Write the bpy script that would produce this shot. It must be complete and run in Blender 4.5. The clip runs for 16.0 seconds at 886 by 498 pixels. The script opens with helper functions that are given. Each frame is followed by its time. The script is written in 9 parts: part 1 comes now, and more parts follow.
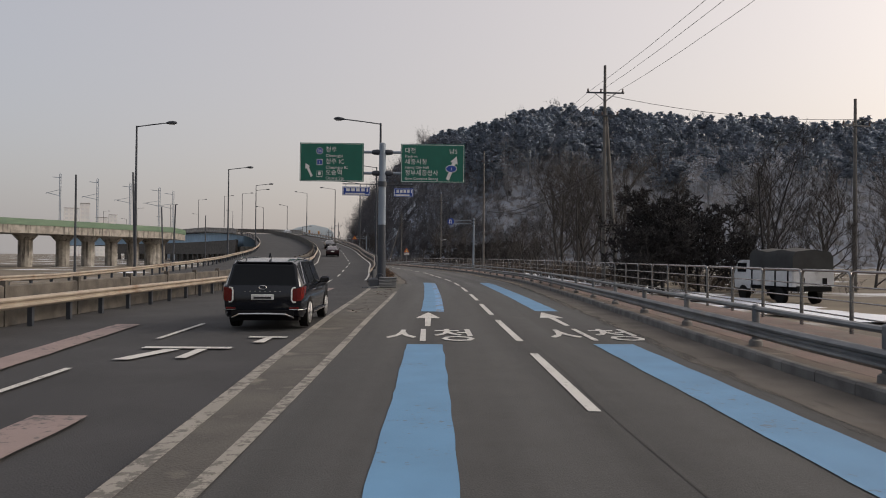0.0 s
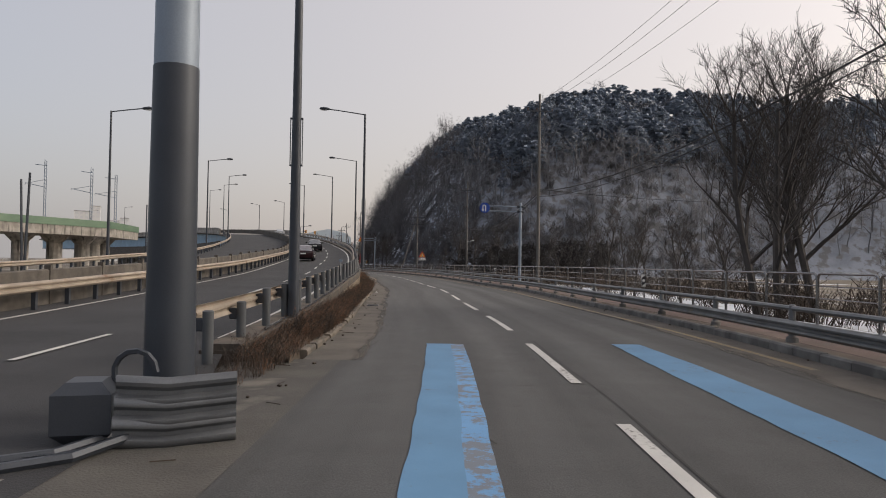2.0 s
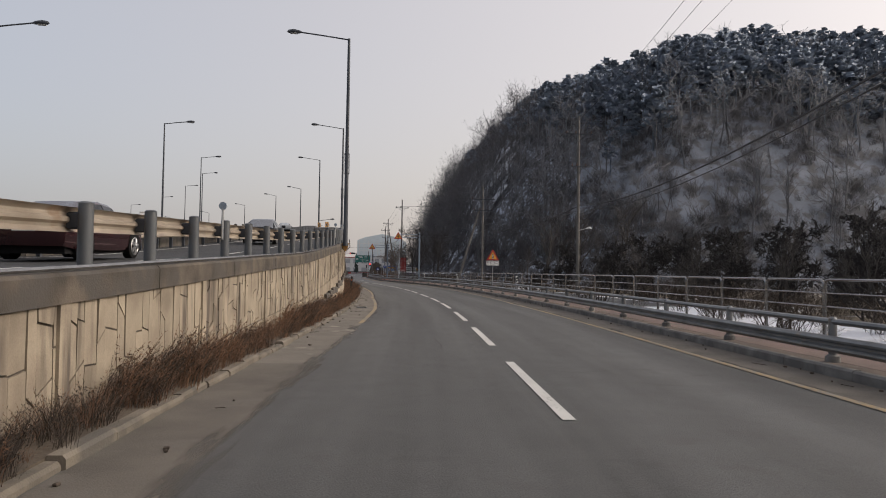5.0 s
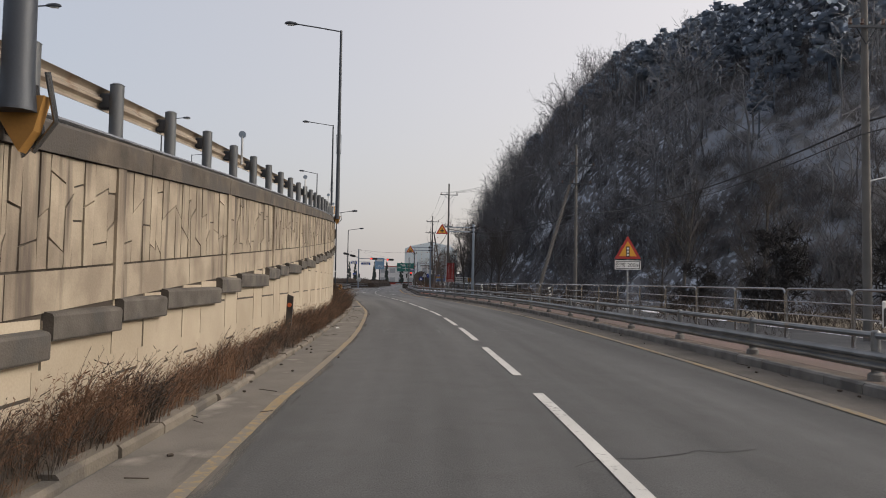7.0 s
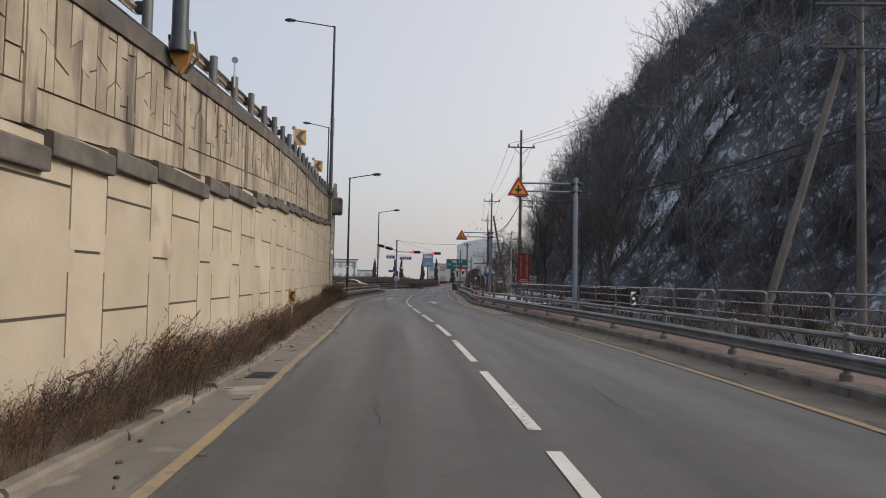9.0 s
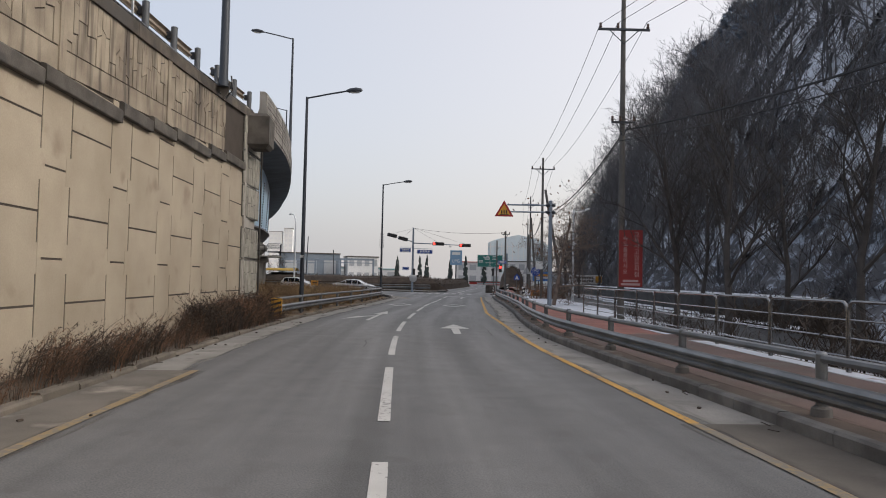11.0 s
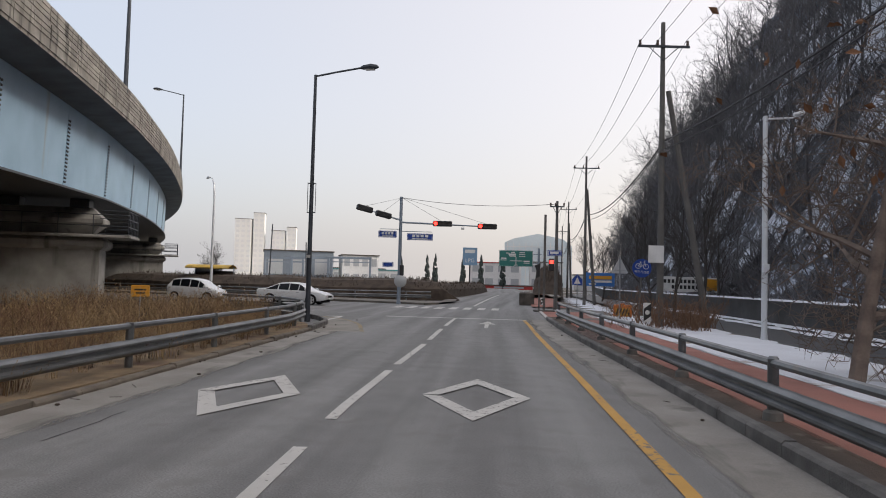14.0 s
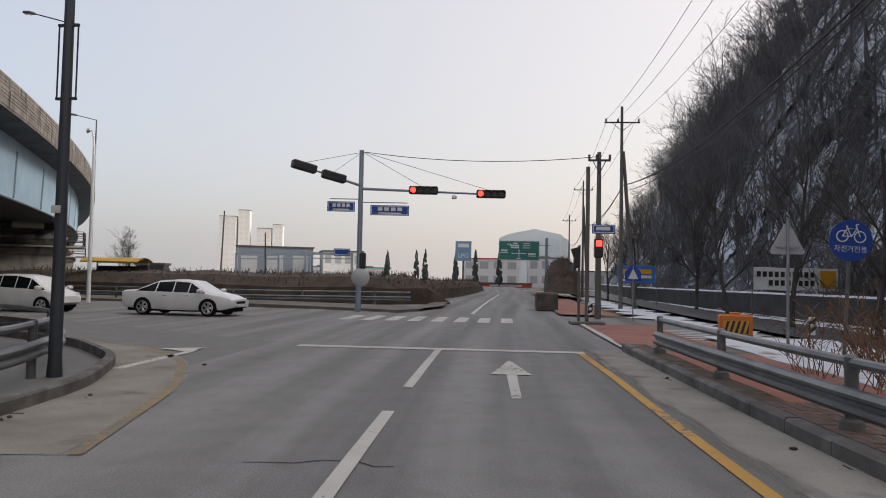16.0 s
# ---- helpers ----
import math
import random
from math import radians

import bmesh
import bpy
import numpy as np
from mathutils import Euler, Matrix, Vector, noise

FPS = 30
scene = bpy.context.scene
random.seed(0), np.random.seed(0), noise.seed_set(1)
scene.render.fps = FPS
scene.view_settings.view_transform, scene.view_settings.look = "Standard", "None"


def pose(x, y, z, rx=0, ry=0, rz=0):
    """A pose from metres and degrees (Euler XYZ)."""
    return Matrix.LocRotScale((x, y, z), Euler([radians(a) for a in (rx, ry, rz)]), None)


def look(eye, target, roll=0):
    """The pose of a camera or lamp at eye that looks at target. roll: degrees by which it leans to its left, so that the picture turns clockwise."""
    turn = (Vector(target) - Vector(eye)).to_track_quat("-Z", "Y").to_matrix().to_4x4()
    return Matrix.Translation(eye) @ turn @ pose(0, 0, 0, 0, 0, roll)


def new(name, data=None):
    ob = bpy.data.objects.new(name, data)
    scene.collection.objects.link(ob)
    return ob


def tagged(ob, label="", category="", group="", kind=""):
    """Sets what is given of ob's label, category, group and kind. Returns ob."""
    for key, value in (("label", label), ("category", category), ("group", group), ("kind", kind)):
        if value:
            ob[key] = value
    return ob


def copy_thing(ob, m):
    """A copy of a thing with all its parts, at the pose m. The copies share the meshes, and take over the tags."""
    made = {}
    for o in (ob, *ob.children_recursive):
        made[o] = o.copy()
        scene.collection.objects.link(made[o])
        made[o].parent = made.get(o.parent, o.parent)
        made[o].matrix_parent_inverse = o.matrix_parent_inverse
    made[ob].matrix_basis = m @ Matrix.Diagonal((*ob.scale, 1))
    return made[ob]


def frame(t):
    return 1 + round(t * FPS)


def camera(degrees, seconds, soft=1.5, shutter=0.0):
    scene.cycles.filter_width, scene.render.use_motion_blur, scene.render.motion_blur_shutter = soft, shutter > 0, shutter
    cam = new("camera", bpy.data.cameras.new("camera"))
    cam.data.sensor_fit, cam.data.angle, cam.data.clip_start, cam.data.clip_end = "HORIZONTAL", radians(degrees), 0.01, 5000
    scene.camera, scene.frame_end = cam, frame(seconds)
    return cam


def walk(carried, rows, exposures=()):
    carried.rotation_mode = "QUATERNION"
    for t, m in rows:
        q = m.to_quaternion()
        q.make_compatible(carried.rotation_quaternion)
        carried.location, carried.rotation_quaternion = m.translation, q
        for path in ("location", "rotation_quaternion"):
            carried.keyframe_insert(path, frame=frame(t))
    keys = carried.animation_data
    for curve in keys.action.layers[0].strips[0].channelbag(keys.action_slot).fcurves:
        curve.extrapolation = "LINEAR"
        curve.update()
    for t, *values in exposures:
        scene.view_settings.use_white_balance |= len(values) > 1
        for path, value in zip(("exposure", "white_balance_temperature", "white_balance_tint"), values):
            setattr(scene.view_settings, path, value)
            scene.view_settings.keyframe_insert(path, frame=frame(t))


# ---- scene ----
cam = camera(64.0, 16.0, 1.0)
PATH = [
    (0, (2.829, -2.549, 1.807), (2.718, -0.552, 1.83), 0.5),
    (0.5, (2.233, 6.096, 1.738), (2.102, 8.091, 1.761), 0.6),
    (1, (1.656, 14.745, 1.701), (1.513, 16.74, 1.727), 0.8),
    (1.5, (1.064, 23.415, 1.696), (0.905, 25.409, 1.726), 0.9),
    (2, (0.34, 32.068, 1.681), (0.164, 34.06, 1.724), 0.9),
    (2.5, (-0.48, 40.717, 1.746), (-0.673, 42.707, 1.794), 0.9),
    (3, (-1.308, 49.108, 1.74), (-1.524, 51.096, 1.792), 0.8),
    (3.5, (-2.335, 57.315, 1.709), (-2.579, 59.3, 1.768), 0.9),
    (4, (-3.561, 65.478, 1.712), (-3.841, 67.457, 1.772), 1.1),
    (6.5, (-11.485, 106.275, 1.555), (-11.935, 108.222, 1.636), 0.6),
    (7, (-13.478, 114.315, 1.623), (-13.967, 116.252, 1.714), 0.9),
    (7.5, (-15.633, 122.178, 1.633), (-16.158, 124.105, 1.726), 0.7),
    (8, (-17.887, 129.848, 1.648), (-18.449, 131.765, 1.743), 1.0),
    (8.5, (-20.22, 137.348, 1.695), (-20.821, 139.254, 1.784), 1.0),
    (9, (-22.428, 144.583, 1.697), (-23.06, 146.479, 1.783), 1.1),
    (9.5, (-24.654, 151.42, 1.761), (-25.308, 153.308, 1.843), 1.1),
    (12, (-35.21, 181.636, 1.764), (-35.953, 183.49, 1.85), 1.3),
    (12.5, (-37.379, 187.309, 1.788), (-38.132, 189.159, 1.874), 1.3),
    (13, (-39.423, 192.802, 1.802), (-40.177, 194.652, 1.89), 1.3),
    (13.5, (-41.32, 198.01, 1.783), (-42.074, 199.86, 1.874), 1.4),
    (14, (-43.062, 202.992, 1.792), (-43.807, 204.845, 1.882), 1.5),
    (14.5, (-44.695, 207.619, 1.746), (-45.427, 209.478, 1.831), 1.6),
    (15, (-46.233, 211.958, 1.76), (-46.958, 213.82, 1.845), 1.3),
    (15.5, (-47.701, 215.914, 1.687), (-48.426, 217.776, 1.771), 1.0),
    (16, (-49.083, 219.48, 1.655), (-49.809, 221.341, 1.741), 1.1),
]
walk(cam, [(t, look(eye, aim, roll)) for t, eye, aim, roll in PATH],
     [(0, -0.08, 6500, 10), (1, -0.06, 6500, 10), (2, 0.06, 6480, 10), (4, 0.08, 6450, 10), (6.5, 0.18, 6380, 9), (9, 0.25, 6180, 8), (12, 0.56, 6170, 8), (13, 0.63, 6220, 8), (14, 0.6, 6350, 9), (15, 0.5, 6430, 9), (16, 0.48, 6480, 9)])

# ---------------------------------------------------------------- light
world = bpy.data.worlds.new("hazy_winter_sky")
scene.world = world
world.use_nodes = True
wn = world.node_tree.nodes
wl = world.node_tree.links
sky = wn.new("ShaderNodeTexSky")
sky.sky_type = "NISHITA"
sky.sun_disc = False
SUN_EL, SUN_AZ = 30.0, 76.0          # degrees up, degrees clockwise from +y
sky.sun_elevation = radians(SUN_EL)
sky.sun_rotation = radians(SUN_AZ)
sky.air_density, sky.dust_density, sky.ozone_density = 1.0, 7.0, 1.6
sky.altitude = 40
haze = wn.new("ShaderNodeMixRGB")      # an even winter haze over the clear sky
haze.inputs[0].default_value = 0.45
glow = wn.new("ShaderNodeMixRGB")      # paler and warmer towards the veiled sun
glow.inputs[1].default_value = (4.9, 5.0, 5.35, 1)
glow.inputs[2].default_value = (10.9, 9.1, 7.7, 1)
way = wn.new("ShaderNodeVectorMath")
way.operation = "DOT_PRODUCT"
way.inputs[1].default_value = (math.sin(radians(SUN_AZ)), math.cos(radians(SUN_AZ)), 0.0)
wl.new(wn.new("ShaderNodeTexCoord").outputs["Generated"], way.inputs[0])
near = wn.new("ShaderNodeMapRange")
near.inputs["From Min"].default_value, near.inputs["From Max"].default_value = -0.75, 0.85
wl.new(way.outputs["Value"], near.inputs["Value"])
wl.new(near.outputs[0], glow.inputs[0])
wl.new(glow.outputs[0], haze.inputs[2])
wl.new(sky.outputs[0], haze.inputs[1])
wl.new(haze.outputs[0], wn["Background"].inputs[0])
wn["Background"].inputs[1].default_value = 0.136
sun = new("sun", bpy.data.lights.new("sun", "SUN"))
sun.data.energy, sun.data.angle, sun.data.color = 1.3, radians(22), (1.0, 0.95, 0.89)
a_, e_ = radians(SUN_AZ), radians(SUN_EL)
sun.matrix_world = look((0, 0, 60), (-60 * math.sin(a_) * math.cos(e_), -60 * math.cos(a_) * math.cos(e_), 60 - 60 * math.sin(e_)))

# ---------------------------------------------------------------- materials
MATS = {}


def mat(name, base, dark=None, rough=0.7, metal=0.0, scale=3.0, fine=60.0, bump=0.15, amount=0.5, where="Object",
        stain=None, stain_scale=0.6, stain_cut=0.55, vary=0.0, spec=0.5, streak=False, island=False, grit=0.22):
    """A surface with a broad mottling, a fine grain with relief, and stains of a third colour."""
    if name in MATS:
        return MATS[name]
    m = bpy.data.materials.new(name)
    m.use_nodes = True
    n, l = m.node_tree.nodes, m.node_tree.links
    b = n["Principled BSDF"]
    b.inputs["Roughness"].default_value = rough
    b.inputs["Metallic"].default_value = metal
    b.inputs["Specular IOR Level"].default_value = spec
    if where == "World":
        src = n.new("ShaderNodeNewGeometry").outputs["Position"]
    else:
        src = n.new("ShaderNodeTexCoord").outputs[where]
    if dark is None:
        dark = tuple(c * 0.72 for c in base)

    def tex(s, detail=5, stretch=None):
        t = n.new("ShaderNodeTexNoise")
        t.inputs["Scale"].default_value = s
        t.inputs["Detail"].default_value = detail
        if stretch:
            mp = n.new("ShaderNodeMapping")
            mp.inputs["Scale"].default_value = stretch
            l.new(src, mp.inputs["Vector"])
            l.new(mp.outputs[0], t.inputs["Vector"])
        else:
            l.new(src, t.inputs["Vector"])
        return t.outputs["Fac"]

    def ramp(fac, lo, hi):
        r = n.new("ShaderNodeMapRange")
        r.inputs["From Min"].default_value = lo
        r.inputs["From Max"].default_value = hi
        l.new(fac, r.inputs["Value"])
        return r.outputs["Result"]

    def mix(fac, a, c, kind="MIX"):
        x = n.new("ShaderNodeMixRGB")
        x.blend_type = kind
        for k, v in ((0, fac), (1, a), (2, c)):
            if isinstance(v, tuple):
                x.inputs[k].default_value = (*v, 1)
            elif isinstance(v, (int, float)):
                x.inputs[k].default_value = v
            else:
                l.new(v, x.inputs[k])
        return x.outputs[0]

    broad = ramp(tex(scale, 6), 0.5 - 0.25 / max(amount, 0.05) * 0.5, 0.5 + 0.25 / max(amount, 0.05) * 0.5)
    col = mix(broad, base, dark)
    grain = tex(fine, 3)
    g2 = ramp(grain, 0.25, 0.75)
    col = mix(grit, col, mix(g2, (0.35, 0.35, 0.35), (1, 1, 1)), "MULTIPLY")
    if stain:
        if streak:
            s = ramp(tex(stain_scale, 4, (1, 1, 0.12)), stain_cut, stain_cut + 0.14)
        else:
            s = ramp(tex(stain_scale, 7), stain_cut, stain_cut + 0.1)
        col = mix(s, col, stain)
    if vary:
        if island:
            rnd = n.new("ShaderNodeNewGeometry").outputs["Random Per Island"]
        else:
            rnd = n.new("ShaderNodeObjectInfo").outputs["Random"]
        v = n.new("ShaderNodeMapRange")
        v.inputs["To Min"].default_value = 1 - vary
        v.inputs["To Max"].default_value = 1 + vary * 0.5
        l.new(rnd, v.inputs["Value"])
        hsv = n.new("ShaderNodeHueSaturation")
        l.new(v.outputs[0], hsv.inputs["Value"])
        l.new(col, hsv.inputs["Color"])
        col = hsv.outputs[0]
    l.new(col, b.inputs["Base Color"])
    if bump:
        bp = n.new("ShaderNodeBump")
        bp.inputs["Strength"].default_value = bump
        bp.inputs["Distance"].default_value = 0.02
        l.new(grain, bp.inputs["Height"])
        l.new(bp.outputs[0], b.inputs["Normal"])
    MATS[name] = m
    return m


def worn(name, base, under, cut=0.52, scale=9.0, rough=0.75, big=0.5):
    """Road paint that is cracked and rubbed through to the asphalt below, in patches of its own shape."""
    m = mat(name, base, tuple(c * 0.8 for c in base), rough, 0, 1.2, 120, 0.12, 0.5, "World")
    n, l = m.node_tree.nodes, m.node_tree.links
    b = n["Principled BSDF"]
    old = b.inputs["Base Color"].links[0].from_socket
    pos = n.new("ShaderNodeNewGeometry").outputs["Position"]
    t = n.new("ShaderNodeTexNoise")
    t.inputs["Scale"].default_value, t.inputs["Detail"].default_value, t.inputs["Roughness"].default_value = scale, 9, 0.72
    l.new(pos, t.inputs["Vector"])
    t2 = n.new("ShaderNodeTexNoise")
    t2.inputs["Scale"].default_value = big
    l.new(pos, t2.inputs["Vector"])
    add = n.new("ShaderNodeMath")
    add.operation = "MULTIPLY_ADD"
    add.inputs[1].default_value = 0.45
    l.new(t2.outputs["Fac"], add.inputs[0])
    l.new(t.outputs["Fac"], add.inputs[2])
    r = n.new("ShaderNodeMapRange")
    r.inputs["From Min"].default_value, r.inputs["From Max"].default_value = cut + 0.225, cut + 0.285
    l.new(add.outputs[0], r.inputs["Value"])
    x = n.new("ShaderNodeMixRGB")
    l.new(r.outputs[0], x.inputs[0])
    l.new(old, x.inputs[1])
    x.inputs[2].default_value = (*under, 1)
    l.new(x.outputs[0], b.inputs["Base Color"])
    return m


def plain(name, base, rough=0.5, metal=0.0, emit=0.0, alpha=None):
    if name in MATS:
        return MATS[name]
    m = mat(name, base, tuple(c * 0.86 for c in base), rough, metal, 2.0, 40, 0.04, 0.5)
    if emit:
        b = m.node_tree.nodes["Principled BSDF"]
        b.inputs["Emission Color"].default_value = (*base, 1)
        b.inputs["Emission Strength"].default_value = emit
    return m


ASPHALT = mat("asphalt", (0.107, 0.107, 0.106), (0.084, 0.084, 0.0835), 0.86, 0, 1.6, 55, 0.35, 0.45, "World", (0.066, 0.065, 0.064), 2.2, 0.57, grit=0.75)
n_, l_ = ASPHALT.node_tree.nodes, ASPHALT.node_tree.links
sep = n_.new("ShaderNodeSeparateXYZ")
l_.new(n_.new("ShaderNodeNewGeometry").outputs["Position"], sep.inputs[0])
fade = n_.new("ShaderNodeMapRange")      # painted brightness: a colour gain that rises with y, up to 2.6
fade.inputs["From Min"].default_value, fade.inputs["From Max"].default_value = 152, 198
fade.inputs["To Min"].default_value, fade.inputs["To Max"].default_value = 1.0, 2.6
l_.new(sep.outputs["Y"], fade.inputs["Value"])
gain = n_.new("ShaderNodeVectorMath")
gain.operation = "SCALE"
lane = n_.new("ShaderNodeUVMap")          # u: metres from the lane line, v: metres along the road
lane.uv_map = "lane"
stretch = n_.new("ShaderNodeMapping")
stretch.inputs["Scale"].default_value = (1.3, 0.05, 1)
l_.new(lane.outputs[0], stretch.inputs["Vector"])
track = n_.new("ShaderNodeTexNoise")       # rubbed and oily streaks that run along the lanes
track.inputs["Scale"].default_value, track.inputs["Detail"].default_value = 1.0, 5
l_.new(stretch.outputs[0], track.inputs["Vector"])
cut = n_.new("ShaderNodeSeparateXYZ")
l_.new(lane.outputs[0], cut.inputs[0])
wave = n_.new("ShaderNodeMath")            # wheel paths, 1.75 m apart
wave.operation = "MULTIPLY"
wave.inputs[1].default_value = 2 * math.pi / 1.75
l_.new(cut.outputs["X"], wave.inputs[0])
cosine = n_.new("ShaderNodeMath")
cosine.operation = "COSINE"
l_.new(wave.outputs[0], cosine.inputs[0])
rut = n_.new("ShaderNodeMath")
rut.operation = "MULTIPLY_ADD"
rut.inputs[1].default_value = -0.075
l_.new(cosine.outputs[0], rut.inputs[0])
l_.new(track.outputs["Fac"], rut.inputs[2])
tone = n_.new("ShaderNodeMapRange")
tone.inputs["From Min"].default_value, tone.inputs["From Max"].default_value = 0.3, 0.7
tone.inputs["To Min"].default_value, tone.inputs["To Max"].default_value = 0.72, 1.26
l_.new(rut.outputs[0], tone.inputs["Value"])
start_tone = n_.new("ShaderNodeMapRange")    # tone by y: darker before the nose, down to 0.62
start_tone.inputs["From Min"].default_value, start_tone.inputs["From Max"].default_value = 12, 46
start_tone.inputs["To Min"].default_value, start_tone.inputs["To Max"].default_value = 0.62, 1.0
l_.new(sep.outputs["Y"], start_tone.inputs["Value"])
toned = n_.new("ShaderNodeMath")
toned.operation = "MULTIPLY"
l_.new(tone.outputs[0], toned.inputs[0])
l_.new(start_tone.outputs[0], toned.inputs[1])
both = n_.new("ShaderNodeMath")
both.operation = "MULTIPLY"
l_.new(toned.outputs[0], both.inputs[0])
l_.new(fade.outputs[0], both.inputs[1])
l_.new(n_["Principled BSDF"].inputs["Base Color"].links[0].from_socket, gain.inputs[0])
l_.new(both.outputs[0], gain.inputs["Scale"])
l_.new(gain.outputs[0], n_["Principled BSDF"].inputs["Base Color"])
ASPHALT_OLD = mat("ramp_asphalt", (0.04, 0.04, 0.042), (0.025, 0.025, 0.027), 0.88, 0, 0.5, 50, 0.5, 0.9, "World")
DUST = mat("dusty_old_asphalt", (0.1, 0.093, 0.082), (0.062, 0.058, 0.053), 0.92, 0, 0.9, 40, 0.6, 0.95, "World", (0.17, 0.153, 0.13), 0.9, 0.58)
CONCRETE_FLAT = mat("dusty_concrete", (0.19, 0.172, 0.15), (0.125, 0.114, 0.1), 0.92, 0, 0.9, 50, 0.4, 0.8, "World", (0.13, 0.12, 0.11), 1.3, 0.58)
CONCRETE_PALE = mat("pale_gutter_concrete", (0.33, 0.315, 0.29), (0.23, 0.218, 0.2), 0.92, 0, 0.9, 50, 0.4, 0.8, "World", (0.16, 0.15, 0.138), 1.3, 0.58, grit=0.35)
KERB = mat("kerb_concrete", (0.21, 0.202, 0.19), (0.105, 0.1, 0.095), 0.9, 0, 2.2, 45, 0.4, 0.8, "World", (0.11, 0.105, 0.1), 1.1, 0.57, 0.14)
WALL_TAN = mat("tan_panel_concrete", (0.46, 0.392, 0.3), (0.385, 0.322, 0.24), 0.88, 0, 0.8, 40, 0.07, 0.8, "World", (0.3, 0.24, 0.18), 0.9, 0.63, 0.08)
WALL_UP = mat("stained_tan_concrete", (0.39, 0.328, 0.247), (0.25, 0.205, 0.155), 0.9, 0, 1.4, 40, 0.15, 0.9, "World", (0.11, 0.088, 0.07), 3.2, 0.53, 0.16, streak=True, island=True)
COPING = mat("coping_concrete", (0.135, 0.11, 0.086), (0.055, 0.046, 0.038), 0.92, 0, 1.6, 40, 0.4, 0.9, "World", (0.07, 0.062, 0.055), 1.2, 0.48, streak=False)
JOINT = mat("dark_joint", (0.075, 0.06, 0.048), None, 0.95, 0, 2, 30, 0.1)
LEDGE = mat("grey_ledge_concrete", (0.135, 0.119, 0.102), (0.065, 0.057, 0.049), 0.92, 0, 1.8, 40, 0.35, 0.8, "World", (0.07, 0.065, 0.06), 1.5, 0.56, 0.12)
BRIDGE_C = mat("bridge_concrete", (0.5, 0.46, 0.405), (0.34, 0.312, 0.275), 0.9, 0, 1.2, 40, 0.3, 0.8, "World", (0.12, 0.11, 0.1), 1.6, 0.57, 0.06, streak=True)
STEEL_BLUE = mat("pale_blue_painted_steel", (0.38, 0.55, 0.7), (0.3, 0.45, 0.59), 0.55, 0.0, 0.5, 30, 0.05, 0.7, "World", (0.28, 0.27, 0.26), 0.8, 0.66, streak=True)
PARAPET = mat("stained_parapet_concrete", (0.36, 0.335, 0.3), (0.23, 0.212, 0.19), 0.92, 0, 1.3, 40, 0.4, 0.9, "World", (0.075, 0.07, 0.062), 2.2, 0.54, 0.1, streak=True)
GALV = mat("galvanised_steel", (0.42, 0.43, 0.44), (0.3, 0.31, 0.32), 0.45, 0.75, 3, 70, 0.08, 0.7, "Object", (0.25, 0.2, 0.16), 2.0, 0.66)
RAIL = mat("weathered_guardrail_steel", (0.23, 0.24, 0.25), (0.13, 0.137, 0.145), 0.42, 0.6, 1.5, 60, 0.08, 0.7, "World", (0.22, 0.19, 0.16), 1.2, 0.64)
RAIL_TAN = mat("rusty_guardrail_steel", (0.42, 0.36, 0.29), (0.3, 0.25, 0.2), 0.6, 0.4, 1.5, 60, 0.1, 0.7, "World", (0.22, 0.14, 0.09), 1.3, 0.6)
STAINLESS = mat("dull_stainless_pipe", (0.36, 0.36, 0.36), (0.2, 0.2, 0.2), 0.26, 0.9, 2, 60, 0.04)
POLE_DARK = mat("dark_grey_painted_steel", (0.05, 0.058, 0.072), (0.036, 0.042, 0.053), 0.5, 0.2, 1.2, 60, 0.05, 0.6)
POLE_GREY = mat("grey_painted_steel", (0.26, 0.31, 0.37), (0.205, 0.245, 0.295), 0.5, 0.2, 1.0, 60, 0.05, 0.6)
POLE_WHITE = mat("white_painted_steel", (0.72, 0.74, 0.76), (0.6, 0.62, 0.64), 0.45, 0.1, 1.0, 60, 0.04)
POLE_CONC = mat("utility_pole_concrete", (0.16, 0.152, 0.142), (0.11, 0.105, 0.098), 0.9, 0, 1.3, 50, 0.25, 0.7)
WIRE = plain("black_cable", (0.025, 0.025, 0.027), 0.6)
BLACK = plain("black_plastic", (0.02, 0.02, 0.022), 0.5)
WHITE_P = worn("worn_white_road_paint", (0.6, 0.59, 0.56), (0.17, 0.163, 0.155), 0.575, 12)
YELLOW_P = worn("worn_yellow_road_paint", (0.58, 0.33, 0.07), (0.14, 0.13, 0.12), 0.55, 10)
BLUE_P = worn("worn_blue_road_paint", (0.12, 0.27, 0.45), (0.1, 0.15, 0.2), 0.62, 7, 0.7, 0.6)
GORE_P = worn("dusty_old_line_paint", (0.3, 0.28, 0.245), (0.11, 0.102, 0.09), 0.5, 6)
YELLOW_F = worn("faded_yellow_road_paint", (0.32, 0.235, 0.12), (0.18, 0.158, 0.125), 0.48, 8)
PINK_P = worn("worn_pink_road_paint", (0.27, 0.205, 0.19), (0.08, 0.072, 0.07), 0.56, 7)
PAVER = mat("red_sidewalk_paver", (0.37, 0.165, 0.13), (0.26, 0.12, 0.095), 0.9, 0, 0.9, 60, 0.35, 0.8, "World", (0.22, 0.15, 0.12), 0.8, 0.58, 0.18)
PAVER_OLD = mat("faded_pink_paver", (0.22, 0.15, 0.13), (0.14, 0.105, 0.09), 0.92, 0, 0.9, 60, 0.35, 0.8, "World", (0.17, 0.14, 0.12), 0.9, 0.56, 0.18)
EARTH = mat("frozen_earth_and_grass", (0.17, 0.14, 0.1), (0.1, 0.085, 0.065), 0.98, 0, 0.25, 8, 0.6, 0.9, "World", (0.72, 0.75, 0.8), 0.11, 0.56)
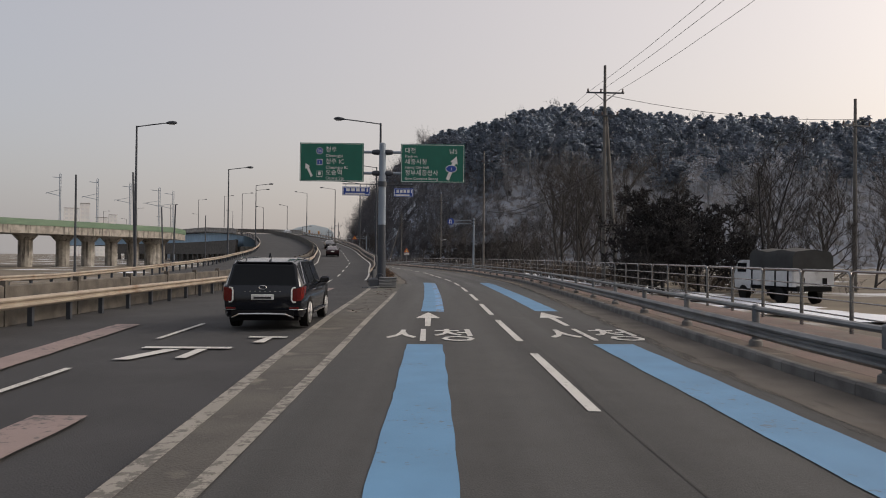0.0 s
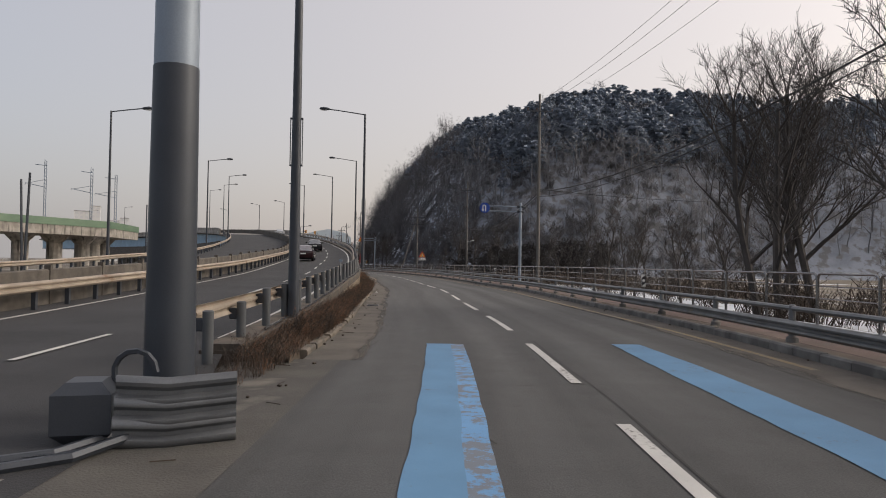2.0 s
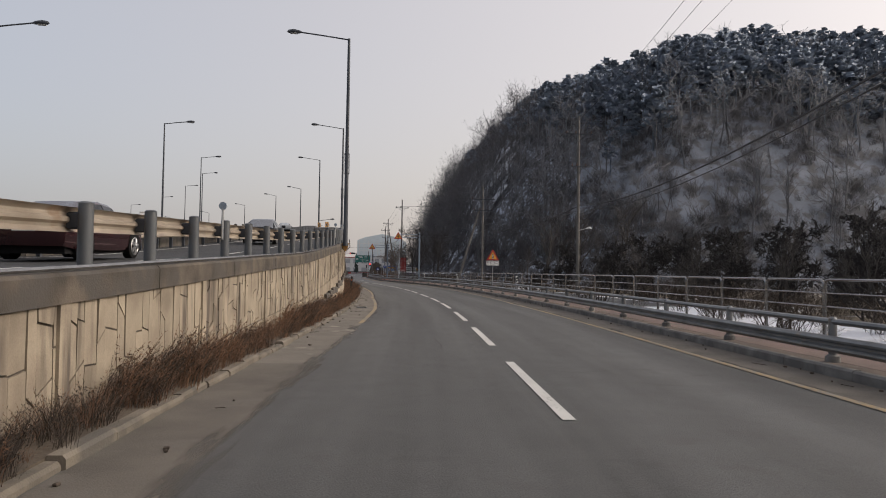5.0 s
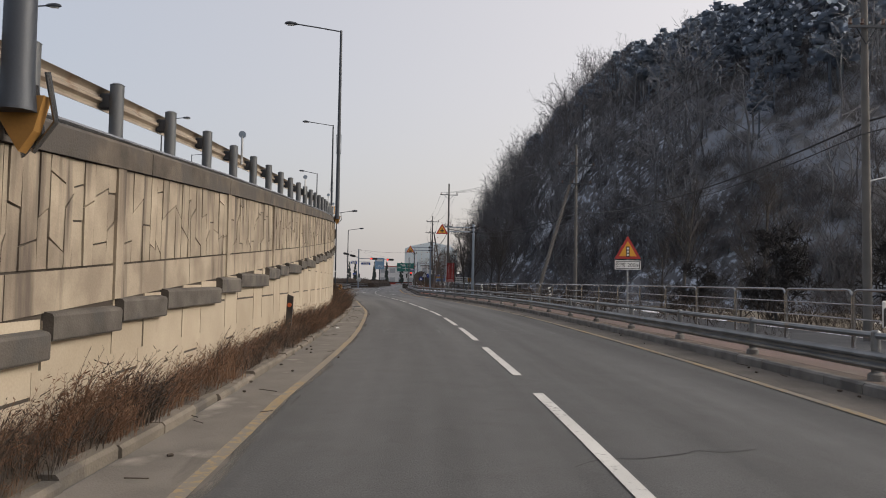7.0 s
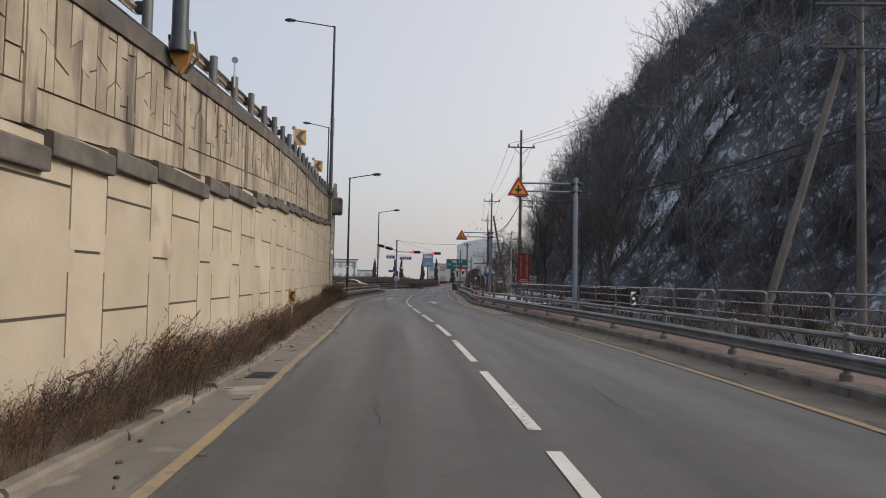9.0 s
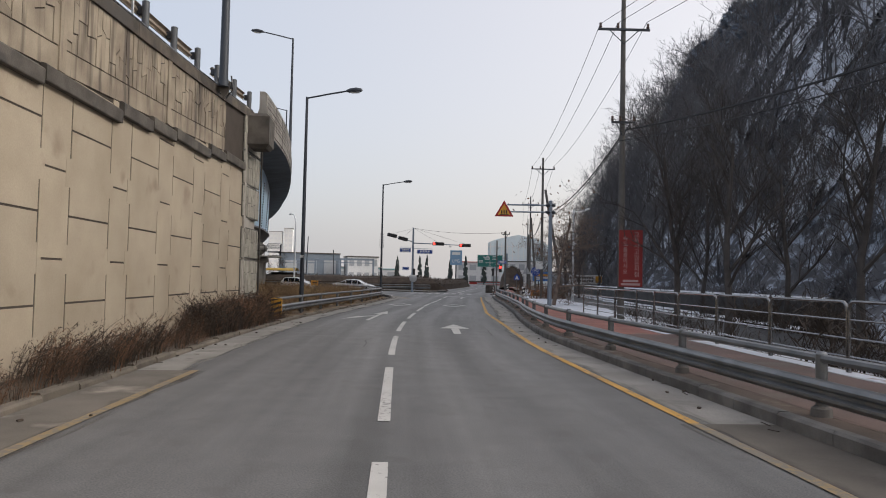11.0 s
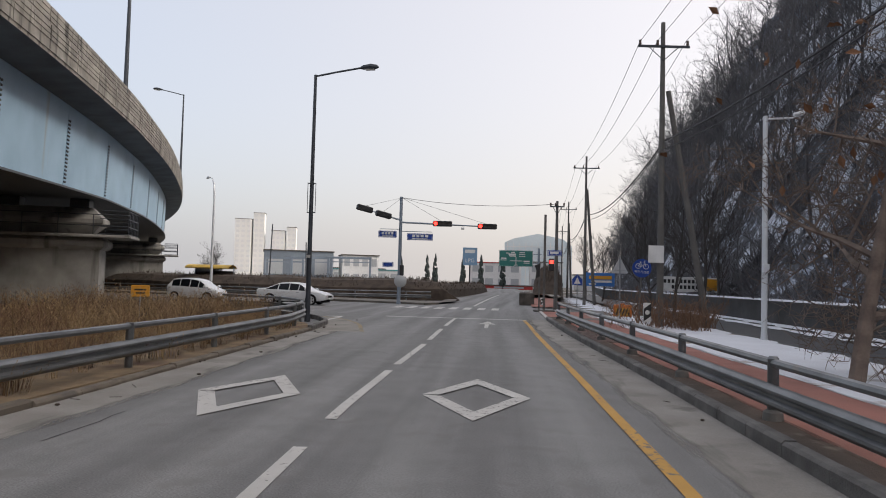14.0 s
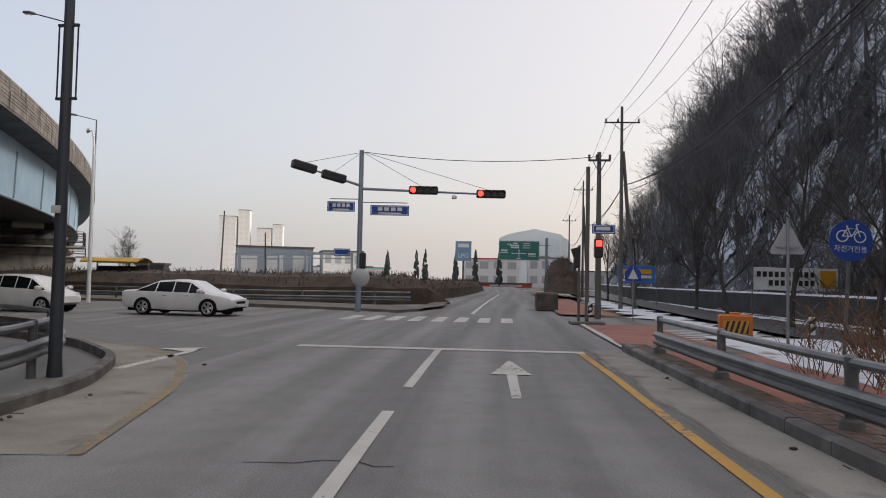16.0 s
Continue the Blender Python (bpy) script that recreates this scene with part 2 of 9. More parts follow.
# bed colour is darkened for the shade among the weeds
EARTH_BED = mat("bare_verge_earth", (0.1, 0.078, 0.056), (0.06, 0.047, 0.035), 0.98, 0, 0.8, 14, 0.7, 0.9, "World")
SNOW = mat("old_snow", (0.74, 0.77, 0.82), (0.66, 0.68, 0.73), 0.8, 0, 0.8, 20, 0.4, 0.6, "World", (0.3, 0.26, 0.2), 0.9, 0.62)
# HILL, TWIG, TWIG_DK and PINE are paled and blued: haze in the colour
HILL = mat("leaf_litter_slope", (0.15, 0.152, 0.165), (0.09, 0.092, 0.102), 1.0, 0, 0.4, 5, 0.9, 0.9, "World", (0.4, 0.445, 0.52), 1.5, 0.515)
SLOPE_SNOW = mat("crusted_slope_snow", (0.7, 0.74, 0.81), (0.55, 0.58, 0.64), 0.9, 0, 0.8, 14, 0.5, 0.7, "World", (0.16, 0.15, 0.15), 1.1, 0.56)
HILL_SNOW = mat("snowy_slope", (0.29, 0.315, 0.36), (0.2, 0.22, 0.255), 0.95, 0, 0.25, 5, 0.7, 0.9, "World", (0.15, 0.148, 0.152), 0.55, 0.5)
BARK = mat("winter_bark", (0.085, 0.076, 0.071), (0.045, 0.041, 0.039), 0.95, 0, 2, 30, 0.3, 0.8)
TWIG = mat("hazed_bare_twigs", (0.32, 0.325, 0.345), (0.21, 0.215, 0.23), 0.95, 0, 0.06, 20, 0, 0.8, "World")
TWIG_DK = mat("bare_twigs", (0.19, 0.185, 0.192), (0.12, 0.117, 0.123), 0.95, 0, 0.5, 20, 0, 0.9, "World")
BUSH_BARK = mat("dark_shrub_twigs", (0.034, 0.031, 0.031), (0.018, 0.017, 0.018), 0.97, 0, 2, 30, 0.1, 0.8)
PINE = mat("hazed_pine_needles", (0.38, 0.43, 0.5), (0.33, 0.375, 0.44), 0.95, 0, 0.15, 2.5, 0.3, 0.9, "World", vary=0.14, island=True)
WEED = mat("dry_weeds", (0.27, 0.16, 0.098), (0.15, 0.09, 0.058), 0.98, 0, 1.5, 30, 0, 0.8, "World", vary=0.35, island=True)
WEED_DK = mat("dark_dry_brush", (0.082, 0.062, 0.047), (0.043, 0.033, 0.027), 0.98, 0, 1.5, 30, 0, 0.8, "World", vary=0.3, island=True)
STRAW = mat("straw_grass", (0.5, 0.36, 0.2), (0.31, 0.22, 0.115), 0.98, 0, 1.5, 30, 0, 0.8, "World", vary=0.35, island=True)
HEDGE = mat("brown_winter_hedge", (0.085, 0.065, 0.05), (0.05, 0.038, 0.03), 1.0, 0, 1.2, 14, 0.9, 0.9, "World")
GREEN_S = plain("green_sign_sheeting", (0.0, 0.125, 0.085), 0.45)
BLUE_S = plain("blue_sign_sheeting", (0.012, 0.06, 0.33), 0.45)
RED_S = plain("red_sign_sheeting", (0.42, 0.03, 0.025), 0.5)
YEL_S = plain("yellow_sign_sheeting", (0.75, 0.36, 0.03), 0.5)
WHITE_S = plain("white_sign_sheeting", (0.78, 0.78, 0.76), 0.5)
SIGN_BACK = plain("aluminium_sign_back", (0.5, 0.51, 0.52), 0.5, 0.4)


def thin(m, share):
    """Lets light through small needles, twigs and blades."""
    n, l = m.node_tree.nodes, m.node_tree.links
    b = n["Principled BSDF"]
    t = n.new("ShaderNodeBsdfTranslucent")
    l.new(b.inputs["Base Color"].links[0].from_socket, t.inputs["Color"])
    x = n.new("ShaderNodeMixShader")
    x.inputs[0].default_value = share
    l.new(b.outputs[0], x.inputs[1])
    l.new(t.outputs[0], x.inputs[2])
    l.new(x.outputs[0], n["Material Output"].inputs["Surface"])


# PINE and TWIG shares are high to soften crown shadows, as haze would
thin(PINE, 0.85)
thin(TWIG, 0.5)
for m_ in (WEED, STRAW, TWIG_DK):
    thin(m_, 0.35)


# ---------------------------------------------------------------- building helpers
class Buf:
    """Vertices and faces that grow into one mesh."""

    def __init__(self):
        self.v, self.f, self.m = [], [], []

    def add(self, verts, faces, mi=0):
        o = len(self.v)
        self.v.extend([tuple(p) for p in verts])
        self.f.extend([tuple(i + o for i in q) for q in faces])
        self.m.extend([mi] * len(faces))
        return self

    def box(self, c, size, rz=0.0, m=None, bevel=0.0, mi=0):
        x, y, z = (s / 2 for s in size)
        b = min(bevel, x * 0.9, y * 0.9, z * 0.9)
        if b <= 0:
            vs = [(i, j, k) for k in (-z, z) for i, j in ((-x, -y), (x, -y), (x, y), (-x, y))]
            fs = [(3, 2, 1, 0), (4, 5, 6, 7), (0, 1, 5, 4), (1, 2, 6, 5), (2, 3, 7, 6), (3, 0, 4, 7)]
        else:
            vs, fs = [], []
            ring = lambda ex, ey, k: [(-ex, -ey, k), (ex, -ey, k), (ex, ey, k), (-ex, ey, k)]
            vs += ring(x - b, y - b, -z) + ring(x, y, -z + b) + ring(x, y, z - b) + ring(x - b, y - b, z)
            fs = [(3, 2, 1, 0), (12, 13, 14, 15)]
            for r in (0, 4, 8):
                fs += [(r + i, r + (i + 1) % 4, r + 4 + (i + 1) % 4, r + 4 + i) for i in range(4)]
        t = Matrix.Translation(c) @ Matrix.Rotation(rz, 4, "Z") if m is None else m
        return self.add([t @ Vector(p) for p in vs], fs, mi)

    def tube(self, pts, r, sides=8, cap=True, mi=0):
        """A round bar along points; r is one radius or one for each point."""
        pts = [Vector(p) for p in pts]
        rs = [r] * len(pts) if isinstance(r, (int, float)) else r
        vs, fs = [], []
        up = None
        for i, p in enumerate(pts):
            d = (pts[min(i + 1, len(pts) - 1)] - pts[max(i - 1, 0)])
            d = d.normalized() if d.length > 1e-9 else Vector((0, 0, 1))
            if up is None:
                up = Vector((0, 0, 1)) if abs(d.z) < 0.9 else Vector((1, 0, 0))
            a = d.cross(up)
            a = a.normalized() if a.length > 1e-6 else d.orthogonal().normalized()
            b = a.cross(d).normalized()
            up = b
            for k in range(sides):
                q = 2 * math.pi * k / sides
                vs.append(p + rs[i] * (math.cos(q) * a + math.sin(q) * b))
        for i in range(len(pts) - 1):
            for k in range(sides):
                fs.append((i * sides + k, i * sides + (k + 1) % sides, (i + 1) * sides + (k + 1) % sides, (i + 1) * sides + k))
        if cap:
            fs.append(tuple(range(sides))[::-1])
            fs.append(tuple(range((len(pts) - 1) * sides, len(pts) * sides)))
        return self.add(vs, fs, mi)

    def sweep(self, rows, closed=False, mi=0):
        """A sheet through rows of points (one row for each station)."""
        n = len(rows[0])
        vs = [p for r in rows for p in r]
        fs = []
        for i in range(len(rows) - 1):
            for k in range(n if closed else n - 1):
                fs.append((i * n + k, i * n + (k + 1) % n, (i + 1) * n + (k + 1) % n, (i + 1) * n + k))
        if closed:
            fs.append(tuple(range(n))[::-1])
            fs.append(tuple(range((len(rows) - 1) * n, len(rows) * n)))
        return self.add(vs, fs, mi)

    def prism(self, poly, depth, m=None, mi=0):
        """A flat outline in x-z pulled back along +y."""
        n = len(poly)
        vs = [(x, 0, z) for x, z in poly] + [(x, depth, z) for x, z in poly]
        fs = [tuple(range(n)), tuple(range(2 * n - 1, n - 1, -1))]
        fs += [(i, i + n, (i + 1) % n + n, (i + 1) % n) for i in range(n)]
        if m is not None:
            vs = [m @ Vector(p) for p in vs]
        return self.add(vs, fs, mi)

    def mesh(self, name, *materials, smooth=False):
        me = bpy.data.meshes.new(name)
        me.from_pydata(self.v, [], self.f)
        for x in materials:
            me.materials.append(x)
        if len(materials) > 1:
            me.polygons.foreach_set("material_index", self.m)
        bm = bmesh.new()
        bm.from_mesh(me)
        bmesh.ops.recalc_face_normals(bm, faces=bm.faces)
        bm.to_mesh(me)
        bm.free()
        if smooth:
            me.polygons.foreach_set("use_smooth", [True] * len(me.polygons))
            me.set_sharp_from_angle(angle=radians(38))
        me.update()
        return me


def part(name, buf, material, parent=None, label="", smooth=False, at=None):
    ms = material if isinstance(material, (list, tuple)) else (material,)
    ob = new(name, buf.mesh(name, *ms, smooth=smooth) if isinstance(buf, Buf) else buf)
    if at is not None:
        ob.matrix_basis = at
    if parent is not None:
        ob.parent = parent
    if label:
        ob["label"] = label
    return ob


def thing(name, label, category, at=None, group="", kind=""):
    ob = new(name)
    ob.empty_display_size = 0.3
    if at is not None:
        ob.matrix_basis = at
    return tagged(ob, label, category, group, kind)


def setting(name, buf, material, label="", smooth=False):
    return tagged(part(name, buf, material, smooth=smooth), label or name.replace("_", " "), "", "", "structure")


class Line:
    """A line on plan, by keys along it."""

    def __init__(self, keys, pts):
        self.k, self.p = np.array(keys, float), np.array(pts, float)
        t = np.gradient(self.p, self.k, axis=0)
        self.t = t / np.linalg.norm(t, axis=1)[:, None]

    def way(self, k):
        t = np.array([np.interp(k, self.k, self.t[:, i]) for i in (0, 1)])
        return t / np.linalg.norm(t)

    def at(self, k, off=0.0, z=0.0):
        """The point at k, off metres to the right."""
        x, y = (np.interp(k, self.k, self.p[:, i]) for i in (0, 1))
        t = self.way(k)
        return Vector((x + off * t[1], y - off * t[0], z))

    def turn(self, k):
        """Degrees by which the line points left of +y."""
        t = self.way(k)
        return math.degrees(math.atan2(-t[0], t[1]))


def smooth_line(knots, a, b, step=1.0):
    """x by y through knots, without corners."""
    kn = np.array(knots, float)
    y, x = kn[:, 1], kn[:, 0]
    m = np.gradient(x, y)
    ys = np.arange(a, b + step / 2, step)
    i = np.clip(np.searchsorted(y, ys) - 1, 0, len(y) - 2)
    h = y[i + 1] - y[i]
    t = (ys - y[i]) / h
    xs = ((2 * t**3 - 3 * t**2 + 1) * x[i] + (t**3 - 2 * t**2 + t) * h * m[i]
          + (-2 * t**3 + 3 * t**2) * x[i + 1] + (t**3 - t**2) * h * m[i + 1])
    return Line(ys, np.stack([xs, ys], 1))


def table(*pairs):
    ks, vs = zip(*pairs)
    return lambda k: float(np.interp(k, ks, vs))


# the line of white dashes between the two lanes; keys are its y
ROAD = smooth_line([(6.6, -40), (5.5, -18), (4.72, -3), (4.16, 6), (3.28, 17.9), (2.25, 32.2), (0.5, 50.4), (-1.45, 63.2), (-3.9, 78.8), (-5.72, 87.2),
                    (-14.63, 124.7), (-18.97, 138.4), (-23.6, 151.6), (-28.3, 163.4), (-42.5, 196.3), (-49.0, 215.8), (-53.2, 228.5),
                    (-57.0, 241), (-65.5, 271), (-76, 310), (-97, 380), (-125, 470)], -40, 470)
KERB_R = table((-40, 3.6), (9, 3.75), (22, 4.25), (52, 5.15), (78, 5.35), (100, 5.1), (120, 4.95), (140, 5.15), (162, 5.4), (178, 4.9), (190, 4.5), (204, 4.9), (216, 4.75), (226, 4.55), (236, 4.4))
KERB_L = table((-40, -4.3), (45, -4.3), (70, -4.35), (90, -4.6), (112, -4.4), (136, -4.35), (157, -4.2), (170, -4.6), (190, -4.5), (212, -4.2), (236, -4.2))
RAMP_OFF = table((-40, -3.3), (0, -4.15), (10, -4.6), (20, -4.9), (32, -5.15), (45, -5.35), (160, -5.5), (172, -5.55), (195, -5.78))
DECK_Z = table((-40, 0), (36, 0.0), (48, 0.22), (62, 0.55), (75, 0.95), (90, 1.45), (105, 2.0), (121, 2.95), (138, 4.0), (155, 5.15), (170, 6.15), (182, 6.85), (195, 7.7), (205, 8.3), (215, 8.6), (225, 9.0), (240, 9.55), (252, 9.7), (420, 9.7))
_rk = list(np.arange(-40, 194.6, 1.0)) + [195.0]
_rp = [tuple(ROAD.at(k, RAMP_OFF(k)))[:2] for k in _rk]
_x0, _y0 = _rp[-1]
_bend = smooth_line([(_x0 + 7.0, _y0 - 17), (_x0, _y0), (-53.7, 204.2), (-60.0, 214.0), (-71.4, 230.4), (-84.0, 247.0), (-99, 264), (-124, 287), (-165, 318), (-215, 345)], _y0 + 2, 345, 2.0)
_d = 195.0
for _p in _bend.p:
    _d += math.hypot(_p[0] - _rp[-1][0], _p[1] - _rp[-1][1])
    _rk.append(_d)
    _rp.append(tuple(_p))
RAMP = Line(_rk, _rp)            # the right edge of the rising carriageway and of the bridge


def strip(buf, line, ks, left, right, z=0.0, mi=0):
    """A flat ribbon along a line, between two offsets (numbers or tables)."""
    f = lambda g, k: g(k) if callable(g) else g
    return buf.sweep([[line.at(k, f(left, k), f(z, k)), line.at(k, f(right, k), f(z, k))] for k in ks], mi=mi)


def span(a, b, step):
    n = max(2, int(round((b - a) / step)) + 1)
    return list(np.linspace(a, b, n))

# ---------------------------------------------------------------- ground, roads and markings
buf = Buf()
xs = [-2500, -700, -300, -200, -120, -60, 0, 60, 120, 200, 300, 700, 2500]
ys = [-2000, -500, -150, -40, 60, 160, 260, 360, 460, 700, 1200, 3500]
buf.sweep([[(x, y, -0.25) for x in xs] for y in ys])
setting("ground", buf, EARTH, "frozen brown grass and earth with old snow")

def road_sheet(line, ks, left, right, material, label, cols=5):
    """A road surface that carries the metres across and along it as its map."""
    b_, uv = Buf(), []
    rows_ = []
    for k in ks:
        offs = np.linspace(left(k), right(k), cols)
        rows_.append([line.at(k, o, 0.0) for o in offs])
        uv += [(float(o), float(k)) for o in offs]
    b_.sweep(rows_)
    ob = setting("road", b_, material, label)
    layer = ob.data.uv_layers.new(name="lane")
    idx = np.empty(len(ob.data.loops), np.int32)
    ob.data.loops.foreach_get("vertex_index", idx)
    layer.data.foreach_set("uv", np.array(uv, np.float32)[idx].ravel())
    return ob


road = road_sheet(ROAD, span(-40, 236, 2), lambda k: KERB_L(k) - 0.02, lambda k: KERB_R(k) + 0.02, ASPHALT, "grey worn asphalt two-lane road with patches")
# the crossing and the road beyond it
W2 = table((236, -4.2), (243, -16), (246, -21), (251, -21), (254.5, -6.0), (262, -5.6), (470, -5.6))
E2 = table((236, 4.4), (241, 9), (250, 9), (253, 4.6), (262, 4.0), (470, 4.0))
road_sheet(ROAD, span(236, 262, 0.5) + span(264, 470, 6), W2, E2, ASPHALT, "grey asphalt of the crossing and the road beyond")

buf = Buf()
cpts = [ROAD.at(224, -2.5, -0.004), ROAD.at(236.5, -2.5, -0.004), ROAD.at(252, -5.5, -0.004), Vector((-80, 252, -0.004)), Vector((-128, 246, -0.004)), Vector((-128, 226, -0.004)), Vector((-70, 230.5, -0.004))]
buf.add(cpts, [tuple(range(len(cpts)))])
setting("road", buf, ASPHALT, "grey asphalt of the side arm of the crossing")

# rising carriageway: a deck with thickness
buf = Buf()
ks = span(-40, 195, 3)
strip(buf, RAMP, ks, -17.2, lambda k: 0.35 if k < 43 else -0.28, lambda k: DECK_Z(k) - (0.02 if k < 43 else 0.004))
setting("road", buf, ASPHALT_OLD, "dark asphalt carriageway that climbs beside the road")

# painted nose between the carriageways and the dusty concrete gutters
buf = Buf()
strip(buf, ROAD, span(-40, 44.5, 2), lambda k: RAMP_OFF(k) - 0.1, -3.66, 0.006)
setting("pavement", buf, DUST, "dusty worn nose between the two roads")
buf = Buf()
YLEFT = table((44, -3.55), (60, -3.6), (90, -3.75), (104, -3.42), (112, -3.32), (118, -3.45), (124, -3.6), (135, -3.38), (150, -3.42), (158.6, -3.65), (172, -3.7), (188, -3.4), (200, -3.5), (210, -3.2), (218, -2.85), (225, -2.5))
GUT = lambda k: YLEFT(k) - KERB_L(k) - 0.12


def ragged(m):
    """Lets a layer of dust thin out in ragged tongues towards its open edge."""
    n, l = m.node_tree.nodes, m.node_tree.links
    uv = n.new("ShaderNodeUVMap")
    uv.uv_map = "fringe"
    cut_ = n.new("ShaderNodeSeparateXYZ")
    l.new(uv.outputs[0], cut_.inputs[0])
    sc = n.new("ShaderNodeMapping")
    sc.inputs["Scale"].default_value = (2.2, 0.35, 1)
    l.new(uv.outputs[0], sc.inputs["Vector"])
    t = n.new("ShaderNodeTexNoise")
    t.inputs["Scale"].default_value, t.inputs["Detail"].default_value = 1.6, 8
    l.new(sc.outputs[0], t.inputs["Vector"])
    add = n.new("ShaderNodeMath")
    add.operation = "MULTIPLY_ADD"
    add.inputs[1].default_value = 1.1
    l.new(t.outputs["Fac"], add.inputs[0])
    l.new(cut_.outputs["X"], add.inputs[2])
    r = n.new("ShaderNodeMapRange")
    r.inputs["From Min"].default_value, r.inputs["From Max"].default_value = 0.62, 1.05
    l.new(add.outputs[0], r.inputs["Value"])
    l.new(r.outputs[0], n["Principled BSDF"].inputs["Alpha"])


def dust_layer(ks, edge, open_edge, material, label, z=0.006):
    """A thin layer from a kerb to an open edge; its map runs from 1 at the kerb to 0."""
    b_, uv, rows_ = Buf(), [], []
    for k in ks:
        a_, c_ = edge(k), open_edge(k)
        rows_.append([ROAD.at(k, a_ + (c_ - a_) * f, z) for f in (0.0, 0.5, 0.8, 1.0)])
        uv += [(1.0, k), (0.75, k), (0.4, k), (0.0, k)]
    b_.sweep(rows_)
    ob = setting("pavement", b_, material, label)
    layer = ob.data.uv_layers.new(name="fringe")
    idx = np.empty(len(ob.data.loops), np.int32)
    ob.data.loops.foreach_get("vertex_index", idx)
    layer.data.foreach_set("uv", np.array(uv, np.float32)[idx].ravel())
    return ob


GUTTER_DUST = mat("tan_gutter_dust", (0.142, 0.126, 0.107), (0.09, 0.08, 0.068), 0.95, 0, 0.9, 60, 0.35, 0.8, "World", (0.12, 0.108, 0.095), 1.3, 0.58)
ragged(GUTTER_DUST)
ragged(CONCRETE_PALE)
GUTTER_SAND = mat("pale_gutter_sand", (0.185, 0.166, 0.142), (0.118, 0.106, 0.09), 0.95, 0, 0.9, 60, 0.35, 0.8, "World", (0.3, 0.27, 0.23), 0.9, 0.58)
ragged(GUTTER_SAND)
dust_layer(span(44.5, 94.5, 1), KERB_L, lambda k: KERB_L(k) + GUT(k) + 0.45, GUTTER_DUST, "dusty concrete gutter and worn nose between the roads")
dust_layer(span(94.5, 182, 1), KERB_L, lambda k: KERB_L(k) + GUT(k) + 0.35, GUTTER_SAND, "pale sand and dust in the gutter by the wall")
dust_layer(span(182, 225, 1), KERB_L, lambda k: KERB_L(k) + 0.95, CONCRETE_PALE, "pale dusty concrete gutter past the wall")
dust_layer(span(-40, 178, 2), KERB_R, lambda k: KERB_R(k) - 1.25, GUTTER_DUST, "dusty concrete gutter along the kerb")
dust_layer(span(178, 236, 2), KERB_R, lambda k: KERB_R(k) - 1.0, CONCRETE_PALE, "pale concrete gutter along the kerb")

# sidewalk slab under the pavers; its width from the kerb to the fence and, past that, to the snow
PATH_R = table((-40, 3.7), (150, 3.6), (172, 3.45), (188, 4.1), (195, 4.35), (206, 3.25), (209, 2.95), (236, 2.95))
buf = Buf()
buf.sweep([[ROAD.at(k, KERB_R(k) + 0.16, -0.05), ROAD.at(k, KERB_R(k) + 0.16, 0.155), ROAD.at(k, KERB_R(k) + PATH_R(k) + 0.2, 0.155), ROAD.at(k, KERB_R(k) + PATH_R(k) + 0.8, -0.25)] for k in span(-40, 236, 2)])
setting("pavement", buf, CONCRETE_FLAT, "bedding of the sidewalk")
buf = Buf()
strip(buf, ROAD, span(-40, 190, 2), lambda k: KERB_R(k) + 0.17, lambda k: KERB_R(k) + PATH_R(k) + 0.08, 0.165)
setting("pavement", buf, PAVER_OLD, "faded pink block-paved sidewalk")
buf = Buf()
strip(buf, ROAD, span(190, 246, 2), lambda k: KERB_R(min(k, 236)) + 0.17, lambda k: KERB_R(min(k, 236)) + PATH_R(k) + 0.08, table((190, 0.165), (234, 0.165), (239, 0.03), (246, 0.03)))
strip(buf, ROAD, span(252, 320, 3), 4.2, 7.0, 0.1)
sidewalk_red = setting("pavement", buf, PAVER, "red cycle path and sidewalk")
SOIL = mat("dark_roadside_soil", (0.14, 0.105, 0.082), (0.085, 0.066, 0.052), 0.98, 0, 1.2, 40, 0.6, 0.9, "World", (0.2, 0.17, 0.14), 2.0, 0.6)
ragged(SOIL)
dust_layer(span(-40, 236, 1), lambda k: KERB_R(k) + 0.17, lambda k: KERB_R(k) + 0.6, SOIL, "dirt and dead leaves washed along the guardrail", 0.172)

# planting bed at the foot of the wall, and the grass verge past its end
buf = Buf()
buf.sweep([[ROAD.at(k, KERB_L(k) - 0.14, -0.05), ROAD.at(k, KERB_L(k) - 0.16, 0.1), ROAD.at(k, RAMP_OFF(k) - 0.2, 0.13)] for k in span(44, 195, 3)])
setting("ground", buf, EARTH_BED, "bare planting bed at the foot of the wall")
buf = Buf()
buf.sweep([[ROAD.at(k, KERB_L(k) - 0.14, -0.05), ROAD.at(k, KERB_L(k) - 0.16, 0.1), ROAD.at(k, -12, 0.12), ROAD.at(k, -18, -0.02), ROAD.at(k, -26, -0.2)] for k in span(195, 225, 2)])
VERGE = table((225, -4.35), (227.1, -4.9), (229.8, -6.8), (231.5, -9.7), (232.3, -14), (232.8, -26))
buf.sweep([[ROAD.at(k, VERGE(k) - 0.02, -0.05), ROAD.at(k, VERGE(k) - 0.04, 0.1), ROAD.at(k, min(-12, VERGE(k) - 0.5), 0.12), ROAD.at(k, min(-18, VERGE(k) - 1), -0.02), ROAD.at(k, -27, -0.2)] for k in span(225, 232.8, 0.6)])
setting("ground", buf, mat("matted_dead_grass", (0.27, 0.195, 0.115), (0.15, 0.108, 0.066), 0.98, 0, 1.6, 35, 0.7, 0.9, "World", (0.12, 0.075, 0.05), 0.7, 0.54), "verge matted with dead grass")
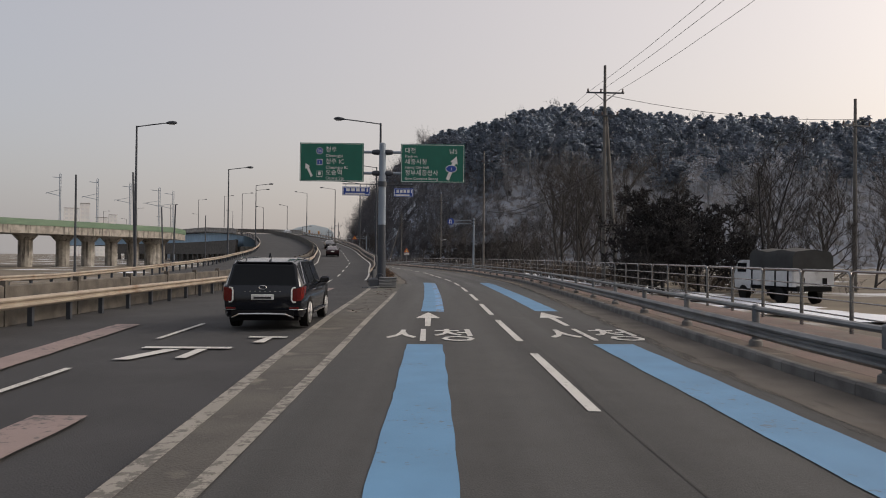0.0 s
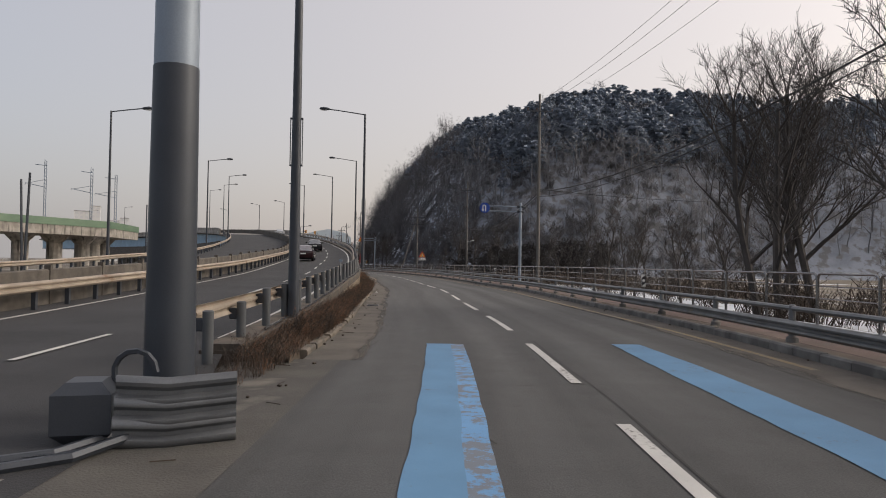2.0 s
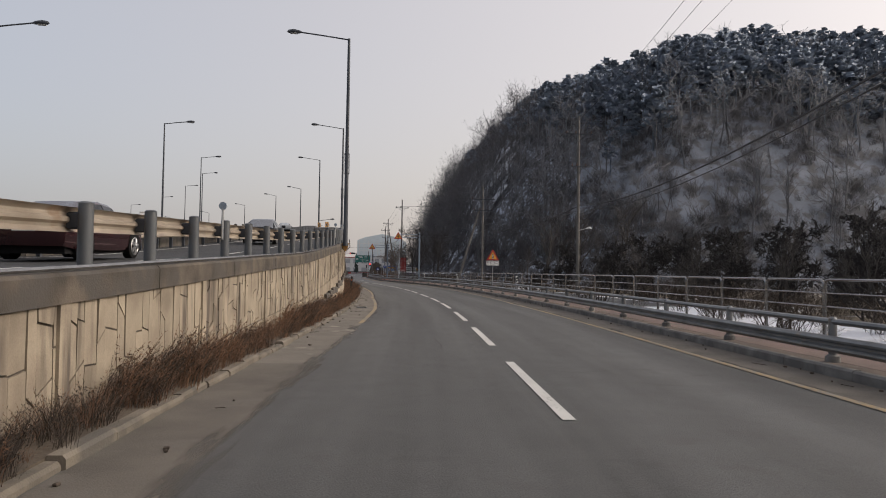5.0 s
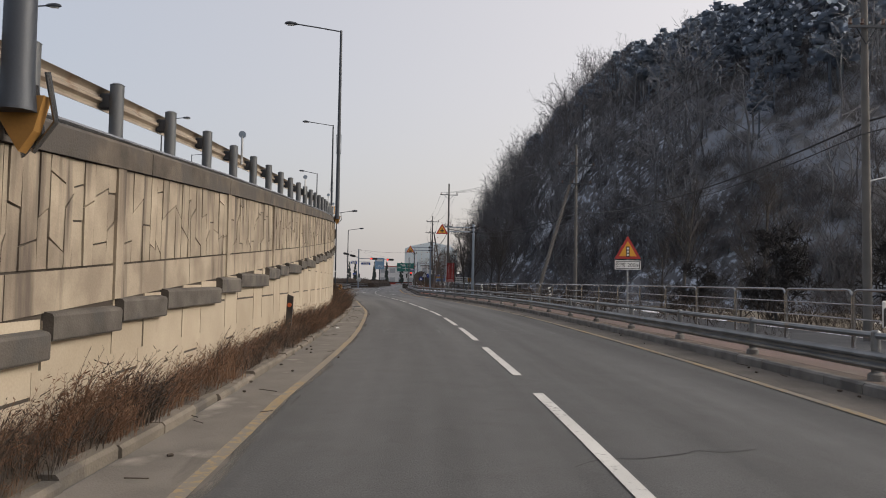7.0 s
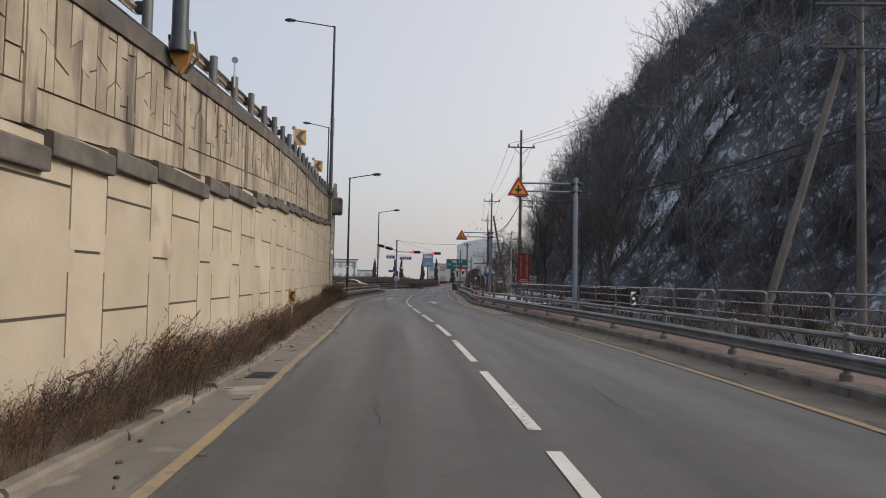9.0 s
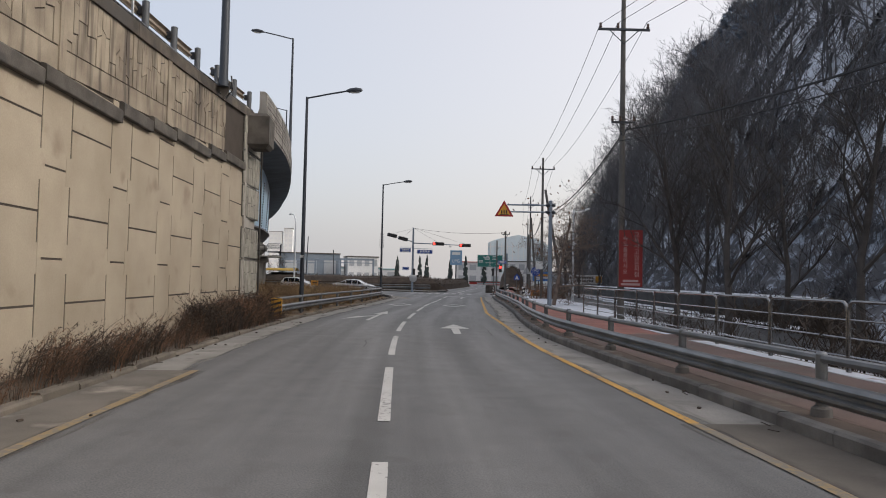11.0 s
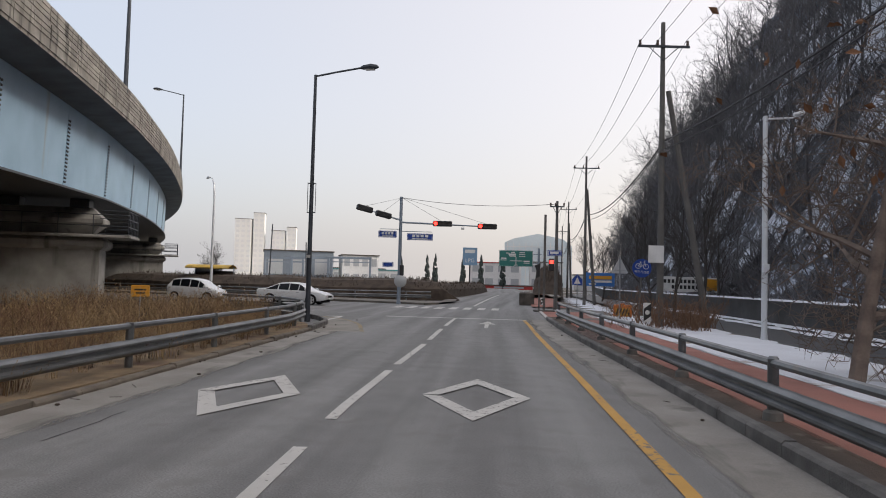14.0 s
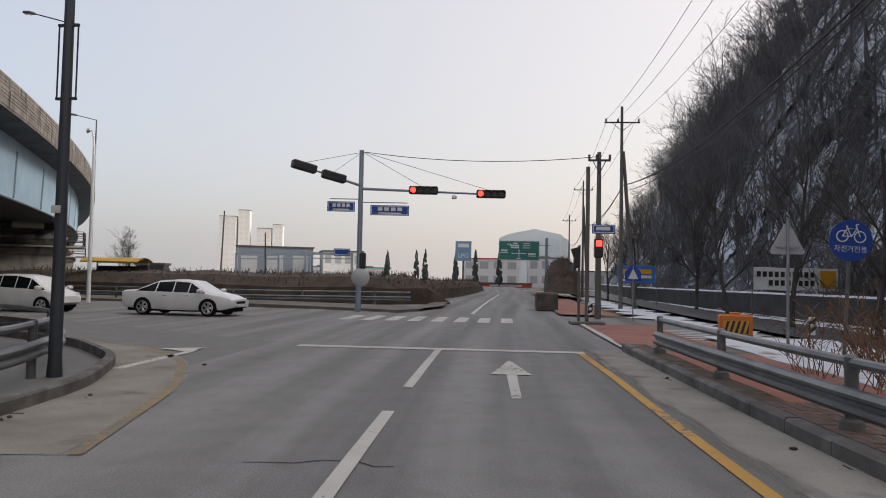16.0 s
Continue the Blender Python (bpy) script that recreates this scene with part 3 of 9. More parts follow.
# snow that lies between the sidewalk and the side road
buf = Buf()
rng = random.Random(4)
for a, b, l0, r0, wave, zz in ((191, 240, 0, 10.95, 0.3, 0.12), (150, 191, 9.6, 11.2, 0.8, -0.16), (60, 150, 10.5, 14.5, 1.0, -0.16), (20, 60, 11, 14, 1.0, -0.16), (240, 300, 8.5, 10.5, 1.0, -0.1), (196, 300, 14.5, 15.0, 0.3, 0.015), (196, 300, 15.5, 16.4, 0.3, 0.03)):
    left = lambda k: l0 or KERB_R(min(k, 236)) + PATH_R(k) + 0.1
    wav = lambda k: wave * (0.5 * math.sin(k * 1.3) + 0.35 * math.sin(k * 3.1 + 1) + 0.2 * math.sin(k * 7.7))
    soft_ = 0.15 if l0 == 0 else 1.0
    for k in span(a, b, 0.5)[:-1]:
        j = k + 0.5
        buf.add([ROAD.at(k, left(k) + wav(k) * soft_, zz), ROAD.at(k, r0 - wav(k + 5) * 0.8, min(zz + 0.03, 0.1)), ROAD.at(j, r0 - wav(j + 5) * 0.8, min(zz + 0.03, 0.1)), ROAD.at(j, left(j) + wav(j) * soft_, zz)], [(0, 1, 2, 3)])
tagged(part("snow_patch", buf, SNOW), "old trampled snow on the verge", "snow", kind="stuff")
SNOW_EDGE = mat("thin_trampled_snow", (0.74, 0.77, 0.82), (0.62, 0.64, 0.69), 0.8, 0, 0.8, 20, 0.4, 0.6, "World", (0.3, 0.24, 0.2), 1.3, 0.6)
ragged(SNOW_EDGE)
dust_layer(span(190, 237, 0.5), lambda k: KERB_R(min(k, 236)) + PATH_R(k) + 0.12, lambda k: KERB_R(min(k, 236)) + PATH_R(k) - 0.55, SNOW_EDGE, "melting snow along the edge of the red path", 0.178)
dust_layer(span(40, 188, 1), lambda k: KERB_R(k) + PATH_R(k) + 0.05, lambda k: KERB_R(k) + PATH_R(k) - 0.5, SNOW_EDGE, "melting snow along the back of the sidewalk", 0.17)
buf = Buf()
strip(buf, ROAD, span(120, 330, 3), table((185, 10.6), (200, 11.0), (236, 11.2)), table((185, 14.2), (205, 15.8)), table((185, -0.12), (200, -0.02)))
setting("road", buf, mat("wet_dark_asphalt", (0.05, 0.053, 0.058), (0.034, 0.036, 0.04), 0.55, 0, 0.6, 60, 0.3, 0.8, "World", (0.075, 0.078, 0.082), 0.4, 0.56), "narrow wet side road below the hill")

# ---- markings
ribbon = lambda b, k0, k1, o0, o1, z=0.010: strip(b, ROAD, span(k0, k1, 1.0), o0, o1, z)
starts = [-12.5, -5.0, 5.9, 12.9, 19.85, 27.2, 34.8, 42.4, 50.4, 58.3, 65.6, 73.9, 82.3, 90, 97.8, 105.6, 113.2, 119.8, 126.7, 133.6, 139.9, 146.7, 152.65, 158.85, 165, 171.5, 178, 184.8,
          191.4, 198.2, 204.8, 211.0, 216.7, 222.8, 229.4]
DASH = table((130, 0), (138, 0.08), (146, 0.1), (155, 0), (198, -0.04), (203, -0.12), (212, -0.32), (216, -0.26), (222, -0.06), (230, 0))
dash_root = thing("lane_line", "broken white lane line on grey asphalt", "road marking", kind="structure")
for k in starts:
    n = 5.0 if k < 150 else 4.75
    if k == 229.4:
        n = 5.6
    b = Buf()
    strip(b, ROAD, span(k, k + n, 1.0), lambda q: DASH(q) - 0.078, lambda q: DASH(q) + 0.078, 0.010)
    part("dash", b, WHITE_P, dash_root)
b = Buf()
YEL = table((40, 4.3), (52, 4.35), (78, 4.25), (100, 4.0), (118, 3.75), (128, 4.0), (142, 4.2), (160, 4.15), (172, 3.95), (187, 3.74), (195, 3.88), (198, 3.8), (204.7, 3.5), (213, 3.42), (231, 3.41), (235, 3.3))
strip(b, ROAD, span(44, 178, 2), lambda k: YEL(k) - 0.075, lambda k: YEL(k) + 0.075, 0.012)
setting("lane_line", b, YELLOW_F, "faded yellow edge line before the kerb")
b = Buf()
strip(b, ROAD, span(178, 235, 2), lambda k: YEL(k) - 0.075, lambda k: YEL(k) + 0.075, 0.012)
setting("lane_line", b, YELLOW_P, "worn yellow edge line")
b = Buf()
strip(b, ROAD, span(104, 182, 2), lambda k: YLEFT(k) - 0.07, lambda k: YLEFT(k) + 0.07, 0.012)
setting("lane_line", b, YELLOW_F, "faded yellow edge line by the wall")
b = Buf()
strip(b, ROAD, span(-40, 40, 2), lambda k: RAMP_OFF(k) - 0.18, lambda k: RAMP_OFF(k) + 0.02, 0.012)
strip(b, ROAD, span(-40, 34, 2), -3.8, -3.64, 0.012)
setting("lane_line", b, GORE_P, "worn dusty edge lines of the nose")


def blot(b, k0, k1, c, w, z=0.009, end=0.0):
    """A painted band with slightly ragged sides."""
    rows = []
    for k in span(k0, k1, 0.35):
        cc = c(k) if callable(c) else c
        e = 0.022 * noise.noise(Vector((k * 1.7, 2.5, 0)))
        e2 = 0.022 * noise.noise(Vector((k * 1.7, 9.5, 0)))
        ww = w(k) if callable(w) else w
        rows.append([ROAD.at(k, cc - ww / 2 + e, z), ROAD.at(k, cc + ww / 2 + e2, z)])
    b.sweep(rows)


b = Buf()
blot(b, -30, 12.2, -2.06, 0.74)
blot(b, 21.0, 47.2, table((21, -2.0), (37.4, -1.99), (47.2, -1.94)), 0.5)
tagged(setting("guide_stripe", b, BLUE_P), "worn pale blue guide stripe on the asphalt", "road marking")
b = Buf()
blot(b, 21.0, 47.2, table((21, -1.63), (37.4, -1.62), (47.2, -1.57)), 0.3, 0.007)
BLUE_Q = worn("rubbed_blue_road_paint", (0.15, 0.34, 0.6), (0.15, 0.17, 0.2), 0.49, 5, 0.7, 0.9)
tagged(setting("guide_stripe", b, BLUE_Q), "rubbed edge of the pale blue guide stripe", "road marking")
b = Buf()
blot(b, -30, 12.4, table((-30, 2.0), (12, 1.9)), 0.85)
blot(b, 21.5, 47.5, table((21, 2.0), (38, 2.04), (47.5, 2.11)), table((21, 0.78), (44, 0.8), (47.5, 0.6)))
tagged(setting("guide_stripe", b, BLUE_P), "worn blue guide stripe in the outer lane", "road marking")
b = Buf()
for k0, k1, c in ((-30, 5.5, -6.05), (20.0, 46, -7.4)):
    blot(b, k0, k1, table((-30, -5.4), (5, -6.0), (20, -7.05), (46, -7.85)), 0.6, 0.014)
tagged(setting("guide_stripe", b, PINK_P), "worn pink guide stripe on the left road", "road marking")
b = Buf()
blot(b, 7, 16, table((7, -8.7), (16, -9.7)), 0.6, 0.014)
blot(b, 30, 44, table((30, -10.1), (44, -10.6)), 0.6, 0.014)
tagged(setting("guide_stripe", b, PINK_P), "worn pink guide stripe by the median", "road marking")
b = Buf()
for k in (-8, 5.6, 13, 21.6, 28.4, 35.5, 43, 51, 59, 67, 75, 83, 91, 99, 107, 115, 123, 131, 140, 150):
    strip(b, RAMP, span(k, k + 3.4, 1.0), -3.15, -3.03, lambda q: DECK_Z(q) + 0.012)
setting("lane_line", b, WHITE_P, "broken white lane line on the rising road")
b = Buf()
for s0 in (-0.75, -6.6):
    strip(b, RAMP, span(46, 250, 3), s0 - 0.13, s0, lambda q: DECK_Z(q) + 0.010)
setting("lane_line", b, WHITE_P, "white edge lines of the rising road")


def decal(name, polys, k, off, material, label, z=0.012):
    """Flat painted shapes; polys in metres, x to the right and y ahead of the point on the road."""
    b = Buf()
    for i, q in enumerate(polys):
        b.add([ROAD.at(k + y, off + x, z + 0.003 * i) for x, y in q], [tuple(range(len(q)))])
    return tagged(part(name, b, material), label, "road marking", kind="structure")


ARROW = [[(-0.07, 0), (0.07, 0), (0.09, 2.4), (-0.09, 2.4)], [(-0.36, 2.4), (0.36, 2.4), (0.03, 4.4), (-0.03, 4.4)]]
decal("arrow_marking", ARROW, 16.0, -2.0, WHITE_P, "white straight-ahead arrow painted on the lane")
decal("arrow_marking", ARROW, 16.4, 1.72, WHITE_P, "white straight-ahead arrow in the outer lane")
decal("arrow_marking", ARROW, 18.0, -6.6, WHITE_P, "white arrow on the left road")
decal("arrow_marking", [[(-0.42, 0.9), (0.42, 0.9), (0.42, 1.12), (-0.42, 1.12)], [(-0.1, 0), (0.14, 0), (0.14, 0.9), (-0.02, 0.9)]], 12.3, -5.52, WHITE_P, "white letter stroke painted on the left road")
LEFT = [[(-0.08, 0), (0.08, 0), (0.08, 3.3), (-0.08, 3.3)], [(-0.32, 3.2), (0.32, 3.2), (0.02, 5.0), (-0.02, 5.0)],
        [(-0.08, 1.9), (-0.08, 2.3), (-0.62, 1.75), (-0.62, 1.4)], [(-1.1, 0.3), (-0.38, 1.35), (-0.75, 1.9)]]
decal("arrow_marking", [[(x, y * 1.46) for x, y in q] for q in LEFT], 196.5, -1.6, WHITE_P, "white ahead-or-left arrow painted on the lane")
BIG = [[(-0.12, 0), (0.12, 0), (0.14, 2.2), (-0.14, 2.2)], [(-0.52, 2.2), (0.52, 2.2), (0.03, 4.2), (-0.03, 4.2)]]
decal("arrow_marking", BIG, 190.7, 1.88, WHITE_P, "white straight-ahead arrow painted on the lane")
decal("arrow_marking", ARROW, 228.7, 1.62, WHITE_P, "white straight-ahead arrow before the stop line")
decal("arrow_marking", [[(-0.1, 0), (0.1, 0), (0.1, 3), (-0.1, 3)], [(-0.9, 3.2), (0.0, 2.7), (0.0, 3.6)]], 230.5, -5.2, WHITE_P, "white left arrow on the crossing")
UNDER_SEAM = plain("dark_crack", (0.045, 0.043, 0.042), 0.95)
tar = thing("tar_seam", "thin dark tar lines of a cut vehicle loop in the lane", "road marking", kind="structure")
for o0, o1 in ((-2.55, -0.78), (1.0, 2.9)):
    for q in ([(o0, 136.3), (o0, 137.2), (o0 + 0.15, 137.5), (o1 - 0.1, 137.5), (o1, 137.2), (o1, 136.4), (o1 - 0.15, 136.2), (o0 + 0.1, 136.15), (o0, 136.3)],):
        b = Buf()
        for (a0, k0), (a1, k1) in zip(q[:-1], q[1:]):
            p0, p1 = ROAD.at(k0, a0, 0.008), ROAD.at(k1, a1, 0.008)
            n_ = Vector((-(p1 - p0).y, (p1 - p0).x, 0)).normalized() * 0.012
            b.add([p0 - n_, p0 + n_, p1 + n_, p1 - n_], [(0, 1, 2, 3)])
        part("seam", b, BLACK, tar)
rng = random.Random(31)
for i in range(34):
    k0, o0 = rng.uniform(4, 228), rng.uniform(-3.0, 3.2)
    along = rng.random() < 0.45
    pts = [(o0, k0)]
    for j in range(rng.randint(4, 9)):
        o0 += rng.gauss(0, 0.06) if along else rng.uniform(0.12, 0.35)
        k0 += rng.uniform(0.25, 0.6) if along else rng.gauss(0, 0.1)
        pts.append((o0, k0))
    b = Buf()
    for (a0, q0), (a1, q1) in zip(pts[:-1], pts[1:]):
        if abs(a1) < 3.4:
            p0, p1 = ROAD.at(q0, a0, 0.005), ROAD.at(q1, a1, 0.005)
            n_ = Vector((-(p1 - p0).y, (p1 - p0).x, 0)).normalized() * rng.uniform(0.005, 0.011)
            b.add([p0 - n_, p0 + n_, p1 + n_, p1 - n_], [(0, 1, 2, 3)])
    if b.f:
        part("crack", b, UNDER_SEAM, tar)
b = Buf()
strip(b, ROAD, span(-40, 48, 1), lambda k: 0.16 + 0.03 * math.sin(k * 0.8), lambda k: 0.185 + 0.03 * math.sin(k * 0.8 + 0.3), 0.005)
part("seam", b, UNDER_SEAM, tar)
DIA = lambda w, n, t: [[(-w, 0), (0, -n), (0, -n + t * 2.4), (-w + t, 0)], [(0, -n), (w, 0), (w - t, 0), (0, -n + t * 2.4)],
                       [(w, 0), (0, n), (0, n - t * 2.4), (w - t, 0)], [(0, n), (-w, 0), (-w + t, 0), (0, n - t * 2.4)]]
decal("diamond_marking", DIA(0.84, 1.85, 0.26), 213.05, 1.5, WHITE_P, "white crossing-ahead diamond on the lane")
decal("diamond_marking", DIA(0.8, 1.85, 0.26), 212.7, -1.98, WHITE_P, "white crossing-ahead diamond in the left lane")
b = Buf()
strip(b, ROAD, [235.0, 235.4], -3.4, 3.4, 0.012)
setting("stop_line", b, WHITE_P, "white stop line before the crossing")
cross = thing("crosswalk", "worn white zebra crossing on grey asphalt", "road marking", kind="structure")
for i in range(8):
    b = Buf()
    o = -5.0 + i * 0.92
    strip(b, ROAD, [245.6, 248.9], o, o + 0.48, 0.012)
    part("stripe", b, WHITE_P, cross)
cross = thing("crosswalk", "white zebra stripes over the red cycle path", "road marking", kind="structure")
for i in range(7):
    b = Buf()
    o = 238.6 + i * 0.75
    strip(b, ROAD, [o, o + 0.4], 7.0, 10.2, 0.045)
    part("stripe", b, WHITE_P, cross)
b = Buf()
strip(b, ROAD, span(252, 300, 2), -0.1, 0.1, 0.012)
strip(b, ROAD, span(236.5, 246, 1), 4.45, 4.65, 0.05)
setting("lane_line", b, WHITE_P, "white lines beyond the crossing")


def lettering(text, size, depth=0.0, align="LEFT", heavy=0.0):
    """The mesh of a text in the built-in font, flat in x-y."""
    cu = bpy.data.curves.new("lettering", "FONT")
    cu.body, cu.size, cu.align_x = text, size, align
    cu.resolution_u = 2
    cu.extrude, cu.offset = depth, heavy
    ob = bpy.data.objects.new("lettering", cu)
    scene.collection.objects.link(ob)
    bpy.context.view_layer.update()
    me = bpy.data.meshes.new_from_object(ob.evaluated_get(bpy.context.evaluated_depsgraph_get()))
    bpy.data.objects.remove(ob)
    bpy.data.curves.remove(cu)
    return me


def road_words(text, k, off, w, n, label):
    """Painted words, stretched along the lane."""
    me = lettering(text, 1.0, heavy=0.0)
    co = np.array([v.co for v in me.vertices])
    lo, hi = co.min(0), co.max(0)
    for v in me.vertices:
        x = (v.co.x - lo[0]) / (hi[0] - lo[0]) - 0.5
        y = (v.co.y - lo[1]) / (hi[1] - lo[1])
        v.co = ROAD.at(k + y * n, off + x * w, 0.012)
    vs, fs = [tuple(v.co) for v in me.vertices], [tuple(p.vertices) for p in me.polygons]
    b = Buf()
    side = ROAD.at(k, 1.0) - ROAD.at(k)
    for i, dx in enumerate((0.0, -0.014, 0.014)):      # three coats, each a little beside the last
        b.add([Vector(p) + side * dx + Vector((0, 0, 0.003 * i)) for p in vs], fs)
    tagged(part("road_lettering", b, WHITE_P), label, "road marking", kind="structure")


road_words("시청", 12.75, -1.95, 1.95, 2.5, "white words painted on the lane")
road_words("시청", 13.0, 1.85, 2.05, 2.5, "white words painted on the outer lane")
decal("road_lettering", [[(-0.8, 0), (-0.5, 0), (-0.1, 1.4), (-0.4, 1.4)], [(-0.9, 1.5), (0.8, 1.5), (0.8, 1.75), (-0.9, 1.75)], [(0.2, 0.2), (0.4, 0.2), (0.4, 1.4), (0.2, 1.4)]], 9.8, -6.6, WHITE_P, "white worn lettering strokes on the left road")

# ---------------------------------------------------------------- retaining wall of the rising road
WALL_A, WALL_B = 44.0, 192.9
buf = Buf()
rows = []
for k in span(WALL_A, WALL_B, 1.5):
    t = DECK_Z(k)
    rows.append([RAMP.at(k, 0.028, -0.3), RAMP.at(k, 0.028, t + 0.05), RAMP.at(k, -0.6, t + 0.05), RAMP.at(k, -0.6, -0.3)])
buf.sweep(rows, closed=True)
wall = setting("retaining_wall", buf, JOINT, "tall tan precast concrete retaining wall of the rising road")
# coping beam
k = WALL_A
while k < WALL_B - 0.5:
    n = 4.0
    b = Buf()
    b.sweep([[RAMP.at(q, x, DECK_Z(q) + z) for x, z in ((0.10, -0.16), (0.10, 0.12), (0.06, 0.16), (-0.5, 0.16), (-0.5, -0.16))] for q in (k + 0.012, k + n / 2, min(k + n, WALL_B) - 0.012)], closed=True)
    part("coping", b, COPING, wall)
    k += n
# upper band of upright split slabs, a plain band below it, and grey ledge blocks
rng = random.Random(11)
BAND, PLAIN = 1.15, 0.42
k = WALL_A + 2
i = 0
while k < WALL_B - 2.2:
    n = 2.35 if i % 4 else 2.6
    t0, t1 = DECK_Z(k) - 0.16, DECK_Z(k + n) - 0.16
    slope = (t1 - t0) / n
    if t0 > 0.35:
        b = Buf()
        base = max(-0.1, t0 - BAND)
        h = min(BAND, t0 + 0.1)

        def face(u, v):
            return k + u, t0 - h + v * h + slope * u

        u = 0.0
        while u < n - 0.04:
            w = min(rng.uniform(0.16, 0.36), n - u)
            vl = vr = 0.0
            while min(vl, vr) < 0.99:
                e = rng.uniform(0.14, 0.7) if vl == 0 else (rng.choice((1.0, rng.uniform(0.72, 0.86))) if max(vl, vr) < 0.5 else 1.0)
                el, er = (1.0, 1.0) if e == 1.0 else (max(vl + 0.08, e + rng.uniform(-0.1, 0.1)), max(vr + 0.08, e + rng.uniform(-0.1, 0.1)))
                d = rng.uniform(0.043, 0.062)
                g0, g1 = rng.uniform(0.005, 0.011), rng.uniform(0.005, 0.011)
                q = [face(u + g0, vl + 0.01), face(u + w - g1, vr + 0.01), face(u + w - g0, er - 0.01), face(u + g1, el - 0.01)]
                dd = [d + rng.uniform(-0.007, 0.007) for _ in range(4)]
                vs = [RAMP.at(a, -0.08, z) for a, z in q] + [RAMP.at(a, x, z) for (a, z), x in zip(q, dd)]
                b.add(vs, [(4, 5, 6, 7), (0, 1, 5, 4), (1, 2, 6, 5), (2, 3, 7, 6), (3, 0, 4, 7)])
                vl, vr = el, er
            u += w
        part("slab_panel", b, WALL_UP, wall)
        # pilaster at each fourth joint
        if i % 2 == 0:
            b = Buf()
            b.sweep([[RAMP.at(q, 0.085, max(-0.3, t0 - h - PLAIN)), RAMP.at(q, 0.085, t0), RAMP.at(q, -0.1, t0), RAMP.at(q, -0.1, max(-0.3, t0 - h - PLAIN))] for q in (k - 0.2, k + 0.02)], closed=True)
            part("pilaster", b, WALL_UP, wall)
        if t0 - h > 0.15:
            b = Buf()
            lo = max(-0.1, t0 - h - PLAIN)
            b.sweep([[RAMP.at(q, 0.055, lo + slope * (q - k)), RAMP.at(q, 0.055, t0 - h - 0.015 + slope * (q - k)), RAMP.at(q, -0.1, t0 - h - 0.015 + slope * (q - k)), RAMP.at(q, -0.1, lo + slope * (q - k))] for q in (k + 0.01, k + n - 0.01)], closed=True)
            part("band_panel", b, WALL_UP, wall)
    k += n
    i += 1
LEDGE_TOP = lambda q: DECK_Z(q) - 0.16 - BAND - PLAIN
k, i = 98.0, 0
while k < WALL_B - 1:
    n = (2.9, 1.6, 1.5, 2.8, 1.5)[i % 5]
    z = LEDGE_TOP(k + 0.3) - 0.02
    if z > 0.25:
        b = Buf()
        b.sweep([[RAMP.at(q, x, z + y) for x, y in ((0.0, -0.27), (0.14, -0.27), (0.15, -0.25), (0.15, -0.03), (0.13, 0.0), (0.0, 0.03))] for q in (k + 0.02, min(k + n, WALL_B) - 0.02)], closed=True)
        part("ledge", b, LEDGE, wall)
    k += n
    i += 1
# interlocking panels of the lower wall
k, i = 104.0, 0
while k < WALL_B - 0.3:
    n = (1.55, 0.95)[i % 2]
    top = LEDGE_TOP(k) - 0.1
    z = (-0.3, -1.05)[i % 2]
    j = 0
    while z < top:
        h = 1.5
        z0, z1 = max(z, -0.2), min(z + h, top + 0.12)
        if z1 - z0 > 0.12:
            g = 0.019
            nt = 0.16 if i % 2 == 0 else 0.0
            out = [(k + g, z0 + g), (k + n - g, z0 + g), (k + n - g + nt, z0 + 0.35 * h), (k + n - g + nt, z1 - 0.35 * h), (k + n - g, z1 - g), (k + g, z1 - g), (k + g - nt, z1 - 0.35 * h), (k + g - nt, z0 + 0.35 * h)]
            if nt and z1 - z0 > 1.2:
                a = z0 + 0.5
                c = z1 - 0.5
                out = [(k + g, z0 + g), (k + n - g, z0 + g), (k + n - g, a), (k + n - g + nt, a), (k + n - g + nt, c), (k + n - g, c), (k + n - g, z1 - g), (k + g, z1 - g), (k + g, c), (k + g - nt, c), (k + g - nt, a), (k + g, a)]
            else:
                out = [(k + g, z0 + g), (k + n - g, z0 + g), (k + n - g, z1 - g), (k + g, z1 - g)]
            d = rng.uniform(0.036, 0.044)
            m_ = len(out)
            b = Buf()
            b.add([RAMP.at(a, d, z_) for a, z_ in out] + [RAMP.at(a, -0.1, z_) for a, z_ in out],
                  [tuple(range(m_))] + [(q, (q + 1) % m_, (q + 1) % m_ + m_, q + m_) for q in range(m_)])
            part("panel", b, WALL_TAN, wall)
        z += h
        j += 1
    k += n
    i += 1

# ---------------------------------------------------------------- bridge
BR = [q for q in RAMP.k if 195 <= q <= 395]
SOFFIT = mat("shadowed_grey_soffit", (0.13, 0.145, 0.165), (0.085, 0.096, 0.11), 0.85, 0, 0.8, 30, 0.15, 0.8, "World")
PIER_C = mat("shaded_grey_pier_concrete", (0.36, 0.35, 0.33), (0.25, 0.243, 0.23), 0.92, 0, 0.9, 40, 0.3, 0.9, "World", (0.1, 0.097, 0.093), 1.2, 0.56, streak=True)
bridge = thing("bridge", "curved road bridge with pale blue steel box girders and a concrete parapet", "bridge", kind="structure")
b = Buf()
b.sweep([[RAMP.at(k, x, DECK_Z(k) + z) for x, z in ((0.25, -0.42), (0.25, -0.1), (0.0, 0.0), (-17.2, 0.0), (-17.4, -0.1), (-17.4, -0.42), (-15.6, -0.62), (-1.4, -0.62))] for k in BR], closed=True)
# underside faces take the darker soffit: shade below the deck is coloured in
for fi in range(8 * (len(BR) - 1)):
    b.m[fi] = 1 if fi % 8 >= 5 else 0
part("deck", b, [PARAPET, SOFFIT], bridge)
k = 195.0
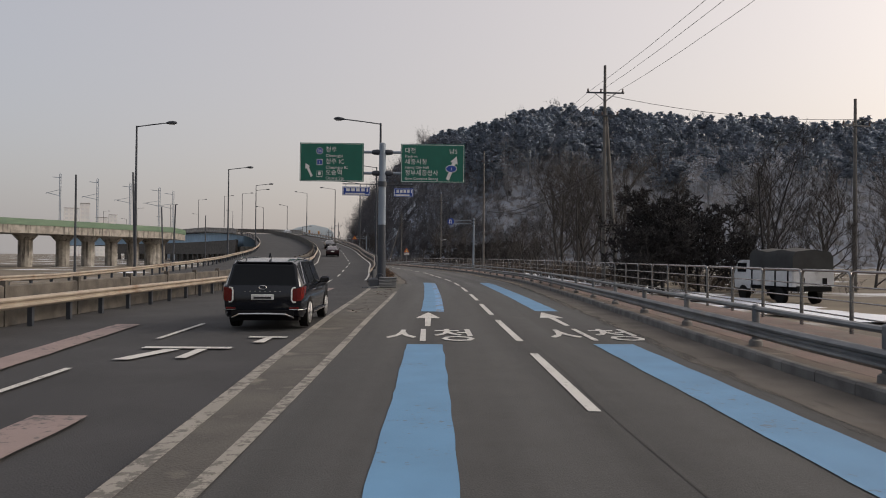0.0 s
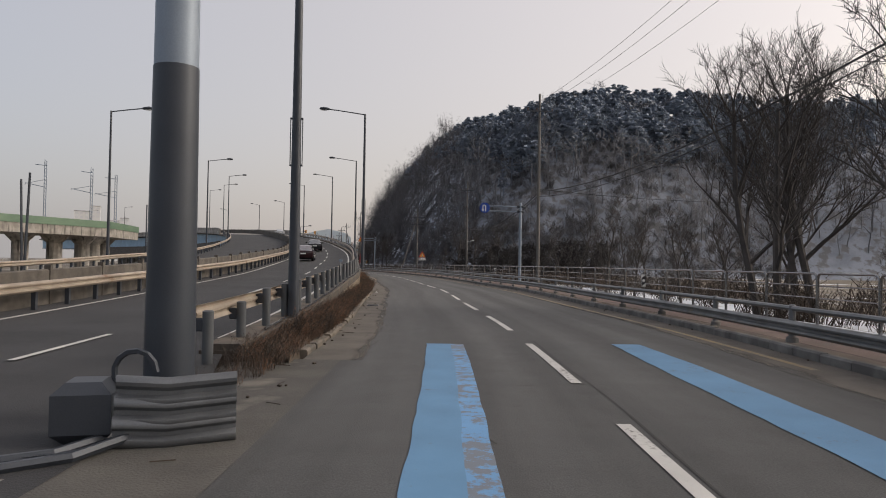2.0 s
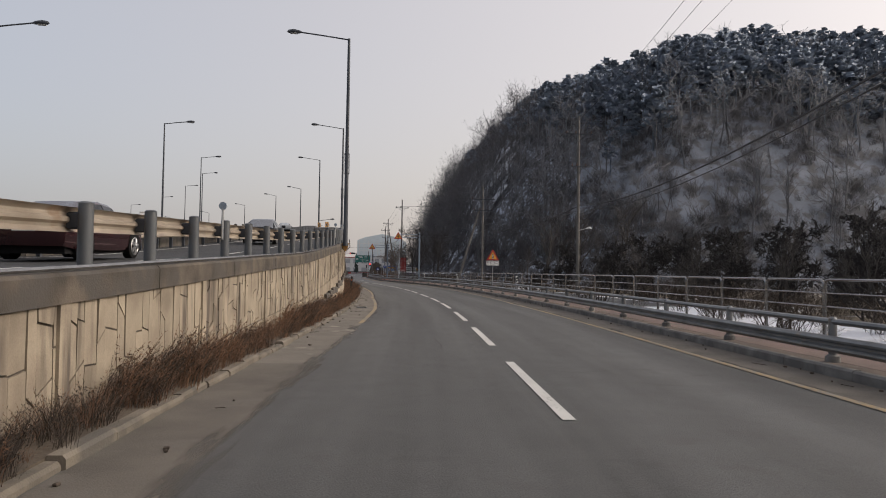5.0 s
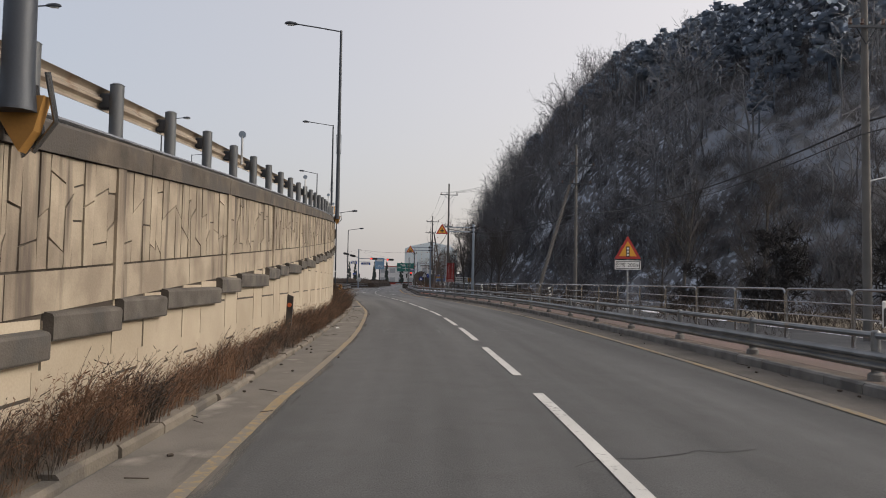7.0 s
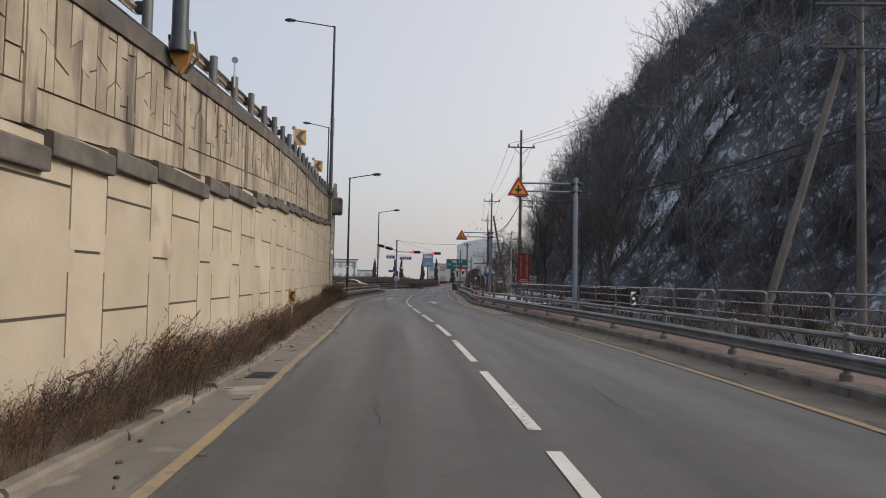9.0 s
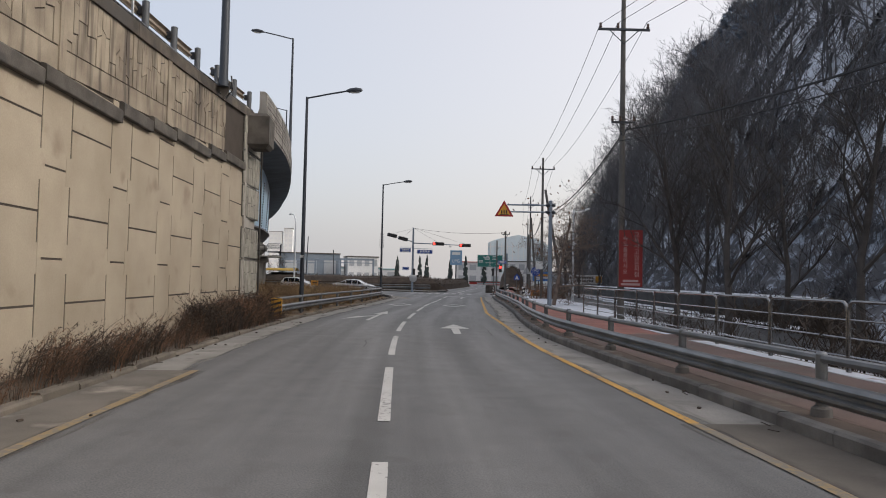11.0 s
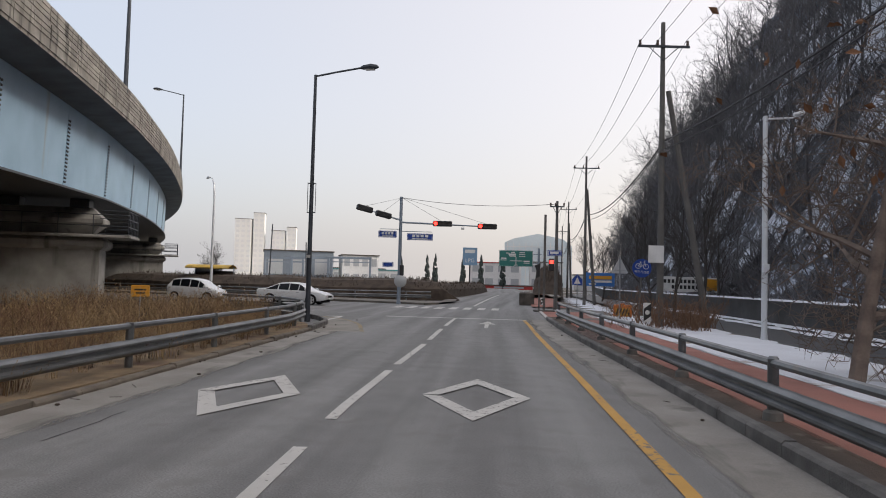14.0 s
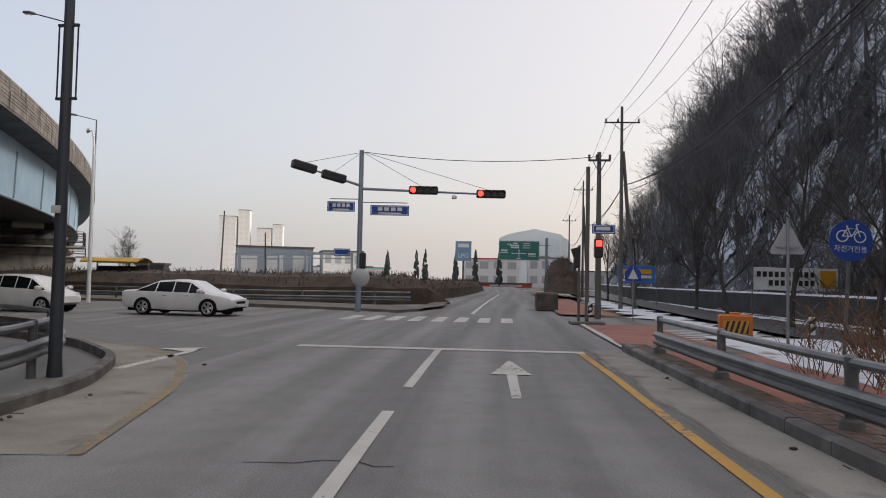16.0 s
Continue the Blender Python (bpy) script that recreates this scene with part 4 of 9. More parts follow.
while k < 393:
    for x in (0.22, -17.4):
        b = Buf()
        b.sweep([[RAMP.at(q, x + a, DECK_Z(q) + z) for a, z in ((0.06, -0.3), (0.04, 0.55), (0.0, 0.62), (0.0, 1.12), (-0.05, 1.16), (-0.24, 1.16), (-0.24, 0.5), (-0.4, 0.0), (-0.4, -0.3))] for q in (k + 0.02, k + 1.48, k + 2.96)], closed=True)
        pr = part("parapet", b, PARAPET, bridge)
        if x > 0:
            b = Buf()
            for q0 in (k + 0.12, k + 1.58):
                for z0 in (0.1, 0.27, 0.44):
                    b.sweep([[RAMP.at(q, x + a, DECK_Z(q) + z0 + z) for a, z in ((0.03, -0.07), (0.075, -0.07), (0.07, 0.07), (0.03, 0.07))] for q in (q0 - 0.08, q0 + 1.34)], closed=True)
                for z0 in (0.7, 0.87, 1.04):
                    b.sweep([[RAMP.at(q, x + a, DECK_Z(q) + z0 + z) for a, z in ((-0.02, -0.07), (0.03, -0.07), (0.03, 0.07), (-0.02, 0.07))] for q in (q0 - 0.08, q0 + 1.34)], closed=True)
            part("panel", b, PARAPET, pr)
    k += 3.0
for x in (-10.2, -1.25):
    girder = Buf()
    girder.sweep([[RAMP.at(k, x + a, DECK_Z(k) + z) for a, z in ((0, -0.6), (-0.12, -4.0), (-5.6, -4.0), (-5.7, -0.6))] for k in BR], closed=True)
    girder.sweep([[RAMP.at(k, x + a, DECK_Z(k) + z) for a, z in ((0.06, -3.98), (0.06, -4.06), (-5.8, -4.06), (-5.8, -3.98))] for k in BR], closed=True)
    # bottom faces are dark: shade under the girder is put into the colour
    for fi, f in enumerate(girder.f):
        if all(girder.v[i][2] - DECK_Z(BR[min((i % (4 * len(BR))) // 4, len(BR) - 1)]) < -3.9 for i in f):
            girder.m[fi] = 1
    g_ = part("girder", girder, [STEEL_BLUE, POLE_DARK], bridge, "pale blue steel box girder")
k = 203.0
while k < 380:
    b = Buf()
    for s0 in (-0.16, 0.16):
        for z in np.arange(-3.8, -1.2, 0.16):
            p = RAMP.at(k + s0 * 0.5, -1.25 + 0.02 - 0.12 * (-0.6 - z) / 3.4, DECK_Z(k) + z)
            b.box(p, (0.075, 0.075, 0.07), radians(RAMP.turn(k)), mi=1)
    b.sweep([[RAMP.at(k + q, -1.24, DECK_Z(k) - 0.65), RAMP.at(k + q, -1.355, DECK_Z(k) - 3.95), RAMP.at(k + q, -1.42, DECK_Z(k) - 3.95), RAMP.at(k + q, -1.3, DECK_Z(k) - 0.65)] for q in (-0.13, 0.13)], closed=True)
    part("splice_plate", b, [STEEL_BLUE, POLE_DARK], g_)
    k += 7.5
# crossbeams below the deck, coloured dark for the shade there
b = Buf()
for k in np.arange(200, 300, 5.0):
    b.box(RAMP.at(k, -8.6, DECK_Z(k) - 2.2), (3.4, 0.12, 2.4), radians(RAMP.turn(k)))
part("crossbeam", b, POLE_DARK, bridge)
# abutment with split-faced corner blocks
ab = thing("abutment", "concrete bridge abutment with split-faced corner panels", "abutment", kind="structure")
b = Buf()
b.box(RAMP.at(193.9, -8.7, 1.9), (16.6, 2.2, 4.6), radians(RAMP.turn(196.3)), bevel=0.05)
part("body", b, BRIDGE_C, ab)
b = Buf()
b.box(RAMP.at(193.95, -0.62, 3.75), (1.3, 2.1, 8.1), radians(RAMP.turn(196.3)), bevel=0.05)
part("corner_pier", b, BRIDGE_C, ab)
SPLIT = mat("split_faced_concrete", (0.42, 0.395, 0.335), (0.3, 0.28, 0.238), 0.95, 0, 2.2, 30, 0.9, 0.9, "World", (0.13, 0.12, 0.105), 0.9, 0.55, 0.12, streak=True)
JOINT = mat("dark_joint_concrete", (0.16, 0.15, 0.132), (0.1, 0.094, 0.083), 0.95, 0, 1.5, 30, 0.4, 0.9, "World")
rng = random.Random(5)


def split_panel(place, wide, z0, z1):
    """Rough vertical blocks of uneven length, proud of a dark back; place(u, depth, z)."""
    b = Buf()
    u = 0.04
    while u < wide - 0.1:
        w = min(rng.uniform(0.17, 0.34), wide - 0.04 - u)
        z = z0 + 0.04
        while z < z1 - 0.12:
            h = min(rng.uniform(0.22, 0.62), z1 - 0.04 - z)
            if z1 - 0.04 - z - h < 0.14:
                h = z1 - 0.04 - z
            d, j = rng.uniform(0.012, 0.03), [rng.uniform(-0.015, 0.015) for _ in range(4)]
            vs = [place(u + w * x + j[i], e, z + h * y_ + j[(i + 1) % 4]) for e in (0.0, d) for i, (x, y_) in enumerate(((0.03, 0.02), (0.97, 0.02), (0.97, 0.98), (0.03, 0.98)))]
            vs.append(place(u + w * rng.uniform(0.35, 0.65), d + rng.uniform(0.006, 0.02), z + h * rng.uniform(0.35, 0.65)))
            b.add(vs, [(4, 5, 8), (5, 6, 8), (6, 7, 8), (7, 4, 8), (0, 1, 5, 4), (1, 2, 6, 5), (2, 3, 7, 6), (3, 0, 4, 7)])
            z += h
        u += w
    return b


for z0, z1 in ((0.0, 1.0), (1.04, 2.3), (2.34, 3.45), (3.8, 4.95), (4.99, 6.15), (6.19, 7.5)):
    for place, wide in ((lambda u, d, z: RAMP.at(192.85 + u, 0.07 + d, z), 2.15), (lambda u, d, z: RAMP.at(195.02 + d, -0.05 - u, z), 1.2)):
        pn = part("split_face_panel", split_panel(place, wide, z0, z1), SPLIT, ab)
        b = Buf()
        b.add([place(u, e, z) for e in (0.004, -0.02) for u, z in ((0, z0), (wide, z0), (wide, z1), (0, z1))], [(0, 1, 2, 3), (7, 6, 5, 4), (0, 4, 5, 1), (1, 5, 6, 2), (2, 6, 7, 3), (3, 7, 4, 0)])
        part("backing", b, JOINT, pn)
b = Buf()
b.tube([RAMP.at(195.12, 0.12, 0.1), RAMP.at(195.12, 0.12, 7.4)], 0.03, 8)
part("drain_pipe", b, LEDGE, ab, smooth=True)
b = Buf()
b.box(RAMP.at(193.7, 0.42, 6.95), (0.8, 1.1, 1.25), radians(RAMP.turn(196)), bevel=0.12)
part("lamp_bracket", b, LEDGE, ab)
# piers
for kk in (240.5, 283.0, 326.0):
    pier = thing("bridge_pier", "grey concrete bridge pier with a wide cap and a service cage", "pier", group="bridge piers", kind="structure")
    rz = radians(RAMP.turn(kk))
    z1 = DECK_Z(kk) - 4.5
    b = Buf()
    b.box(RAMP.at(kk, -8.4, z1 - 0.7), (14.4, 1.7, 1.4), rz, bevel=0.6)
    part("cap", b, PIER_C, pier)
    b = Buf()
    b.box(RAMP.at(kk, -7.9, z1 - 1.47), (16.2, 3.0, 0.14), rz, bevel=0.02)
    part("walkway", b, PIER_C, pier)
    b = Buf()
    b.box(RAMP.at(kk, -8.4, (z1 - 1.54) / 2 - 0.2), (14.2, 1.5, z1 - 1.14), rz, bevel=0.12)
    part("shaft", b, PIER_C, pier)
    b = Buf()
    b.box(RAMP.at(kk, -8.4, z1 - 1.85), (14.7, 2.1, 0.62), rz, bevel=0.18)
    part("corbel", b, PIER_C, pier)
    for o in (-2.4, -5.6, -9.0, -12.2):
        b = Buf()
        b.box(RAMP.at(kk, o, z1 + 0.2), (0.9, 0.9, 0.45), rz, bevel=0.04)
        part("bearing", b, POLE_DARK, pier)
    for y in (-1.45, 1.45):                    # railings along the walkway
        b = Buf()
        for z in (-0.95, -0.4):
            b.tube([RAMP.at(kk + y, -15.9, z1 + z), RAMP.at(kk + y, 0.12, z1 + z)], 0.022, 5)
        for o in np.arange(-15.9, -1.2, 1.6):
            b.tube([RAMP.at(kk + y, o, z1 - 1.4), RAMP.at(kk + y, o, z1 - 0.4)], 0.022, 5)
        part("railing", b, POLE_DARK, pier)
    b = Buf()
    for y in np.linspace(-1.45, 1.45, 8):
        b.tube([RAMP.at(kk + y, 0.12, z1 - 1.4), RAMP.at(kk + y, 0.12, z1 - 0.2)], 0.02, 5)
    for z in (-1.36, -0.98, -0.6, -0.2):
        b.tube([RAMP.at(kk - 1.45, -1.2, z1 + z), RAMP.at(kk - 1.45, 0.12, z1 + z), RAMP.at(kk + 1.45, 0.12, z1 + z), RAMP.at(kk + 1.45, -1.2, z1 + z)], 0.024, 5)
    part("service_cage", b, POLE_DARK, pier)

# wall band on legs below the far side of the bridge, added to hide the sky
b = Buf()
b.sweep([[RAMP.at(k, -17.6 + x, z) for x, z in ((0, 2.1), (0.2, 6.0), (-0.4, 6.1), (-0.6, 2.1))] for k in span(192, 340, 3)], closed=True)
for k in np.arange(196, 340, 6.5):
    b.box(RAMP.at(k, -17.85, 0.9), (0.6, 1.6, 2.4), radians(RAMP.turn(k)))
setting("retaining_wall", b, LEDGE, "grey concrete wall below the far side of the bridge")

# ---------------------------------------------------------------- hill
FOOT = np.array([(260, 175), (160, 185), (100, 182), (60, 180), (25, 172), (1, 171), (-15, 186), (-26, 204), (-35, 228), (-43, 254), (-51, 278), (-57.5, 300), (-66, 345), (-77, 405), (-88, 470), (-104, 560)], float)


def uphill(p):
    """Metres from the foot of the hill, positive on its side."""
    a, b_ = FOOT[:-1], FOOT[1:]
    d = b_ - a
    t = np.clip(((p - a) * d).sum(1) / (d * d).sum(1), 0, 1)
    q = a + t[:, None] * d
    e = np.hypot(*(p - q).T)
    i = e.argmin()
    s = d[i][0] * (p[1] - a[i][1]) - d[i][1] * (p[0] - a[i][0])
    return -e[i] * np.sign(s)


def hill_z(x, y):
    u = uphill(np.array((x, y)))
    if u <= -1:
        return -0.6
    n = noise.noise(Vector((x * 0.03, y * 0.03, 0))) * 4 + noise.noise(Vector((x * 0.11, y * 0.11, 3))) * 1.3
    f = max(0.0, u - 1.5)
    edge = 1.0 - 0.3 * max(0.0, min(1.0, (y - 360) / 200)) - 0.12 * max(0.0, min(1.0, (x - 30) / 150))
    return -0.25 + 47 * edge * math.tanh(f * (1.45 + 0.6 * max(0.0, min(1.0, (y - 185) / 30)) * max(0.0, min(1.0, (5 - x) / 25))) / 47) + n * min(1.0, f / 25)


buf = Buf()
gx, gy = list(np.arange(-190, 262, 4.0)), list(np.arange(160, 560, 4.0))
hz = [[hill_z(x, y) for x in gx] for y in gy]
grid = {}
for j, y in enumerate(gy):
    for i, x in enumerate(gx):
        grid[i, j] = len(buf.v)
        buf.v.append((x, y, hz[j][i]))
for j in range(len(gy) - 1):
    for i in range(len(gx) - 1):
        if max(hz[j][i], hz[j + 1][i], hz[j][i + 1], hz[j + 1][i + 1]) > -0.5:
            buf.f.append((grid[i, j], grid[i + 1, j], grid[i + 1, j + 1], grid[i, j + 1]))
            low = hz[j][i] < 27 + 7 * noise.noise(Vector((gx[i] * 0.03, gy[j] * 0.03, 5)))
            buf.m.append(1 if gx[i] > -6 + 8 * noise.noise(Vector((gx[i] * 0.05, gy[j] * 0.05, 9))) and gy[j] < 240 and low else 0)
setting("ground", buf, [HILL, HILL_SNOW], "steep wooded hillside with leaf litter and patches of snow", smooth=True)
# low stone wall at the foot of the hill
FW = Line(np.arange(len(FOOT)), FOOT)
b = Buf()
b.sweep([[FW.at(k, x, z) for x, z in ((-0.9, -0.3), (-0.9, 1.15), (-0.4, 1.25), (0.2, 1.25), (0.2, -0.3))] for k in span(7.0, 13, 0.25)], closed=True)
setting("retaining_wall", b, mat("dark_stone_wall", (0.075, 0.072, 0.07), (0.045, 0.043, 0.042), 0.95, 0, 0.7, 18, 0.6, 0.9, "World", (0.05, 0.05, 0.05), 1.1, 0.55), "low dark stone wall at the foot of the hill")
b = Buf()
b.sweep([[FW.at(k, x, z) for x, z in ((-0.88, 1.2), (-0.7, 1.25 + 0.03 * math.sin(k * 40)), (-0.4, 1.29), (-0.05 + 0.1 * math.sin(k * 23), 1.262))] for k in span(7.0, 13, 0.05)])
tagged(part("snow_patch", b, SNOW), "line of snow on the low wall", "snow", kind="stuff")

# ---------------------------------------------------------------- kerbs
KERB_DUSTY = mat("dust_covered_kerb", (0.2, 0.172, 0.138), (0.13, 0.112, 0.09), 0.95, 0, 2.2, 45, 0.5, 0.8, "World", (0.1, 0.09, 0.078), 1.1, 0.57, 0.2)


def kerb_run(a, b, table_, side, label):
    root = thing("kerb", label, "kerb", kind="structure")
    bb = Buf()
    bb.sweep([[(x, y, z) for x, z in ((0, -0.05), (0.0, 0.15), (0.03, 0.185), (0.16, 0.185), (0.16, -0.05))] for y in (-0.492, 0.492)], closed=True)
    me = bb.mesh("kerbstone", KERB if side > 0 else KERB_DUSTY)
    rr = random.Random(3)
    for k in np.arange(a, b, 1.0):
        t = ROAD.way(k)
        k2 = k + 0.5 * t[1]
        p = ROAD.at(k2, table_(k2) + (rr.uniform(-0.03, 0.02) if side < 0 else 0), rr.uniform(-0.012, 0.006) - (rr.uniform(0.05, 0.11) if side < 0 else 0))
        d = ROAD.at(k2 + 0.5, table_(k2 + 0.5)) - ROAD.at(k2 - 0.5, table_(k2 - 0.5))
        rz = math.degrees(math.atan2(-d.x, d.y)) + rr.uniform(-0.4, 0.4)
        ob = part("kerbstone", me, None, root, at=pose(p.x, p.y, p.z, 0, 0, rz + (180 if side < 0 else 0)))
        ob.scale = (1, d.length, 1)


kerb_run(-14, 236, KERB_R, 1, "grey concrete kerb along the sidewalk, chipped and dusty")
kerb_run(45, 225, KERB_L, -1, "grey concrete kerb of the planting bed, half buried")

# rounded corner of the verge at the crossing
CORNER = Line([0, 1, 2, 3, 4, 5, 6], [ROAD.at(225, -4.2)[:2], (-57.5, 227.2), (-59.5, 229.7), (-62.4, 231.5), (-66.5, 232.6), (-73, 233.2), (-82, 233.4)])
ck_ = np.linspace(0, 6, 61)
sm = np.array([tuple(CORNER.at(k))[:2] for k in ck_])
for _ in range(6):
    sm[1:-1] = (sm[:-2] + 2 * sm[1:-1] + sm[2:]) / 4
CORNER = Line(ck_, sm)
b = Buf()
b.sweep([[CORNER.at(k, x, z) for x, z in ((0, -0.05), (0, 0.15), (-0.03, 0.18), (-0.16, 0.18), (-0.16, -0.05))] for k in ck_], closed=True)
setting("kerb", b, KERB, "rounded kerb of the verge at the crossing")
b = Buf()
strip(b, CORNER, ck_, 0.0, table((0, 1.55), (1, 1.3), (2.5, 1.2), (4, 0.6), (6, 0.4)), 0.006)
setting("pavement", b, mat("pale_apron_concrete", (0.33, 0.31, 0.275), (0.22, 0.205, 0.182), 0.92, 0, 0.9, 50, 0.4, 0.8, "World", (0.16, 0.15, 0.135), 1.3, 0.58, grit=0.35), "dusty pale concrete round the corner of the verge")
b = Buf()
strip(b, CORNER, ck_, table((0, 1.6), (1, 1.1), (2.5, 1.0), (4, 0.66), (6, 0.46)), table((0, 1.74), (1, 1.26), (2.5, 1.16), (4, 0.8), (6, 0.6)), 0.012)
setting("lane_line", b, YELLOW_F, "faded yellow line round the corner")

# paver joints of the sidewalk near the walk's end: single paving bricks
bb = Buf()
bb.box((0, 0, 0), (0.196, 0.096, 0.03), bevel=0.006)
me_new, me_old = bb.mesh("paving_brick", PAVER), None
bb2 = Buf()
bb2.box((0, 0, 0), (0.196, 0.096, 0.03), bevel=0.006)
me_old = bb2.mesh("paving_brick", PAVER_OLD)
rr = random.Random(8)
for i in range(300):
    k = 222.0 + (i // 10) * 0.205
    o = KERB_R(k) + 0.24 + (i % 10) * 0.102
    p = ROAD.at(k, o, 0.168 + rr.uniform(-0.004, 0.006))
    part("paving_brick", me_old, None, sidewalk_red, at=pose(p.x, p.y, p.z, rr.uniform(-1.5, 1.5), rr.uniform(-1.5, 1.5), ROAD.turn(k) + 90 + rr.uniform(-2, 2)))


# ---------------------------------------------------------------- guardrails
WBEAM = ((0.0, -0.145), (0.05, -0.122), (0.075, -0.085), (0.07, -0.052), (0.02, -0.02), (0.02, 0.02), (0.07, 0.052), (0.075, 0.085), (0.05, 0.122), (0.0, 0.145))


def w_beam(b, pts, out):
    """A corrugated rail along points; out: the side vectors to which it bulges."""
    rows = []
    for p, o in zip(pts, out):
        rows.append([p + o * x + Vector((0, 0, z)) for x, z in WBEAM] + [p + o * (x - 0.012) + Vector((0, 0, z)) for x, z in WBEAM[::-1]])
    b.sweep(rows, closed=True)


def road_rail(line, a, b, off, z0, side, label, group):
    """Round posts, a top pipe and a corrugated rail, in lengths of four metres."""
    f = off if callable(off) else (lambda k: off)
    g = thing("guardrail", label, "guardrail", group=group)
    pb = Buf()
    pb.tube([(0, 0, 0.0), (0, 0, 0.76)], 0.07, 10)
    pb.tube([(0, 0, 0.76), (0, 0, 0.79)], [0.075, 0.05], 10)
    post = pb.mesh("post", RAIL, smooth=True)
    fb = Buf()
    fb.tube([(0, 0, -0.02), (0, 0, 0.1), (0, 0, 0.13)], [0.13, 0.12, 0.08], 10)
    foot = fb.mesh("base", KERB, smooth=True)
    k = a
    while k < b:
        t = line.way(k)
        step = 4.0 * t[1]
        p = line.at(k, f(k), z0)
        ob = part("post", post, None, g, at=pose(p.x, p.y, p.z))
        part("base", foot, None, ob)
        if k + step < b:
            ks = span(k, k + step, 1.0)
            q = Buf()
            q.tube([line.at(i, f(i), z0 + 0.71) for i in ks], 0.055, 8, cap=False)
            part("pipe", q, RAIL, g, smooth=True)
            q = Buf()
            w_beam(q, [line.at(i, f(i) - side * 0.08, z0 + 0.32) for i in ks], [Vector((*(-side * np.array([line.way(i)[1], -line.way(i)[0]])), 0)) for i in ks])
            part("rail", q, RAIL, g, smooth=True)
        k += step
    return g


road_rail(ROAD, -13, 236.5, lambda k: KERB_R(min(k, 236)) + 0.42, 0.17, 1, "weathered steel guardrail with a top pipe, along the sidewalk kerb", "roadside guardrails")
# the rail past the wall's end curls away at the crossing
cl = [tuple(ROAD.at(k, KERB_L(k) - 0.55))[:2] for k in span(195.5, 228, 2)]
tail = [(-58.2, 226.4), (-60.2, 229.0), (-62.6, 230.7), (-66.5, 231.6)]
cl = cl[:-2] + tail
ck = [0.0]
for p, q in zip(cl[:-1], cl[1:]):
    ck.append(ck[-1] + math.hypot(q[0] - p[0], q[1] - p[1]))
CURL = Line(ck, cl)
kk = np.arange(0, ck[-1], 0.5)
sm = np.array([tuple(CURL.at(k))[:2] for k in kk])
for _ in range(3):
    sm[1:-1] = (sm[:-2] + 2 * sm[1:-1] + sm[2:]) / 4
CURL = Line(kk, sm)


def rail_by_length(line, off, z0, label, group):
    g = thing("guardrail", label, "guardrail", group=group)
    pb = Buf()
    pb.tube([(0, 0, -0.1), (0, 0, 0.82)], 0.07, 10)
    post = pb.mesh("post", RAIL, smooth=True)
    k = 0.0
    while k < line.k[-1]:
        p = line.at(k, off, z0)
        part("post", post, None, g, at=pose(p.x, p.y, p.z))
        e = min(k + 4, line.k[-1])
        ks = span(k, e, 0.5)
        q = Buf()
        q.tube([line.at(i, off, z0 + 0.76) for i in ks], 0.055, 8, cap=False)
        part("pipe", q, RAIL, g, smooth=True)
        q = Buf()
        w_beam(q, [line.at(i, off + 0.08, z0 + 0.38) for i in ks], [Vector((line.way(i)[1], -line.way(i)[0], 0)) for i in ks])
        part("rail", q, RAIL, g, smooth=True)
        k += 4
    return g


lr = rail_by_length(CURL, 0.0, 0.08, "weathered steel guardrail that curls away at the crossing", "roadside guardrails")
p = CURL.at(0, 0.0, 0.5)
STRIPE_Y = plain("hazard_yellow", (0.62, 0.33, 0.03), 0.6)
q = Buf()
q.box((0, 0, 0), (0.42, 0.1, 0.72), bevel=0.02)
end = part("end_cap", q, STRIPE_Y, lr, "yellow end plate with black slanted stripes", at=pose(p.x, p.y - 0.1, p.z, 0, 0, ROAD.turn(196)))
q = Buf()
for i in range(4):
    z = -0.33 + i * 0.19
    q.prism([(-0.2, z), (-0.2, z + 0.09), (0.2, z + 0.2 if z + 0.2 < 0.35 else 0.35), (0.2, z + 0.11)], 0.004, Matrix.Translation((0, -0.055, 0)))
part("stripe", q, BLACK, end)

# hooped pipe fence behind the sidewalk
fence = thing("fence", "dull steel hooped pipe fence along the sidewalk", "fence")
hb = Buf()
L_, H_ = 2.84, 1.36
arc = [(-L_ / 2, 0, -0.12), (-L_ / 2, 0, H_ - 0.16)] + [(-L_ / 2 + 0.16 - 0.16 * math.cos(t), 0, H_ - 0.16 + 0.16 * math.sin(t)) for t in np.linspace(0.3, math.pi / 2, 4)]
arc += [(-x, y, z) for x, y, z in arc[::-1]]
hb.tube(arc, 0.034, 7)
hoop = hb.mesh("hoop", STAINLESS, smooth=True)
rb = Buf()
rb.tube([(-L_ / 2, 0, 0), (L_ / 2, 0, 0)], 0.02, 6)
bar = rb.mesh("rail", STAINLESS, smooth=True)
FENCE_Z = table((30, 0.2), (75, 0.25), (150, 0.19), (168, 0.16), (200, 0.07))
FENCE_LONG = table((30, 2.3), (62, 2.9))       # length of a panel
k = -12.0
